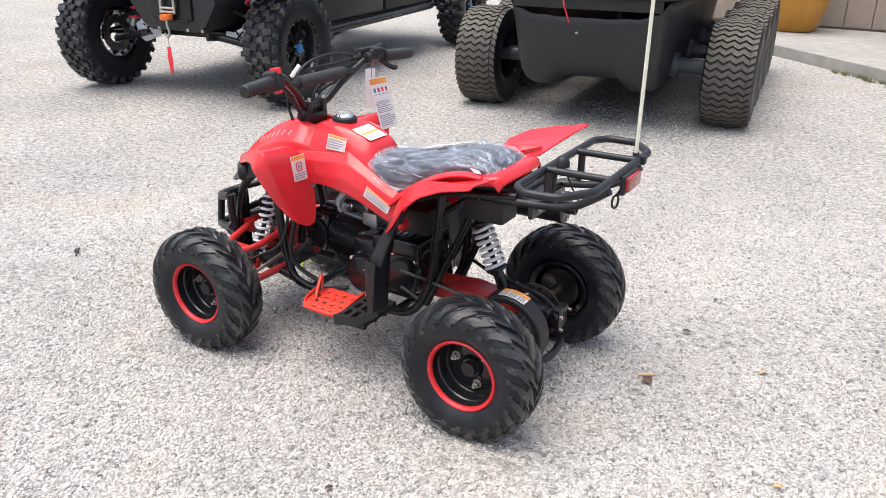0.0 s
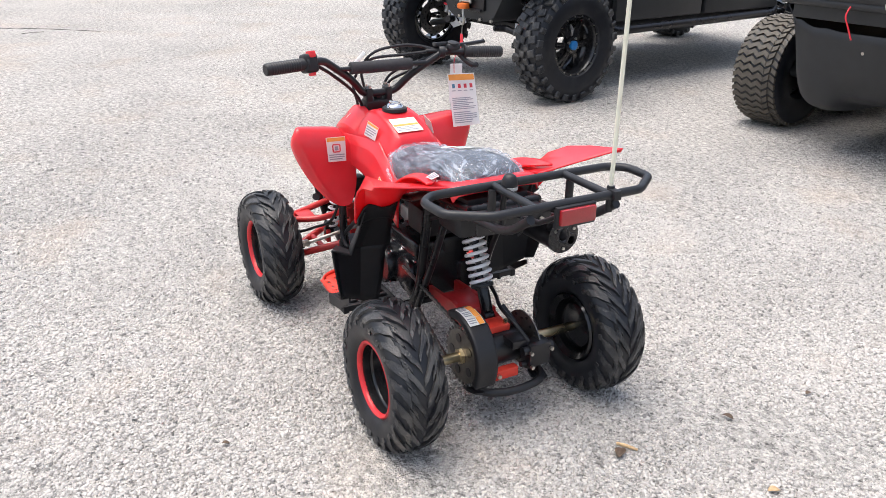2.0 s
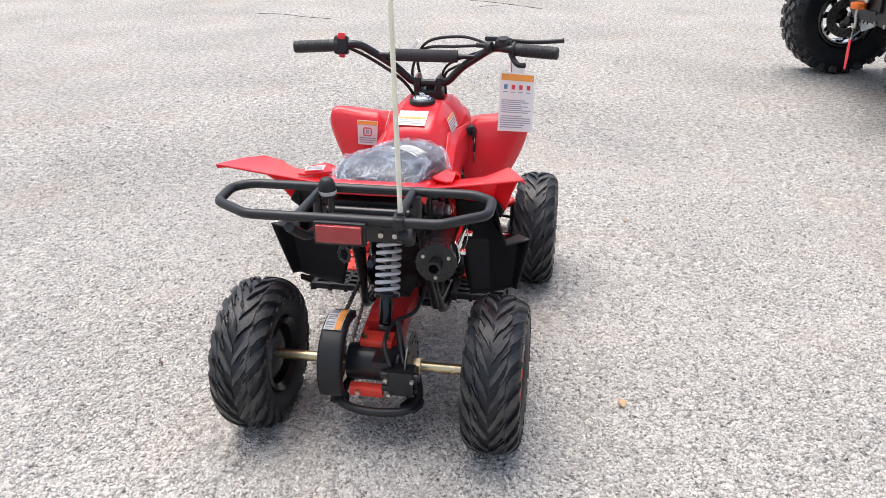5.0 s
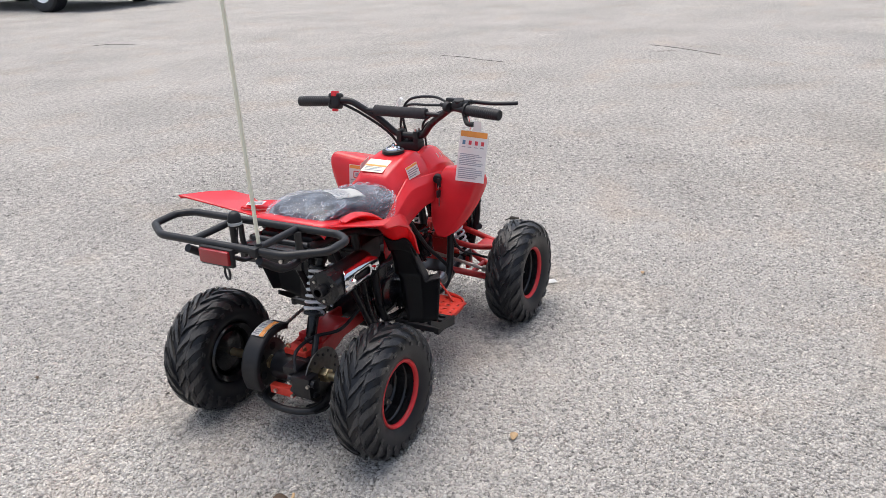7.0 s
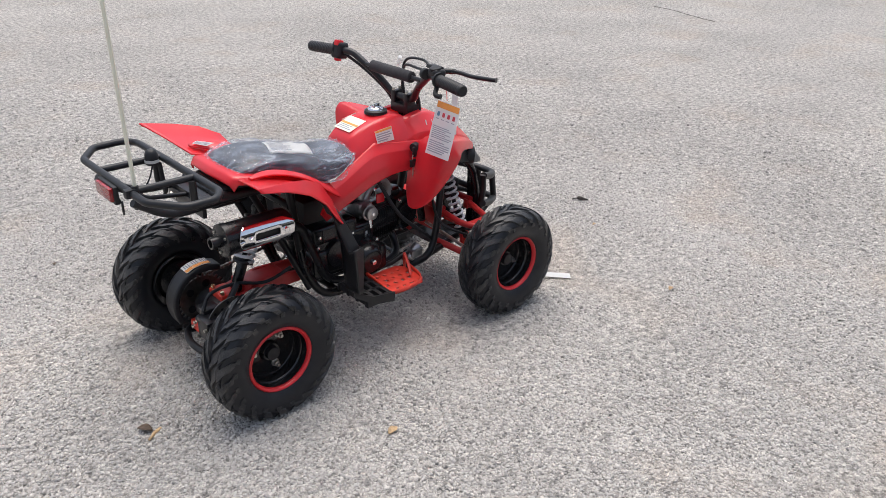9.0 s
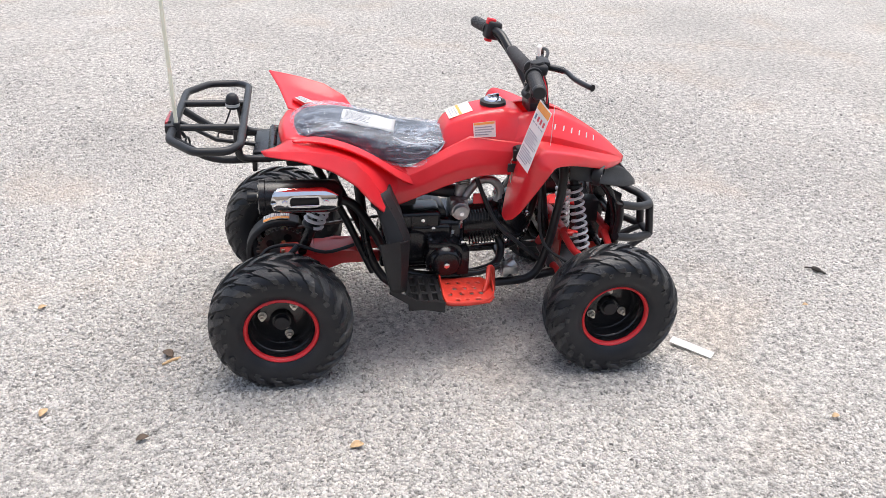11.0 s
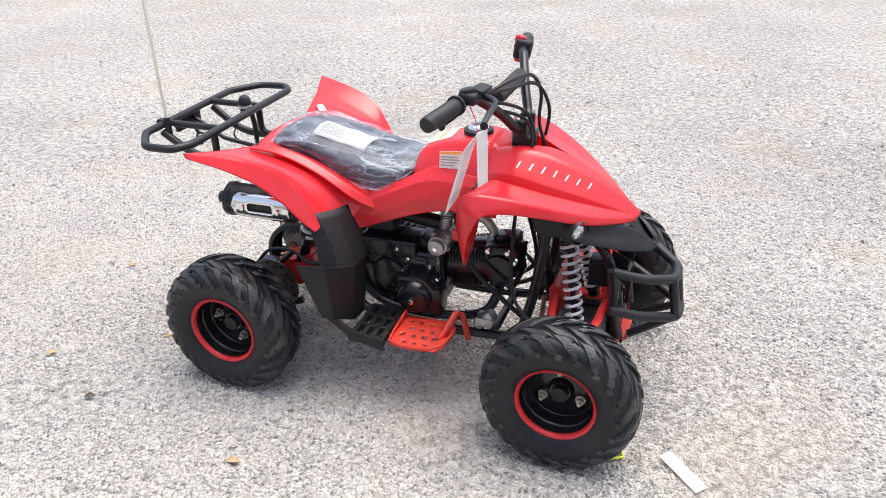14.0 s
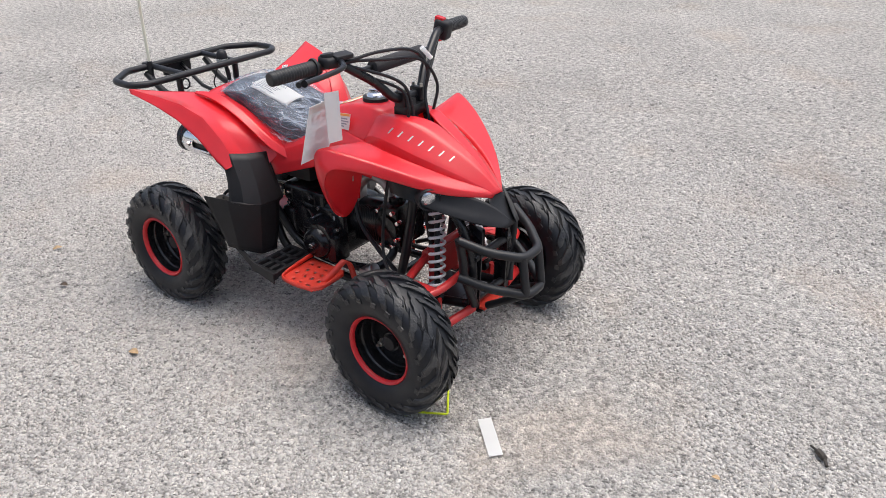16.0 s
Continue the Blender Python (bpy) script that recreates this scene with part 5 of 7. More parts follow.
# upper case cover with its ribs and side plates
bm = box(bmesh.new(), (-0.090, -0.038, 0.345), (0.165, 0.095, 0.056), pose(0, 0, 0, 0, 0, 0), 0.014, 3)
box(bm, (-0.090, 0.045, 0.342), (0.160, 0.080, 0.050), bevel=0.012, seg=3)
box(bm, (-0.035, -0.062, 0.302), (0.120, 0.050, 0.066), bevel=0.014, seg=3)
box(bm, (-0.150, -0.066, 0.252), (0.060, 0.050, 0.090), bevel=0.014, seg=3)
part("upper_case", bm, ENGINE, quadbike, "glossy black upper engine case")
for k in range(3):
    part("case_rib", box(bmesh.new(), (-0.135 + 0.045 * k, -0.078, 0.345), (0.008, 0.018, 0.040), bevel=0.003), ENGINE, quadbike)
for x, z in ((-0.150, 0.345), (-0.060, 0.350), (-0.172, 0.285), (-0.030, 0.325)):
    part("engine_bolt", rod(bmesh.new(), (x, -0.080, z), (x, -0.090, z), 0.006, n=6, bevel=0.001), CHROME, quadbike)
# carburettor and inlet
bm = rod(bmesh.new(), (0.047, -0.045, 0.368), (0.047, -0.075, 0.368), 0.026, n=24, bevel=0.003)
box(bm, (0.047, -0.02, 0.368), (0.052, 0.07, 0.050), bevel=0.008)
rod(bm, (0.047, -0.020, 0.395), (0.060, -0.020, 0.440), 0.016, n=18, bevel=0.002)
part("carburettor", bm, ALLOY, quadbike, "cast alloy carburettor")
part("carburettor_bowl_cap", rod(bmesh.new(), (0.047, -0.074, 0.368), (0.047, -0.090, 0.368), 0.021, n=28, bevel=0.003), ALLOY, quadbike)
part("carburettor_screw", rod(bmesh.new(), (0.047, -0.090, 0.368), (0.047, -0.095, 0.368), 0.006, n=6), CHROME, quadbike)
part("drain_nut", rod(bmesh.new(), (0.047, -0.075, 0.345), (0.047, -0.075, 0.318), 0.007, n=6), CHROME, quadbike)
part("inlet_pipe", tube(bmesh.new(), spline([(0.065, -0.02, 0.385), (0.105, -0.015, 0.432), (0.150, -0.01, 0.430), (0.174, -0.005, 0.392), (0.158, -0.010, 0.350)]), 0.0125), ALLOY, quadbike)
ribs = bmesh.new()
for k in range(7):
    rod(ribs, (0.061, -0.03, 0.432 + k * 0.0052), (0.061, -0.03, 0.4345 + k * 0.0052), 0.019, n=18)
part("choke_ribs", ribs, ALLOY, quadbike)
part("air_box", box(bmesh.new(), (-0.13, 0.0, 0.420), (0.11, 0.13, 0.075), bevel=0.014), PLASTIC, quadbike)
part("air_duct", tube(bmesh.new(), spline([(0.055, -0.01, 0.40), (0.01, -0.01, 0.405), (-0.04, -0.015, 0.415), (-0.09, -0.01, 0.42)]), 0.020), PLASTIC, quadbike)
label_sheet("engine_plate", [(-0.075, -0.0795, 0.312), (-0.035, -0.0795, 0.312), (-0.035, -0.0795, 0.296), (-0.075, -0.0795, 0.296)], quadbike, PAPER, bars(2, 0.08, 0.9, 0.15, 0.9))
label_sheet("engine_plate", [(-0.015, -0.0795, 0.314), (0.030, -0.0795, 0.314), (0.030, -0.0795, 0.302), (-0.015, -0.0795, 0.302)], quadbike, PAPER, bars(2, 0.08, 0.9, 0.15, 0.9))
part("inlet_gasket", box(bmesh.new(), (0.098, -0.062, 0.400), (0.030, 0.006, 0.030), bevel=0.002), RED, quadbike)
bm = rod(bmesh.new(), (0.166, -0.118, 0.188), (0.208, -0.118, 0.224), 0.017, n=16, bevel=0.004)
box(bm, (0.188, -0.118, 0.206), (0.045, 0.040, 0.024), bevel=0.005)
part("brake_switch", bm, ALLOY, quadbike)
part("pedal_arm", tube(bmesh.new(), [(0.16, -0.12, 0.215), (0.10, -0.11, 0.19), (0.05, -0.11, 0.19)], 0.009), BLACK, quadbike)
# starter motor, coil, battery
part("starter_motor", rod(bmesh.new(), (-0.01, 0.035, 0.348), (-0.01, -0.05, 0.348), 0.022, n=20, bevel=0.004), BLACK, quadbike)
part("battery_box", box(bmesh.new(), (-0.37, 0.055, 0.508), (0.11, 0.085, 0.060), bevel=0.008), PLASTIC, quadbike)
part("tool_tray", box(bmesh.new(), (-0.33, 0.0, 0.565), (0.20, 0.17, 0.02), bevel=0.006), PLASTIC, quadbike)

# ---- exhaust ----
part("exhaust_pipe", tube(bmesh.new(), spline([(0.175, 0.0, 0.250), (0.185, -0.02, 0.215), (0.15, -0.06, 0.180), (0.02, -0.085, 0.172), (-0.12, -0.09, 0.20), (-0.20, -0.12, 0.34), (-0.25, -0.150, 0.430), (-0.30, -0.152, 0.455)]), 0.0125), BLACK, quadbike)
MUF = Matrix.Translation((-0.285, -0.150, 0.462)) @ Matrix.Rotation(radians(181), 4, "Z") @ Matrix.Rotation(radians(-1), 4, "Y")
can = lathe(bmesh.new(), [(0.0, 0.0), (0.026, 0.0), (0.040, 0.014), (0.0425, 0.03), (0.0425, 0.190), (0.0445, 0.192), (0.0445, 0.206), (0.040, 0.208), (0.0, 0.208)], 40, "X")
bmesh.ops.transform(can, matrix=MUF, verts=can.verts)
part("silencer", can, BLACK, quadbike, "black exhaust silencer with a chrome heat shield")
tip = lathe(bmesh.new(), [(0.016, 0.205), (0.016, 0.236), (0.011, 0.236), (0.011, 0.206)], 24, "X", closed=True)
bmesh.ops.transform(tip, matrix=MUF, verts=tip.verts)
part("silencer_tip", tip, BLACK, quadbike)
for k in range(3):
    a = 2 * math.pi * k / 3 + 0.5
    part("silencer_rivet", rod(bmesh.new(), MUF @ V(0.207, 0.032 * math.cos(a), 0.032 * math.sin(a)), MUF @ V(0.211, 0.032 * math.cos(a), 0.032 * math.sin(a)), 0.004, n=10), STEEL, quadbike)
bm = bmesh.new()
shell = []
nu, nv = 28, 8
for i in range(nu + 1):
    u = i / nu
    row = []
    for j in range(nv + 1):
        v = j / nv
        half_h = 0.040 * min(1, (u / 0.10) ** 0.5 if u < 0.10 else 1) * (1 if u < 0.78 else 1 - 0.55 * ((u - 0.78) / 0.22) ** 1.3)
        bite = 0.016 * max(0, 1 - abs(v - 0.5) / 0.4) * max(0, 1 - u / 0.15)
        z = (v - 0.5) * 2 * half_h
        ang = z / 0.05
        row.append(bm.verts.new((-0.462 + bite + 0.168 * u, -0.150 - 0.047 * math.cos(ang) - 0.004, 0.468 + 0.047 * math.sin(ang))))
    shell.append(row)
for i in range(nu):
    for j in range(nv):
        if 8 <= i < 20 and j in (3, 4):
            continue
        bm.faces.new((shell[i][j], shell[i + 1][j], shell[i + 1][j + 1], shell[i][j + 1]))
shield = part("heat_shield", bm, CHROME, quadbike, "polished chrome heat shield", sharp=60)
sol = shield.modifiers.new("thickness", "SOLIDIFY")
sol.thickness = 0.002
for u in (-0.427, -0.325):
    part("shield_bolt", rod(bmesh.new(), (u, -0.196, 0.468), (u, -0.209, 0.468), 0.0075, n=6, bevel=0.001), CHROME, quadbike)

# ---- handlebar and controls ----
bar = fillet([(0.153, 0.365, 0.793), (0.172, 0.235, 0.797), (0.190, 0.190, 0.800), (0.222, 0.095, 0.735), (0.244, 0.050, 0.684), (0.246, 0.0, 0.682), (0.244, -0.050, 0.684), (0.222, -0.095, 0.735), (0.190, -0.190, 0.800), (0.172, -0.235, 0.797), (0.153, -0.365, 0.793)], 0.035, n=6)
part("handlebar", tube(bmesh.new(), bar, 0.0112, n=12), BLACK, quadbike, "black tubular handlebar with a foam pad")
part("crossbar", rod(bmesh.new(), (0.204, 0.142, 0.768), (0.204, -0.142, 0.768), 0.0068), BLACK, quadbike)
part("crossbar_pad", rod(bmesh.new(), (0.206, 0.104, 0.768), (0.206, -0.088, 0.768), 0.0175, n=18, bevel=0.004), FOAM, quadbike, "black foam handlebar pad")
for s in SIDES:
    a, b = V(0.152, s * 0.366, 0.793), V(0.170, s * 0.250, 0.797)
    d = b - a
    profile = [(0.0, 0.0), (0.014, 0.0), (0.0165, 0.003), (0.0165, 0.012)]
    for k in range(12):
        z = 0.014 + 0.0072 * k
        profile += [(0.0163, z), (0.0172, z + 0.0012), (0.0172, z + 0.0050), (0.0163, z + 0.0060)]
    profile += [(0.0165, 0.104), (0.0165, d.length), (0.0215, d.length), (0.0215, d.length + 0.006), (0.0, d.length + 0.006)]
    g = lathe(bmesh.new(), profile, 24, "Z")
    bmesh.ops.transform(g, matrix=Matrix.Translation(a) @ axis_frame(d), verts=g.verts)
    part("grip", g, GRIP, quadbike, "ribbed black rubber grip")
bm = box(bmesh.new(), (0, 0, 0), (0.044, 0.040, 0.052), pose(0.176, 0.236, 0.797, 0, 12, 8), 0.011, 3)
part("switch_box", bm, PLASTIC, quadbike, "black switch box with red buttons")
part("kill_button", box(bmesh.new(), (0, 0, 0), (0.026, 0.019, 0.018), pose(0.170, 0.232, 0.822, 0, 12, 8), 0.004), RED, quadbike, "red kill button")
part("horn_button", box(bmesh.new(), (0, 0, 0), (0.020, 0.016, 0.014), pose(0.164, 0.232, 0.772, 0, 12, 8), 0.004), RED, quadbike, "red starter button")
bm = box(bmesh.new(), (0, 0, 0), (0.042, 0.042, 0.026), pose(0.190, -0.216, 0.808, 0, 8, -8), 0.011, 3)
rod(bm, (0.186, -0.216, 0.815), (0.184, -0.216, 0.826), 0.017, n=20, bevel=0.004)
box(bm, (0, 0, 0), (0.030, 0.050, 0.012), pose(0.206, -0.190, 0.818, 0, 8, -8), 0.004)
rod(bm, (0.178, -0.186, 0.800), (0.183, -0.170, 0.800), 0.0165, n=20, bevel=0.003)
rod(bm, (0.20, -0.175, 0.80), (0.21, -0.14, 0.80), 0.007)
part("throttle_box", bm, PLASTIC, quadbike)
bm = tube(bmesh.new(), spline([(0.180, -0.235, 0.790), (0.160, -0.248, 0.772), (0.146, -0.262, 0.762), (0.150, -0.280, 0.760)]), 0.0075)
part("thumb_throttle", bm, PLASTIC, quadbike)
bm = tube(bmesh.new(), spline([(0.218, -0.205, 0.808), (0.250, -0.235, 0.806), (0.256, -0.29, 0.803), (0.266, -0.355, 0.805), (0.272, -0.374, 0.806)]), [0.008] * 6 + [0.0062] * 18 + [0.008], n=10)
part("brake_lever", bm, BLACK, quadbike, "black brake lever")
for y in (0.034, -0.028):
    clamp = box(bmesh.new(), (0.246, y, 0.676), (0.036, 0.020, 0.050), bevel=0.006)
    part("bar_clamp", clamp, BLACK, quadbike)
    for x in (0.234, 0.258):
        part("clamp_screw", rod(bmesh.new(), (x, y, 0.695), (x, y, 0.709), 0.0045, n=6), STEEL, quadbike)
part("clamp_block", box(bmesh.new(), (0.250, 0.003, 0.650), (0.045, 0.085, 0.030), bevel=0.006), BLACK, quadbike)
for pts, r in (
    ([(0.205, -0.18, 0.80), (0.245, -0.10, 0.815), (0.262, 0.0, 0.800), (0.275, 0.04, 0.75), (0.275, 0.03, 0.68), (0.30, 0.02, 0.60), (0.31, 0.03, 0.45)], 0.0042),
    ([(0.205, -0.165, 0.80), (0.235, -0.08, 0.790), (0.268, 0.02, 0.775), (0.290, 0.06, 0.71), (0.285, 0.05, 0.64), (0.26, 0.05, 0.55), (0.14, 0.02, 0.47)], 0.0042),
    ([(0.200, -0.17, 0.79), (0.255, -0.06, 0.74), (0.275, -0.03, 0.69), (0.285, -0.03, 0.60), (0.30, -0.06, 0.45)], 0.004),
    ([(0.178, 0.215, 0.790), (0.205, 0.16, 0.755), (0.235, 0.09, 0.70), (0.250, 0.055, 0.655), (0.270, 0.04, 0.60), (0.28, 0.05, 0.52)], 0.0048),
    ([(0.225, -0.10, 0.745), (0.262, -0.045, 0.71), (0.278, -0.04, 0.66), (0.27, -0.05, 0.60)], 0.0038)):
    part("control_cable", tube(bmesh.new(), spline(pts), r, n=8), PLASTIC, quadbike)
part("cable_sleeve", rod(bmesh.new(), (0.262, 0.035, 0.800), (0.272, 0.060, 0.770), 0.006, n=10), PAPER, quadbike)
# wiring and hoses round the engine
for s, pts in ((1, [(0.20, 0.10, 0.31), (0.26, 0.13, 0.22), (0.18, 0.13, 0.17), (0.06, 0.11, 0.19)]), (1, [(0.23, 0.12, 0.40), (0.25, 0.13, 0.25), (0.16, 0.12, 0.19)]),
               (-1, [(0.09, -0.06, 0.46), (0.142, -0.098, 0.346), (0.215, -0.105, 0.275), (0.282, -0.10, 0.216), (0.30, -0.09, 0.19)])):
    part("wiring_hose", tube(bmesh.new(), spline(pts), 0.0065, n=8), PLASTIC, quadbike)

# ---- fuel cap, key, tag, stickers, lettering ----
cap = lathe(bmesh.new(), [(0.0, 0.014), (0.018, 0.014), (0.024, 0.010), (0.026, 0.004), (0.033, 0.002), (0.034, -0.004), (0.0, -0.004)], 36, "Z")
ob = part("fuel_cap", cap, CHROME, quadbike, "chrome and black fuel cap")
ob.matrix_basis = pose(0.135, 0.0, 0.659)
part("cap_ring", lathe(bmesh.new(), [(0.026, 0.006), (0.035, 0.003), (0.036, -0.006), (0.030, -0.006)], 36, "Z"), PLASTIC, ob)
part("cap_handle", box(bmesh.new(), (0, 0, 0.017), (0.036, 0.010, 0.008), pose(0, 0, 0, 0, 0, 25), 0.003), CHROME, ob)
key = rod(bmesh.new(), (0.190, -0.128, 0.568), (0.172, -0.134, 0.566), 0.014, n=18, bevel=0.002)
box(key, (0.172, -0.140, 0.556), (0.014, 0.010, 0.032), pose(0, 0, 0), 0.004)
part("ignition_key", key, PLASTIC, quadbike, "black ignition switch with hanging keys")
part("key_head", box(bmesh.new(), (0.166, -0.142, 0.522), (0.026, 0.007, 0.024), bevel=0.003), PLASTIC, quadbike)
part("key_blade", box(bmesh.new(), (0.167, -0.142, 0.495), (0.008, 0.0025, 0.032), bevel=0.0008), STEEL, quadbike)
part("key_ring", tube(bmesh.new(), [(0.170 + 0.010 * math.cos(k), -0.143, 0.540 + 0.010 * math.sin(k)) for k in (0, 0.8, 1.6, 2.4, 3.2, 4.0, 4.8, 5.6)], 0.0011, closed=True, n=6), STEEL, quadbike)

WARN = [(OLABEL, 0.03, 0.02, 0.97, 0.17)]
label_sheet("tank_side_sticker", [(0.066, -0.0800, 0.626), (0.124, -0.0865, 0.634), (0.126, -0.0985, 0.594), (0.068, -0.0915, 0.590)], quadbike, PAPER, WARN + bars(4, 0.06, 0.94, 0.3, 0.95), label="white and orange warning sticker")
label_sheet("tank_side_sticker", [(0.124, 0.0865, 0.634), (0.066, 0.0800, 0.626), (0.068, 0.0915, 0.590), (0.126, 0.0985, 0.594)], quadbike, PAPER, WARN + bars(4, 0.06, 0.94, 0.3, 0.95), label="white and orange warning sticker")
label_sheet("tank_top_sticker", [(0.075, 0.048, 0.6425), (0.075, -0.030, 0.6425), (0.012, -0.030, 0.6205), (0.012, 0.048, 0.6205)], quadbike, CREAM, [(OLABEL, 0.02, 0.44, 0.98, 0.56)] + bars(3, 0.08, 0.9, 0.62, 0.95), label="cream warning sticker on the tank top")
label_sheet("fender_sticker", [(0.1715, 0.200, 0.586), (0.175, 0.140, 0.583), (0.163, 0.143, 0.514), (0.161, 0.198, 0.517)], quadbike, PAPER, WARN + [(INKRED, 0.32, 0.28, 0.68, 0.33), (INKRED, 0.32, 0.58, 0.68, 0.63), (INKRED, 0.28, 0.32, 0.34, 0.6), (INKRED, 0.66, 0.32, 0.72, 0.6), (INK, 0.42, 0.38, 0.6, 0.54)] + bars(3, 0.08, 0.92, 0.70, 0.96), label="white age warning sticker with an orange band")
label_sheet("side_sticker", [(-0.030, 0.1235, 0.520), (-0.108, 0.1270, 0.478), (-0.098, 0.1290, 0.455), (-0.018, 0.1265, 0.492)], quadbike, PAPER, WARN + bars(3, 0.06, 0.94, 0.3, 0.95), label="white and orange warning sticker")
label_sheet("tail_sticker", [(-0.378, 0.166, 0.6225), (-0.345, 0.128, 0.6195), (-0.368, 0.126, 0.616), (-0.394, 0.160, 0.6205)], quadbike, PAPER, bars(3, 0.08, 0.92, 0.2, 0.95), lift=0.005, label="white printed sticker on the red tail")
# hanging warning tag
TAG = [(0.204, -0.209, 0.729), (0.206, -0.304, 0.724), (0.160, -0.304, 0.574), (0.156, -0.208, 0.576)]
marks = [(OLABEL, 0.03, 0.02, 0.97, 0.13)]
for k in range(4):
    u = 0.10 + 0.22 * k
    marks.append((INKRED if k else INKBLUE, u + 0.02, 0.20, u + 0.12, 0.28))
    marks.append((INK, u, 0.32, u + 0.13, 0.335))
marks += bars(7, 0.07, 0.93, 0.46, 0.70) + bars(6, 0.07, 0.93, 0.73, 0.96)
label_sheet("warning_tag", TAG, quadbike, PAPER, marks, lift=0.0, label="white hanging warning tag with an orange band")
label_sheet("spare_tag", [(0.222, -0.272, 0.752), (0.233, -0.236, 0.752), (0.233, -0.234, 0.632), (0.222, -0.268, 0.630)], quadbike, PAPER, [], lift=0.0)
part("tag_tie", tube(bmesh.new(), spline([(0.196, -0.235, 0.795), (0.210, -0.236, 0.76), (0.212, -0.238, 0.728)]), 0.0012, n=6), STRAP, quadbike)
# sticker on the wrapped seat
def on_seat(u, v):
    """A point on the leaflet: u along the seat towards the nose, v towards the right edge."""
    x, y = -0.268 + 0.138 * u - 0.012 * v, -0.008 + 0.004 * u - 0.064 * v
    top = 0.6365 - 0.030 * u - 0.004 * u * u
    return V(x, y, top + 0.0095 - 0.018 * max(0, v - 0.35) ** 2 * 1.6 + 0.0012 * math.sin(13 * u + 5 * v))


def leaflet_patch(u0, u1, v0, v1, lift, nu=10, nv=8):
    bm = bmesh.new()
    g = [[bm.verts.new(on_seat(u0 + (u1 - u0) * i / nu, v0 + (v1 - v0) * j / nv) + V(0, 0, lift)) for j in range(nv + 1)] for i in range(nu + 1)]
    for i in range(nu):
        for j in range(nv):
            bm.faces.new((g[i][j], g[i + 1][j], g[i + 1][j + 1], g[i][j + 1]))
    return bm


sheet = part("seat_leaflet", leaflet_patch(0, 1, 0, 1, 0), PAPER, quadbike, "white printed leaflet held under the seat wrap")
sheet.modifiers.new("thickness", "SOLIDIFY").thickness = 0.0006
rnd = random.Random(2)
for k in range(9):
    v = 0.10 + 0.085 * k
    part("print", leaflet_patch(0.06, 0.40 + 0.2 * rnd.random(), v, v + 0.030, 0.0009, 6, 2), INK, sheet)


def hood_lettering():
    """Raised silver marks in the place of the maker's name along the hood's flank."""
    for s in SIDES:
        a, b = V(0.262, s * 0.094, 0.622), V(0.418, s * 0.050, 0.570)
        for k in range(7):
            t = k / 6
            p = a.lerp(b, t if s < 0 else 1 - t)
            along = ((b - a) if s < 0 else (a - b)).normalized()
            up = V(-0.25, -s * 0.62, 0.74)
            up = (up - along * up.dot(along)).normalized()
            nrm = along.cross(up)
            hit, place, nrm, *_ = scene.ray_cast(bpy.context.evaluated_depsgraph_get(), p + nrm * 0.05, -nrm)
            along = (along - nrm * along.dot(nrm)).normalized()
            m = Matrix((along, nrm.cross(along), nrm)).transposed().to_4x4()
            m.translation = place
            bm = bmesh.new()
            slab(bm, [(-0.0045, -0.0085), (-0.0010, -0.0085), (0.0045, 0.0085), (0.0010, 0.0085)], m, 0.0012)
            part("hood_mark", bm, SILVER, quadbike, smooth=False)


hood_lettering()


# ---- ground ----
bm = bmesh.new()
rings = [0.0, 0.6, 1.2, 2, 3, 4.5, 7, 11, 18, 30, 60, 140, 400, 1500, 4000]
prev = None
for r in rings:
    if r == 0:
        prev = [bm.verts.new((0, 0, 0))]
        continue
    ring = [bm.verts.new((r * math.cos(2 * math.pi * k / 64), r * math.sin(2 * math.pi * k / 64), 0)) for k in range(64)]
    for k in range(64):
        if len(prev) == 1:
            bm.faces.new((prev[0], ring[k], ring[(k + 1) % 64]))
        else:
            bm.faces.new((prev[k], ring[k], ring[(k + 1) % 64], prev[(k + 1) % 64]))
    prev = ring
ground = part("ground", bm, GRAVEL, smooth=False)
tagged(ground, "pale grey compacted limestone gravel yard", "gravel", kind="structure")


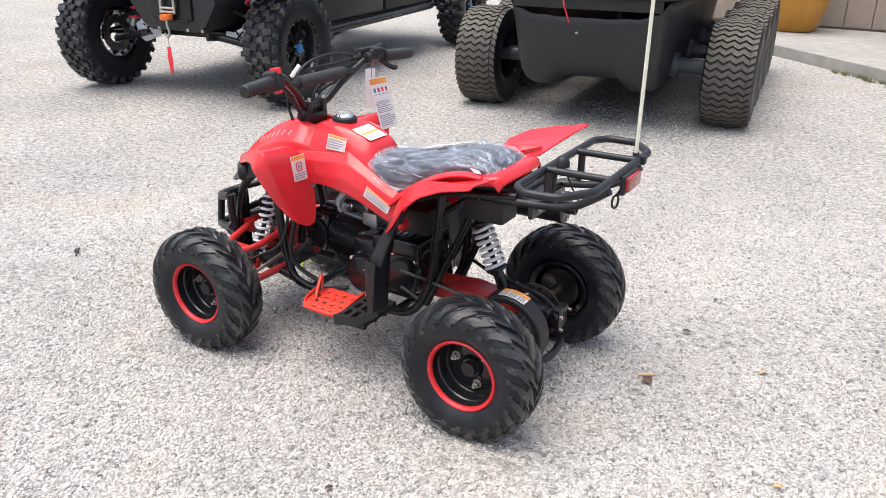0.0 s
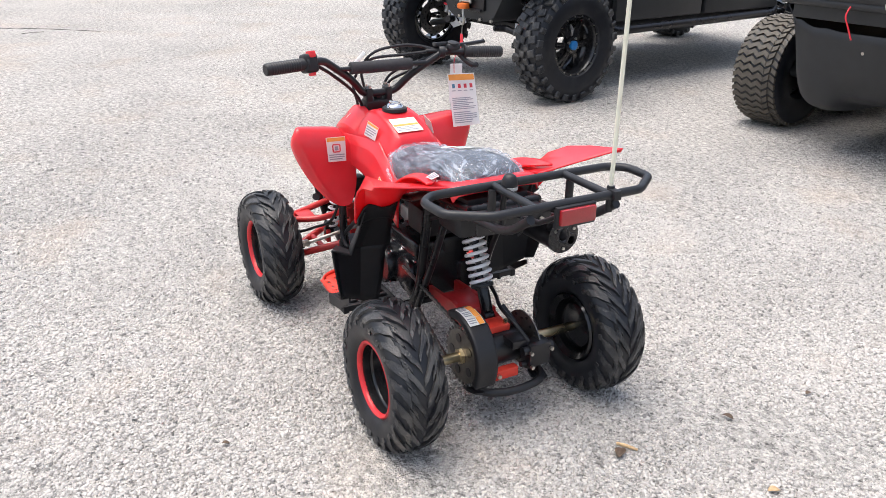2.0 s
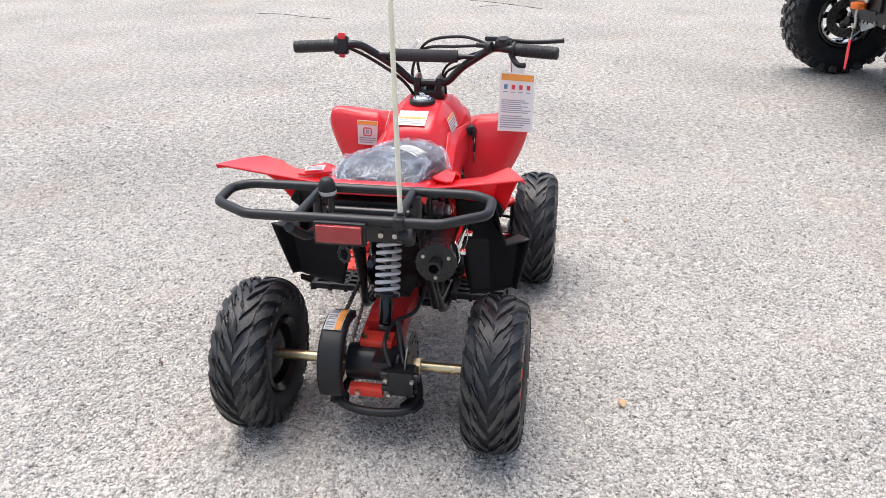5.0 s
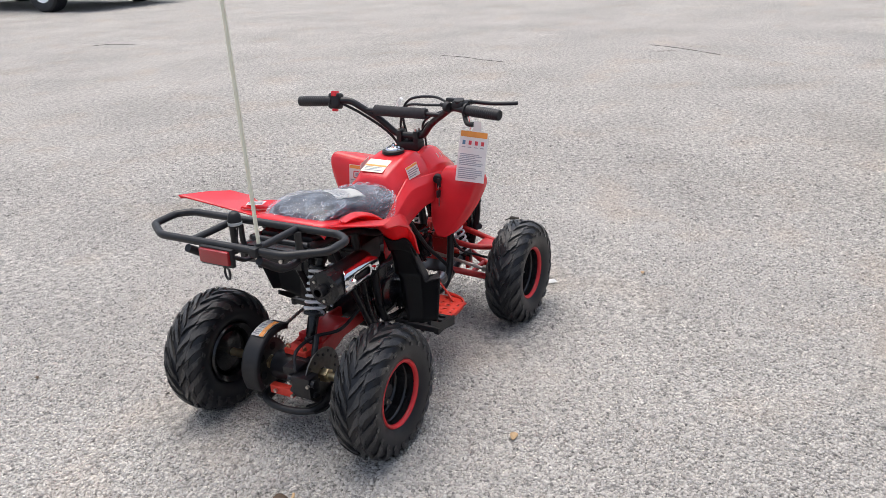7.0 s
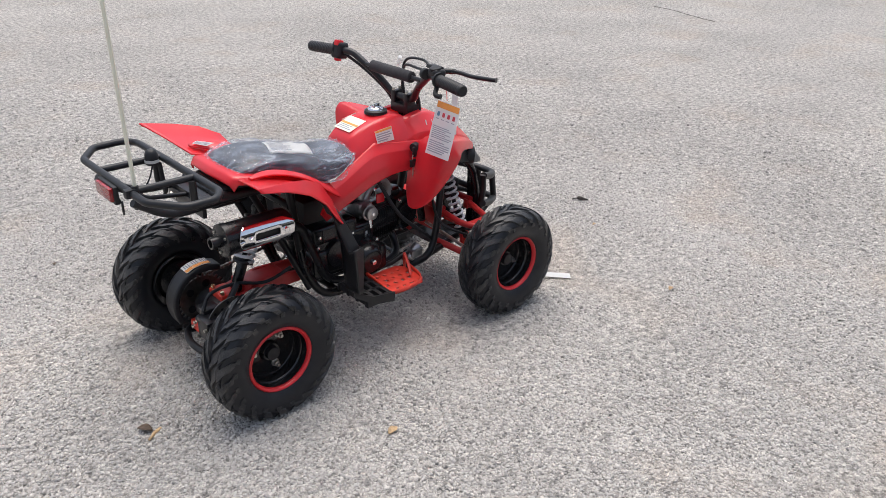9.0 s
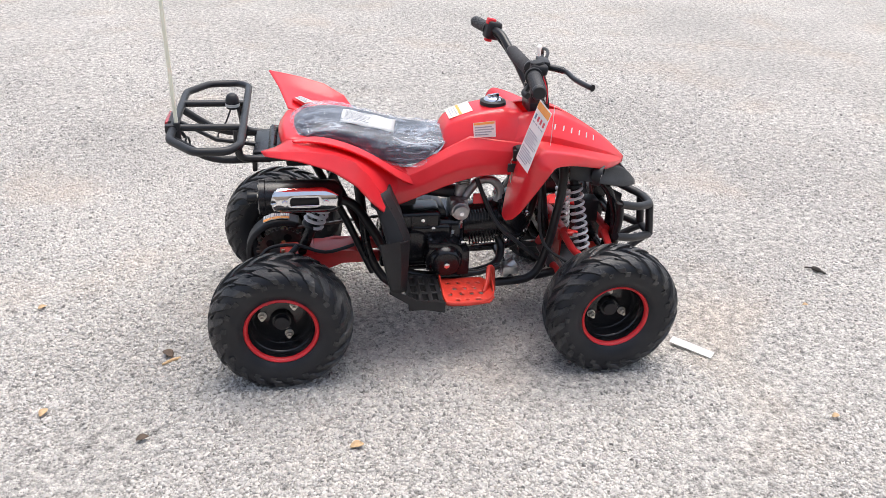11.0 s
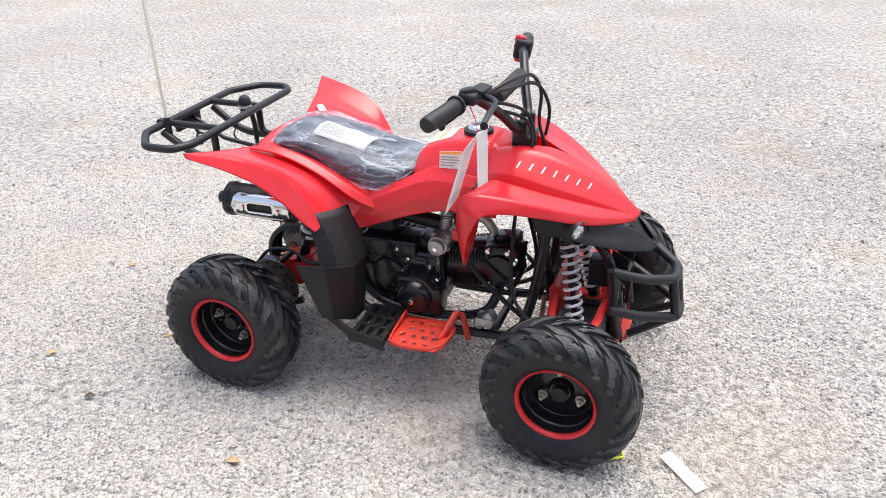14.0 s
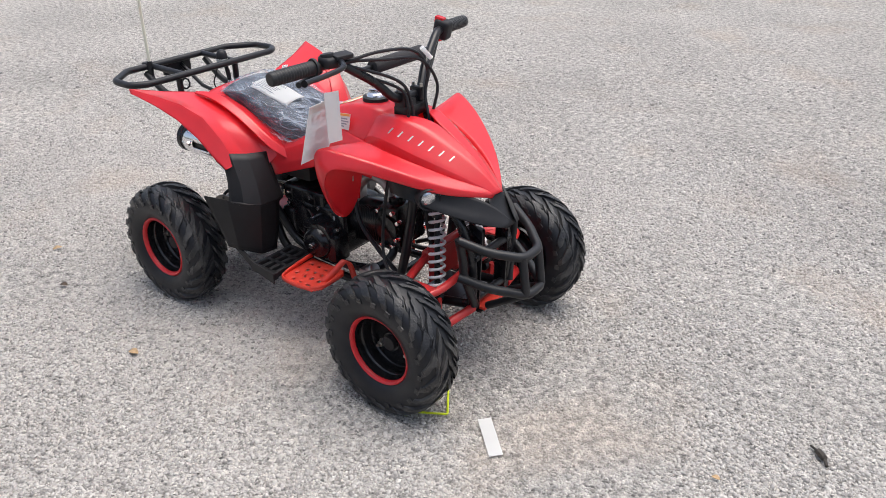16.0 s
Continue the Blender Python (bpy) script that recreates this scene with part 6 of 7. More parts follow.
def loose_stones(count, spread, seed, least=0.0022, more=0.0034, inner=0.0):
    """Angular limestone chips, half bedded in the ground, thinning out with distance."""
    rng = np.random.default_rng(seed)
    r = np.sqrt(inner ** 2 + (spread ** 2 - inner ** 2) * rng.random(count)) * (0.75 + 0.5 * rng.random(count) ** 2)
    a = rng.random(count) * 2 * np.pi
    centre = np.stack([r * np.cos(a) - 0.15, r * np.sin(a) - 0.1], 1)
    # patches of bare fines, where few chips lie
    x, y = centre.T
    bare = sum(np.sin(f * (x * np.cos(t) + y * np.sin(t)) + p) for f, t, p in ((2.1, 0.3, 0.4), (2.9, 1.9, 2.2), (3.7, 2.7, 5.1), (5.3, 1.1, 1.3), (8.9, 0.8, 3.3), (12.1, 2.2, 0.7)))
    kept = rng.random(count) > 0.86 * np.clip((bare - 1.0) / 1.0, 0, 1)
    centre, count = centre[kept], int(kept.sum())
    size = least + more * rng.random(count) ** 1.6
    corners = np.array([[x, y, z] for x in (-1, 1) for y in (-1, 1) for z in (-1, 1)], float)
    v = corners[None] * (0.55 + 0.55 * rng.random((count, 8, 1))) * (1 + 0.35 * (rng.random((count, 8, 3)) - 0.5))
    v *= size[:, None, None] * np.stack([0.9 + 0.6 * rng.random(count), 0.75 + 0.5 * rng.random(count), 0.45 + 0.35 * rng.random(count)], 1)[:, None]
    q = rng.normal(size=(count, 4)) * np.array([1.6, 0.35, 0.35, 1.6])
    q /= np.linalg.norm(q, axis=1, keepdims=True)
    w, x, y, z = q.T
    rot = np.stack([1 - 2 * (y * y + z * z), 2 * (x * y - z * w), 2 * (x * z + y * w), 2 * (x * y + z * w), 1 - 2 * (x * x + z * z), 2 * (y * z - x * w),
                    2 * (x * z - y * w), 2 * (y * z + x * w), 1 - 2 * (x * x + y * y)], 1).reshape(count, 3, 3)
    v = np.einsum("nij,nkj->nki", rot, v)
    v[:, :, :2] += centre[:, None]
    v[:, :, 2] += (size * 0.20)[:, None]
    faces = np.array([[0, 1, 3, 2], [4, 6, 7, 5], [0, 4, 5, 1], [2, 3, 7, 6], [1, 5, 7, 3]])
    f = (faces[None] + 8 * np.arange(count)[:, None, None]).reshape(-1)
    me = bpy.data.meshes.new("loose_gravel")
    me.vertices.add(count * 8)
    me.vertices.foreach_set("co", v.reshape(-1))
    me.loops.add(count * 20)
    me.loops.foreach_set("vertex_index", f)
    me.polygons.add(count * 5)
    me.polygons.foreach_set("loop_start", np.arange(0, count * 20, 4))
    me.update(calc_edges=True)
    me.materials.append(STONES)
    return tagged(new("loose_gravel", me), "loose angular pale grey gravel chips", "gravel", kind="stuff")


loose_stones(250000, 2.25, 4, 0.0019, 0.0028)
loose_stones(42000, 4.4, 9, 0.0026, 0.0040, 2.1)

# ---- litter on the ground ----
def leaf(x, y, size, turn, material, label):
    bm = bmesh.new()
    rows = []
    for i in range(7):
        t = i / 6
        w = size * 0.32 * math.sin(math.pi * min(1, t * 0.94 + 0.04)) ** 0.8
        curl = 0.10 * size * math.sin(math.pi * t) + 0.004
        rows.append([bm.verts.new((size * (t - 0.5), s * w, curl + 0.35 * abs(s) * w)) for s in (-1, -0.5, 0, 0.5, 1)])
    for a, b in zip(rows, rows[1:]):
        for j in range(4):
            bm.faces.new((a[j], a[j + 1], b[j + 1], b[j]))
    ob = finish("fallen_leaf", bm, material)
    ob.matrix_basis = pose(x, y, 0.004, 4, -3, turn)
    ob.modifiers.new("thickness", "SOLIDIFY").thickness = 0.0006
    return tagged(ob, label, "leaf", "fallen leaves on the gravel")


for x, y, size, turn, m in ((-0.779, -0.501, 0.030, 20, LEAFDRY), (-0.766, -0.160, 0.042, 130, LEAFDRY), (-1.03, -0.378, 0.030, 70, LEAFTAN), (-0.279, -0.586, 0.034, 10, LEAFTAN), (-0.80, -0.78, 0.022, 100, LEAFDRY),
                            (-1.16, 0.12, 0.026, 40, LEAFTAN), (0.95, -0.62, 0.024, 15, LEAFTAN), (-0.30, 0.66, 0.020, 60, LEAFDRY), (1.18, -0.10, 0.020, 0, LEAFTAN), (-0.62, 0.95, 0.02, 80, LEAFDRY)):
    leaf(x, y, size, turn, m, "small curled brown leaf lying on gravel" if m is LEAFDRY else "small pale tan leaf lying on gravel")
twig = tube(bmesh.new(), spline([(1.318, 0.132, 0.008), (1.337, 0.115, 0.014), (1.355, 0.103, 0.010), (1.366, 0.082, 0.008)]), [0.003] * 6 + [0.008] * 7 + [0.004] * 6, n=8)
tagged(finish("bark_chip", twig, BARK), "dark curled bark chip lying on gravel", "bark chip")
# thin tubes stand in for dark crack-like marks in the gravel
for pts in ([(5.74, 8.22, 0.012), (5.86, 8.02, 0.02), (5.93, 7.86, 0.012), (6.0, 7.69, 0.012)], [(5.96, 2.92, 0.012), (5.88, 2.62, 0.02), (5.80, 2.36, 0.012), (5.70, 2.05, 0.012)], [(6.73, 0.74, 0.012), (6.75, 0.64, 0.016), (6.79, 0.54, 0.012)], [(7.20, 0.92, 0.012), (6.95, 0.55, 0.02), (6.62, 0.06, 0.012)]):
    tagged(finish("ground_mark", tube(bmesh.new(), spline(pts), [0.0012 + 0.0022 * abs(math.sin(2.1 * k)) for k in range(6 * len(pts) - 5)], n=6), BARK), "thin dark crack-like mark on gravel", "twig", "fallen twigs on the gravel")
tagged(finish("dry_stick", tube(bmesh.new(), [(-0.775, -0.206, 0.006), (-0.752, -0.190, 0.008), (-0.731, -0.178, 0.006)], [0.003, 0.0045, 0.0035], n=8), LEAFTAN), "short tan dry stick lying on gravel", "stick")
slip = bmesh.new()
slab(slip, [(-0.062, -0.0165), (0.062, -0.0165), (0.062, 0.0165), (-0.062, 0.0165)], pose(0.705, -0.288, 0.010, 2, 3, -43), 0.0008)
tagged(finish("paper_slip", slip, PAPER, smooth=False), "blank white paper slip lying on gravel", "paper")
tape = tube(bmesh.new(), fillet([(0.470, -0.342, 0.008), (0.574, -0.281, 0.008), (0.520, -0.205, 0.012)], 0.006), 0.0028, n=8)
tagged(finish("lime_cord", tape, LIME), "lime yellow bent plastic cord beside the wheel", "cord")


# ---- concrete pad, wall, drum ----
bm = bmesh.new()
slab(bm, [(1.6, -7.76), (-0.14, -6.19), (-0.97, -5.44), (-3.2, -3.45), (-5.2, -4.2), (-5.2, -7.95), (1.6, -7.95)][::-1], pose(0, 0, 0.0), 0.10, 0.008)
tagged(finish("concrete_pad", bm, CONCRETE), "weathered grey concrete pad beside the gravel", "concrete pad", kind="structure")
wall = new("wall_south")
tagged(wall, "tan wall of upright boards behind the pad", "wall", kind="structure")
bm = box(bmesh.new(), (-2.0, -8.12, 1.5), (6.6, 0.10, 3.0))
part("wall_core", bm, TAN, wall, smooth=False)
board_mesh = None
for k in range(24):
    if board_mesh is None:
        ob = part("board", box(bmesh.new(), (0, 0, 1.46), (0.268, 0.03, 2.90), bevel=0.004), TAN, wall, smooth=False)
        board_mesh = ob.data
    else:
        ob = new("board", board_mesh)
        ob.parent = wall
    ob.location = (1.16 - 0.275 * k, -8.055 + 0.004 * (k % 3), 0.10)
pot = lathe(bmesh.new(), [(0.0, 0.0), (0.20, 0.0), (0.225, 0.02), (0.30, 0.26), (0.325, 0.45), (0.335, 0.62), (0.35, 0.64), (0.35, 0.68), (0.32, 0.68), (0.30, 0.60), (0.0, 0.58)], 40, "Z", (0.08, -7.55, 0.10))
tagged(finish("plastic_tub", pot, OCHRE), "round ochre plastic tub standing on the concrete pad", "tub")


def tuft(x, y, z, n, seed, size=0.06):
    rnd = random.Random(seed)
    bm = bmesh.new()
    for _ in range(n):
        a, d = rnd.random() * 6.28, size * rnd.random()
        p = V(x + d * math.cos(a), y + d * math.sin(a), z)
        lean = V(math.cos(a), math.sin(a), 0) * size * 0.6 * rnd.random()
        h = size * (0.4 + 0.6 * rnd.random())
        w = V(-math.sin(a), math.cos(a), 0) * 0.003
        q = [bm.verts.new(p - w), bm.verts.new(p + w), bm.verts.new(p + lean * 0.5 + w * 0.7 + V(0, 0, h * 0.7)), bm.verts.new(p + lean + V(0, 0, h))]
        bm.faces.new(q)
    return bm


bm = bmesh.new()
for k in range(16):
    t = k / 15
    rnd = random.Random(k)
    part_bm = tuft(-0.62 - 0.75 * t + 0.05 * rnd.random(), -5.73 + 0.70 * t + 0.04 * rnd.random(), 0.0, 36, k, 0.040)
    me = bpy.data.meshes.new("tmp")
    part_bm.to_mesh(me)
    part_bm.free()
    bm.from_mesh(me)
    bpy.data.meshes.remove(me)
tagged(finish("dry_grass", bm, MOSS, smooth=False), "dry short grass along the pad edge", "grass", kind="stuff")


# ---- vehicles parked behind ----
def shared(name, ob_or_mesh, parent, m, label=""):
    ob = new(name, ob_or_mesh)
    ob.parent = parent
    ob.matrix_basis = m
    if label:
        tagged(ob, label=label)
    return ob


def mesh_of(name, bm, material, smooth=True, sharp=35):
    ob = finish(name, bm, material, smooth, sharp)
    me = ob.data
    bpy.data.objects.remove(ob)
    return me


UTV = thing("side_by_side", "black side-by-side off-road buggy with knobbly tyres parked on gravel", "buggy", at=pose(3.16, -2.20, 0, 0, 0, 97.4))
R_U, W_U = 0.378, 0.125
bm = lathe(bmesh.new(), [(0.185, -W_U * 0.7), (0.20, -W_U * 0.9), (0.27, -W_U), (0.325, -W_U * 0.95), (0.350, -W_U * 0.78), (0.356, 0), (0.350, W_U * 0.78), (0.325, W_U * 0.95), (0.27, W_U), (0.20, W_U * 0.9), (0.185, W_U * 0.7)], 64)
utv_tyre = mesh_of("tyre", bm, TYRE)
bm = bmesh.new()
for k in range(26):
    a = 2 * math.pi * k / 26
    m = Matrix.Rotation(a, 4, "Y")
    for y, w, d, off in ((-0.072, 0.060, 0.048, 0.0), (-0.018, 0.044, 0.042, 0.12), (0.022, 0.044, 0.042, 0.0), (0.072, 0.060, 0.048, 0.12)):
        box(bm, (0.358, y, 0), (0.022, w, d), Matrix.Rotation(a + off, 4, "Y") @ Matrix.Rotation(radians(14 if y > 0 else -14), 4, "X"), 0.005, 1)
    for s in SIDES:
        box(bm, (0.334, s * 0.116, 0), (0.044, 0.026, 0.048 if k % 2 else 0.036), Matrix.Rotation(a + (0.12 if s > 0 else 0), 4, "Y") @ Matrix.Translation((0, 0, 0)), 0.006, 1)
utv_knobs = mesh_of("tread", bm, TREAD)
bm = lathe(bmesh.new(), [(0.190, -0.10), (0.180, -0.09), (0.172, 0.04), (0.182, 0.085), (0.196, 0.092), (0.196, 0.10), (0.178, 0.104), (0.164, 0.085), (0.160, -0.08), (0.176, -0.105)], 48, closed=True)
utv_rim = mesh_of("rim", bm, RIMBLACK)
utv_spoke = mesh_of("spoke", box(bmesh.new(), (0.108, 0.062, 0), (0.125, 0.016, 0.022), Matrix.Rotation(radians(-10), 4, "Z"), 0.004), RIMBLACK)
utv_hub = mesh_of("hub", rod(bmesh.new(), (0, 0.02, 0), (0, 0.07, 0), 0.055, n=28, bevel=0.005), RIMBLACK)
utv_cap = mesh_of("hub_cap", rod(bmesh.new(), (0, 0.06, 0), (0, 0.088, 0), 0.030, n=24, bevel=0.004), BLUE)
bm = bmesh.new()
for k in range(18):
    a = 2 * math.pi * k / 18
    rod(bm, (0.187 * math.cos(a), 0.098, 0.187 * math.sin(a)), (0.187 * math.cos(a), 0.108, 0.187 * math.sin(a)), 0.005, n=6)
for k in range(4):
    a = 2 * math.pi * k / 4 + 0.4
    rod(bm, (0.045 * math.cos(a), 0.06, 0.045 * math.sin(a)), (0.045 * math.cos(a), 0.082, 0.045 * math.sin(a)), 0.008, n=6)
utv_bolts = mesh_of("rim_bolts", bm, STEEL)
bm = lathe(bmesh.new(), [(0.07, -0.003), (0.128, -0.003), (0.128, 0.003), (0.07, 0.003)], 48, "Y", closed=True)
utv_disc = mesh_of("brake_disc", bm, BRAKE)
bm = bmesh.new()
for k in range(24):
    a, r = 2 * math.pi * k / 24, 0.095 + 0.016 * (k % 2)
    rod(bm, (r * math.cos(a), -0.006, r * math.sin(a)), (r * math.cos(a), 0.006, r * math.sin(a)), 0.0055, n=8)
utv_holes = mesh_of("disc_holes", bm, BLACK)
bm = lathe(bmesh.new(), [(0.150, -0.06), (0.158, -0.06), (0.168, -0.098), (0.158, -0.10)], 48, closed=True)
utv_ring = mesh_of("bare_rim_edge", bm, CHROME)
for x, yy in ((0.0, 0.785), (-3.02, 0.77)):
    for s in SIDES:
        w = shared("front_wheel" if x == 0 else "rear_wheel", utv_rim, UTV, Matrix.Translation((x, s * yy, R_U - 0.008)) @ (Matrix() if s > 0 else Matrix.Rotation(math.pi, 4, "Z")), "black spoked alloy wheel with a blue cap")
        shared("tyre", utv_tyre, w, Matrix())
        shared("hub", utv_hub, w, Matrix())
        for k in range(6):
            for o in (-0.11, 0.11):
                shared("spoke", utv_spoke, w, Matrix.Rotation(2 * math.pi * k / 6 + o, 4, "Y"))
        shared("tread", utv_knobs, w, Matrix(), "knobbly mud tread")
        shared("hub_cap", utv_cap, w, Matrix(), "bright blue hub cap")
        shared("rim_bolts", utv_bolts, w, Matrix())
        shared("brake_disc", utv_disc, w, pose(0, -0.085, 0))
        shared("disc_holes", utv_holes, w, pose(0, -0.085, 0))
        shared("bare_rim_edge", utv_ring, w, Matrix(), "polished inner rim edge")
        # arms to the chassis
        lo = tube(bmesh.new(), fillet([(x + 0.02, s * (yy - 0.10), 0.335), (x - 0.10, s * 0.30, 0.42), (x - 0.25, s * 0.27, 0.425)], 0.03), 0.022)
        tube(lo, fillet([(x + 0.02, s * (yy - 0.10), 0.335), (x + 0.10, s * 0.30, 0.415), (x + 0.18, s * 0.27, 0.42)], 0.03), 0.024)
        part("lower_arm", lo, BLACK, UTV)
        part("upper_arm", tube(bmesh.new(), [(x, s * (yy - 0.12), 0.47), (x - 0.02, s * 0.30, 0.60)], 0.018), BLACK, UTV)
        if x == 0:
            bm = bmesh.new()
            slab(bm, [(-0.10, -0.055), (0.06, -0.075), (0.105, -0.03), (0.105, 0.06), (0.04, 0.085), (-0.04, 0.02), (-0.10, 0.01)], Matrix.Translation((0.0, s * 0.385, 0.412)) @ Matrix(((0, 0, 1, 0), (s, 0, 0, 0), (0, 1, 0, 0), (0, 0, 0, 1))) @ Matrix.Rotation(radians(-12), 4, "Z"), 0.006, 0.001)
            gus = part("gusset_plate", bm, WHITEPLATE, UTV, "pale plate with a black cross mark")
            bm = bmesh.new()
            for ang in (40, 125):
                slab(bm, [(-0.05, -0.010), (0.05, -0.003), (0.05, 0.010), (-0.05, 0.003)], Matrix.Translation((0.007, s * 0.395, 0.417)) @ Matrix(((0, 0, 1, 0), (s, 0, 0, 0), (0, 1, 0, 0), (0, 0, 0, 1))) @ Matrix.Rotation(radians(ang), 4, "Z"), 0.0015)
            part("cross_mark", bm, BLACK, gus)
        sh = coil(bmesh.new(), (x - 0.03, s * (yy - 0.25), 0.46), (x - 0.10, s * 0.38, 0.95), 0.045, 0.009, 8)
        part("spring", sh, STRAP if x == 0 else BLACK, UTV, "red coil spring" if x == 0 else "")
        part("damper", rod(bmesh.new(), (x - 0.02, s * (yy - 0.23), 0.43), (x - 0.10, s * 0.38, 0.95), 0.026), ALLOY, UTV)
# chassis: front bulkhead, belly, rockers, body
bm = bmesh.new()
slab(bm, [(-0.26, 0.485), (-0.19, 0.445), (0.0, 0.45), (0.19, 0.445), (0.26, 0.485), (0.36, 0.64), (0.30, 0.80), (-0.30, 0.80), (-0.36, 0.62)], Matrix(((0, 0, 1, -0.28), (1, 0, 0, 0), (0, 1, 0, 0), (0, 0, 0, 1))), 0.46, 0.012)
part("front_bulkhead", bm, DARKBODY, UTV)
bm = box(bmesh.new(), (0.185, 0, 0.60), (0.03, 0.34, 0.16), bevel=0.01)
box(bm, (0.205, 0, 0.52), (0.012, 0.30, 0.018), bevel=0.004)
part("winch_plate", bm, BLACK, UTV)
for y in (-0.24, -0.12, 0.12, 0.24):
    part("bulkhead_bolt", rod(bmesh.new(), (0.18, y, 0.46), (0.192, y, 0.46), 0.012, n=12), STEEL, UTV)
fair = bmesh.new()
for y in (-0.055, 0.055):
    rod(fair, (0.225, y, 0.565), (0.225, y, 0.68), 0.012)
for z in (0.575, 0.60, 0.66):
    rod(fair, (0.228, -0.05, z), (0.228, 0.05, z), 0.009)
part("winch_fairlead", fair, STEEL, UTV)
part("hook_stop", rod(bmesh.new(), (0.245, 0, 0.525), (0.245, 0, 0.562), 0.043, n=24, bevel=0.010), HOOKORANGE, UTV, "orange rubber winch hook stop")
part("winch_hook", tube(bmesh.new(), spline([(0.247, 0.0, 0.53), (0.25, 0.004, 0.49), (0.25, 0.016, 0.455), (0.25, 0.012, 0.425), (0.25, -0.012, 0.42), (0.25, -0.018, 0.44)]), 0.009, n=8), STEEL, UTV)
part("hook_cord", tube(bmesh.new(), [(0.25, 0.0, 0.42), (0.255, 0.004, 0.35)], 0.003, n=6), STEEL, UTV)
bm = bmesh.new()
slab(bm, [(-0.014, 0.0), (0.014, 0.0), (0.022, -0.10), (0.012, -0.175), (-0.008, -0.175), (-0.018, -0.09)], Matrix.Translation((0.255, 0.003, 0.352)) @ Matrix(((0, 0, 1, 0), (1, 0, 0, 0), (0, 1, 0, 0), (0, 0, 0, 1))), 0.003)
part("pull_strap", bm, STRAP, UTV, "red webbing pull strap")
part("belly_pan", box(bmesh.new(), (-1.5, 0, 0.385), (2.7, 1.05, 0.05), bevel=0.01), BLACK, UTV)
for s in SIDES:
    part("rocker_tube", tube(bmesh.new(), fillet([(-0.45, s * 0.62, 0.50), (-0.55, s * 0.70, 0.40), (-2.45, s * 0.70, 0.42), (-2.55, s * 0.60, 0.55)], 0.05), 0.032), BLACK, UTV)
    bm = box(bmesh.new(), (-1.02, s * 0.68, 0.76), (0.94, 0.05, 0.60), bevel=0.02)
    part("door", bm, DARKBODY, UTV, "black moulded door")
    bm = box(bmesh.new(), (-2.0, s * 0.68, 0.76), (0.94, 0.05, 0.60), bevel=0.02)
    part("door", bm, DARKBODY, UTV, "black moulded door")
    flare = []
    for i in range(7):
        a = radians(28 + 124 * i / 6)
        flare.append([(0.56 * math.cos(a), y * s, 0.60 + 0.46 * math.sin(a)) for y in (0.45, 0.70, 0.90)])
    panel("wheel_arch", flare, DARKBODY, UTV, thick=0.006, side=1)
    bm = rod(bmesh.new(), (-0.50, s * 0.60, 0.60), (-0.50, s * 0.64, 1.05), 0.03)
    part("cage_tube", bm, BLACK, UTV)
part("hood", box(bmesh.new(), (-0.10, 0, 0.98), (0.85, 0.92, 0.20), bevel=0.06, seg=3), DARKBODY, UTV)
part("cabin_tub", box(bmesh.new(), (-1.5, 0, 0.66), (2.1, 1.28, 0.50), bevel=0.04), DARKBODY, UTV)
part("rear_bed", box(bmesh.new(), (-2.95, 0, 0.92), (0.80, 1.20, 0.32), bevel=0.04), DARKBODY, UTV)

ARGO = thing("amphibious_vehicle", "black amphibious eight-wheeler with turf tyres parked on gravel", "vehicle", at=pose(0.55, -3.24, 0, 0, 0, 97.4))
R_A, W_A = 0.322, 0.150
bm = lathe(bmesh.new(), [(0.13, -W_A * 0.55), (0.15, -W_A * 0.85), (0.22, -W_A), (0.272, -W_A * 0.97), (0.298, -W_A * 0.85), (0.308, -W_A * 0.5), (0.311, 0), (0.308, W_A * 0.5), (0.298, W_A * 0.85), (0.272, W_A * 0.97), (0.22, W_A), (0.15, W_A * 0.85), (0.13, W_A * 0.55)], 64)
argo_tyre = mesh_of("tyre", bm, TYRE)
bm = bmesh.new()
rows_n, cols_n = 46, 8
for k in range(rows_n):
    for j in range(cols_n):
        s0 = (j - (cols_n - 1) / 2) / (cols_n / 2)
        y = s0 * W_A * 0.90
        hw = W_A * 0.90 / cols_n * 1.02
        r = 0.311 - 0.012 * max(0, abs(s0) - 0.3) ** 2 / 0.3 - 0.010 * max(0, abs(s0) - 0.7)
        a = 2 * math.pi * k / rows_n
        ht, d, zig = 0.010, 0.0440, 0.034
        top, low = [], []
        for yy, sh in ((-hw, -zig), (0.0, zig * 0.15), (hw, zig)):
            for e in (-d, d):
                q = a + sh * (1 if j % 2 else -1) + e
                top.append(bm.verts.new(((r + ht) * math.cos(q), y + yy, (r + ht) * math.sin(q))))
                low.append(bm.verts.new(((r - 0.006) * math.cos(q), y + yy * 1.02, (r - 0.006) * math.sin(q))))
        for b in (0, 2):
            bm.faces.new((top[b], top[b + 1], top[b + 3], top[b + 2]))
            bm.faces.new((top[b], top[b + 2], low[b + 2], low[b]))
            bm.faces.new((top[b + 1], low[b + 1], low[b + 3], top[b + 3]))
        bm.faces.new((top[0], low[0], low[1], top[1]))
        bm.faces.new((top[4], top[5], low[5], low[4]))
argo_tread = mesh_of("tread", bm, TURF, smooth=False)
bm = lathe(bmesh.new(), [(0.0, 0.02), (0.06, 0.03), (0.07, -0.02), (0.12, -0.03), (0.135, 0.07), (0.145, 0.085), (0.145, 0.06), (0.14, -0.08), (0.0, -0.06)], 32)
argo_rim = mesh_of("rim", bm, BLACK)
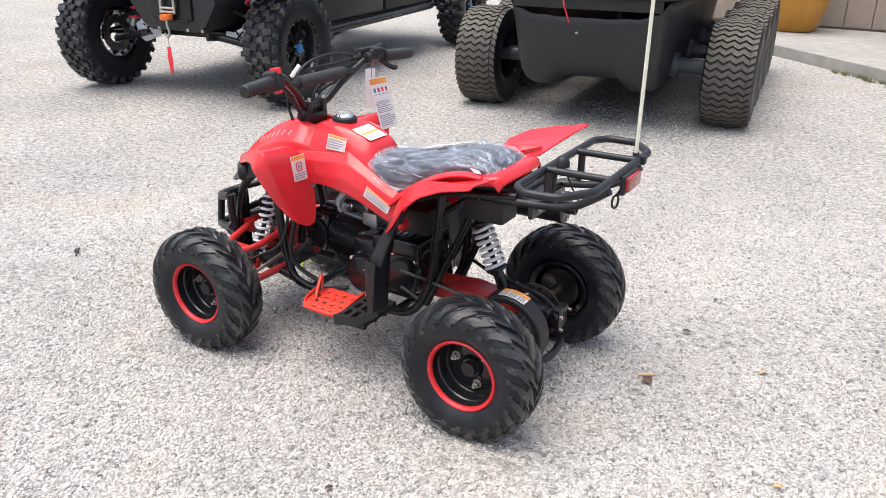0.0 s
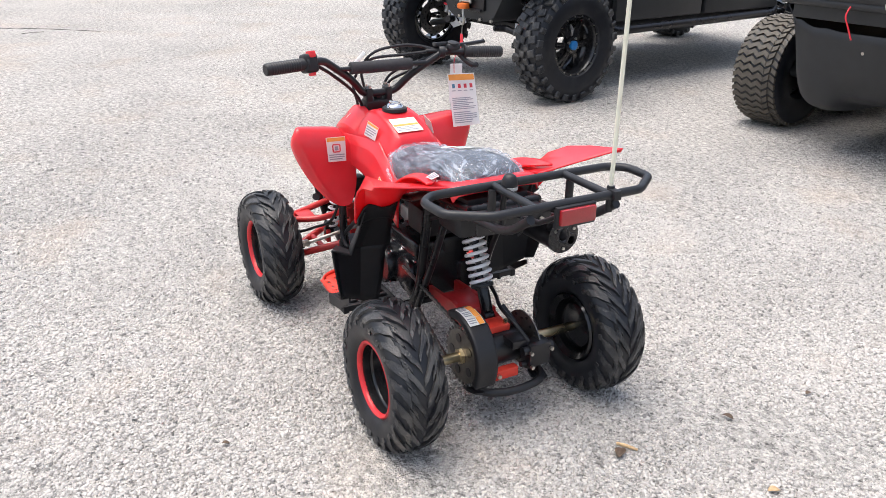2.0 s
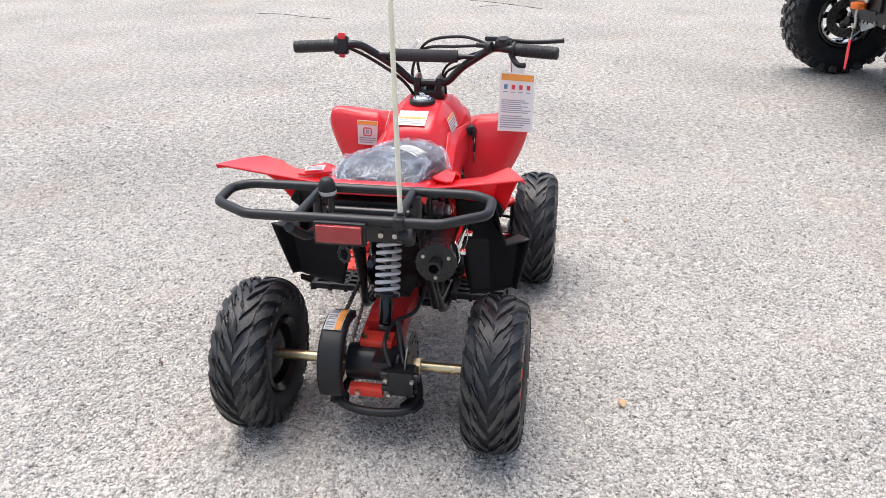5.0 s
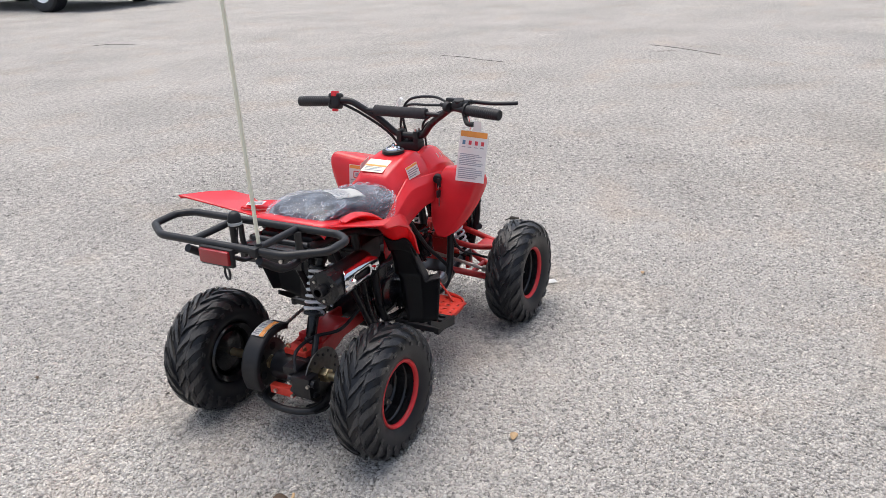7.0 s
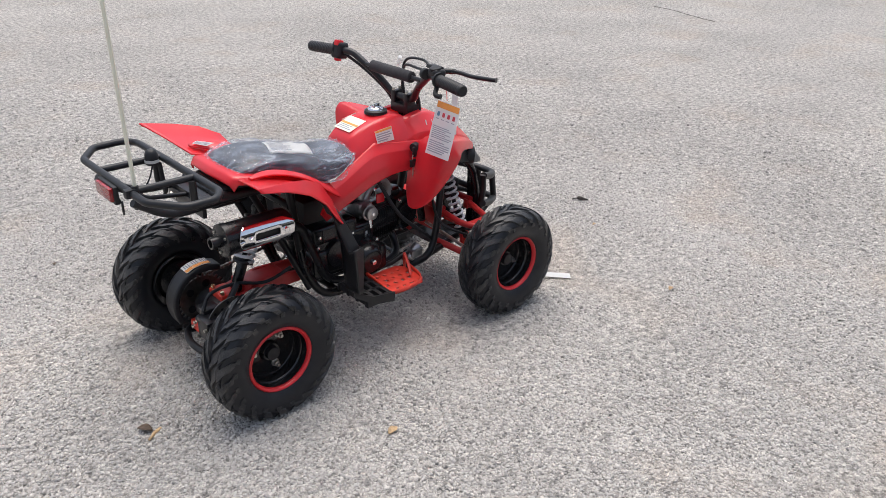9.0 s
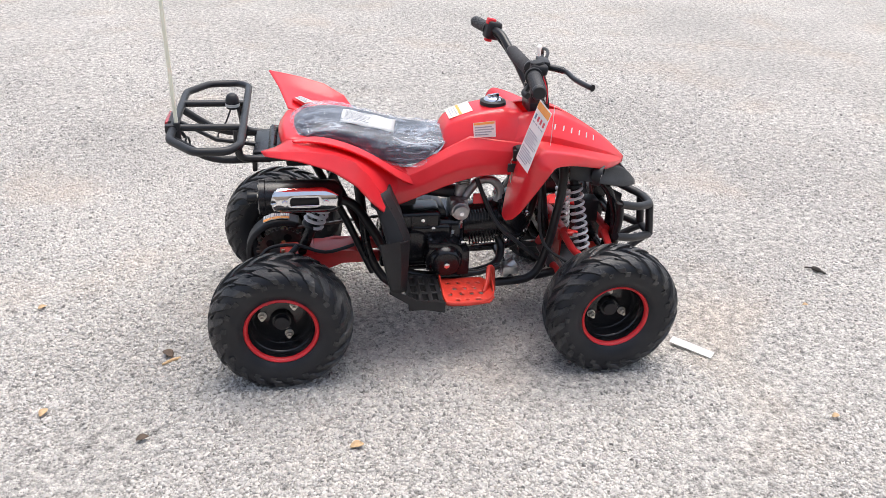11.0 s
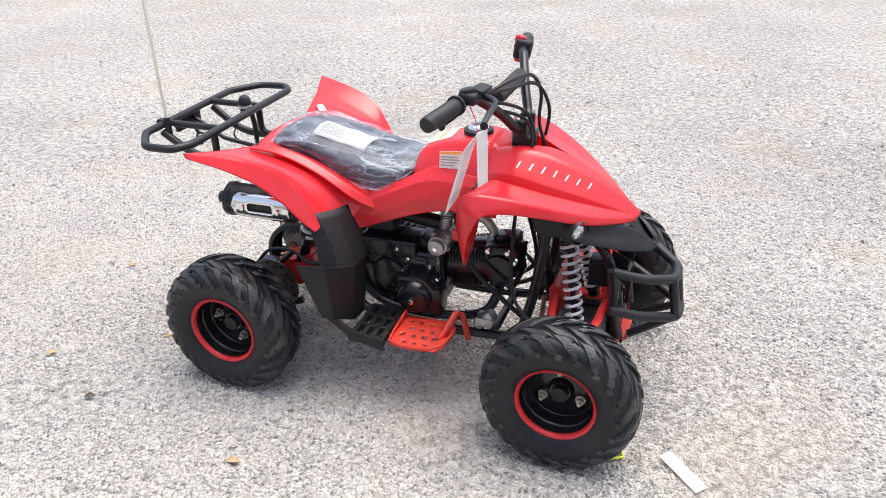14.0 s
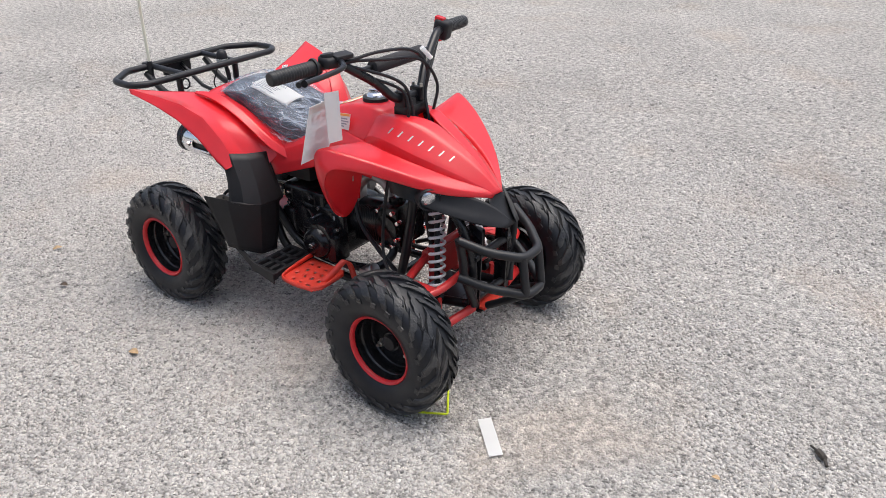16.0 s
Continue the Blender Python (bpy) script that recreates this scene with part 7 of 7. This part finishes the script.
for i in range(4):
    x = -0.63 * i
    for s in SIDES:
        w = shared("wheel", argo_rim, ARGO, Matrix.Translation((x, s * 0.785, R_A - 0.006)) @ (Matrix() if s > 0 else Matrix.Rotation(math.pi, 4, "Z")), "black steel wheel with a turf tyre")
        shared("tyre", argo_tyre, w, Matrix())
        shared("tread", argo_tread, w, pose(0, 0, 0, 0, 17 * i, 0), "brownish zigzag turf tread")
        ax = rod(bmesh.new(), (x, s * 0.40, 0.345), (x, s * 0.72, 0.335), 0.052, 0.045, 20, 0.004)
        rod(ax, (x, s * 0.42, 0.345), (x, s * 0.465, 0.345), 0.072, n=20, bevel=0.004)
        part("axle_tube", ax, GREYPIPE, ARGO, "grey axle tube")
        part("wheel_tag", box(bmesh.new(), (x - 0.12, s * 0.648, 0.20), (0.02, 0.004, 0.016)), PAPER, ARGO)
hull_rows = []
for x, wl_, zb, zc, wt in ((0.60, 0.39, 0.66, 0.66, 0.46), (0.54, 0.41, 0.46, 0.465, 0.465), (0.47, 0.42, 0.27, 0.34, 0.47), (0.38, 0.42, 0.200, 0.285, 0.475), (-0.4, 0.42, 0.175, 0.18, 0.48), (-1.8, 0.42, 0.175, 0.18, 0.48), (-2.15, 0.41, 0.26, 0.26, 0.47), (-2.35, 0.38, 0.55, 0.55, 0.46)):
    hull_rows.append([(x, 0.0, zc), (x, 0.17, zc), (x, 0.24, zb + 0.01), (x, wl_ - 0.07, zb), (x, wl_, zb + 0.05), (x, wl_ + 0.012, (zb + 0.70) / 2), (x, wt, 0.76)])
panel("hull", hull_rows, DARKBODY, ARGO, "black moulded lower hull", mirror=True, thick=0.008, level=2, creases=((None, 2, 0.5), (None, 1, 0.4)))
rim_pts = fillet([(0.66, 0.44, 0.795), (0.66, -0.44, 0.795), (0.50, -0.60, 0.80), (-2.2, -0.70, 0.78), (-2.42, -0.50, 0.78), (-2.42, 0.50, 0.78), (-2.2, 0.70, 0.78), (0.50, 0.60, 0.80)], 0.10, closed=True, n=5)
part("hull_rim", tube(bmesh.new(), rim_pts, 0.022, closed=True), DARKBODY, ARGO, "rolled black hull rim")
deck = bmesh.new()
slab(deck, [(p.x, p.y) for p in rim_pts], pose(0, 0, 0.795), 0.02)
part("deck", deck, DARKBODY, ARGO)
part("upper_body", box(bmesh.new(), (-0.75, 0, 0.92), (2.9, 1.10, 0.26), bevel=0.07, seg=3), DARKBODY, ARGO)
part("front_lip", box(bmesh.new(), (0.592, 0, 0.750), (0.04, 0.86, 0.09), pose(0, 0, 0), 0.012), DARKBODY, ARGO)
part("tow_ring", lathe(bmesh.new(), [(0.030, -0.005), (0.040, -0.005), (0.040, 0.005), (0.030, 0.005)], 24, "X", (0.685, 0.10, 0.815), closed=True), STEEL, ARGO)
part("red_lead", tube(bmesh.new(), spline([(0.67, -0.10, 0.80), (0.70, -0.105, 0.75), (0.68, -0.09, 0.69), (0.665, -0.075, 0.64)]), 0.004, n=6), STRAP, ARGO, "thin red and white lead")
for y in (-0.05,):
    part("hull_rivet", rod(bmesh.new(), (0.555, y, 0.575), (0.578, y, 0.572), 0.008, n=10), STEEL, ARGO)

# dark parked truck far off
CAR = thing("parked_truck", "dark parked truck with pale wheels across the yard", "truck", at=pose(11.14, 16.6, 0, 0, 0, -90) @ Matrix.Scale(1.6, 4))
prof = [(-2.15, 0.30), (-2.2, 0.62), (-2.1, 0.85), (-1.3, 0.92), (-0.75, 1.38), (0.65, 1.40), (1.25, 0.96), (2.05, 0.82), (2.2, 0.55), (2.15, 0.28)]
bm = bmesh.new()
slab(bm, prof, Matrix(((1, 0, 0, 0), (0, 0, -1, 0.84), (0, 1, 0, 0), (0, 0, 0, 1))), 1.68, 0.06)
part("body", bm, CARPAINT, CAR)
for s in SIDES:
    part("side_window", box(bmesh.new(), (-0.05, s * 0.838, 1.14), (1.7, 0.02, 0.34), bevel=0.008), RIMBLACK, CAR)
car_tyre = mesh_of("tyre", lathe(bmesh.new(), [(0.19, -0.09), (0.22, -0.105), (0.29, -0.105), (0.315, -0.085), (0.32, 0), (0.315, 0.085), (0.29, 0.105), (0.22, 0.105), (0.19, 0.09)], 40), TYRE)
bm = lathe(bmesh.new(), [(0.0, 0.07), (0.05, 0.075), (0.06, 0.05), (0.15, 0.055), (0.18, 0.08), (0.195, 0.095), (0.195, -0.09), (0.0, -0.09)], 40)
car_rim = mesh_of("rim", bm, WHITEPLATE)
bm = bmesh.new()
for k in range(5):
    a = 2 * math.pi * k / 5
    box(bm, (0.115, 0.058, 0), (0.05, 0.016, 0.045), Matrix.Rotation(a, 4, "Y"), 0.006)
car_holes = mesh_of("rim_gaps", bm, RIMBLACK)
for x in (-1.35, 1.35):
    for s in SIDES:
        w = shared("wheel", car_rim, CAR, Matrix.Translation((x, s * 0.78, 0.316)) @ (Matrix() if s > 0 else Matrix.Rotation(math.pi, 4, "Z")), "pale painted steel wheel")
        shared("tyre", car_tyre, w, Matrix())
        shared("rim_gaps", car_holes, w, Matrix())
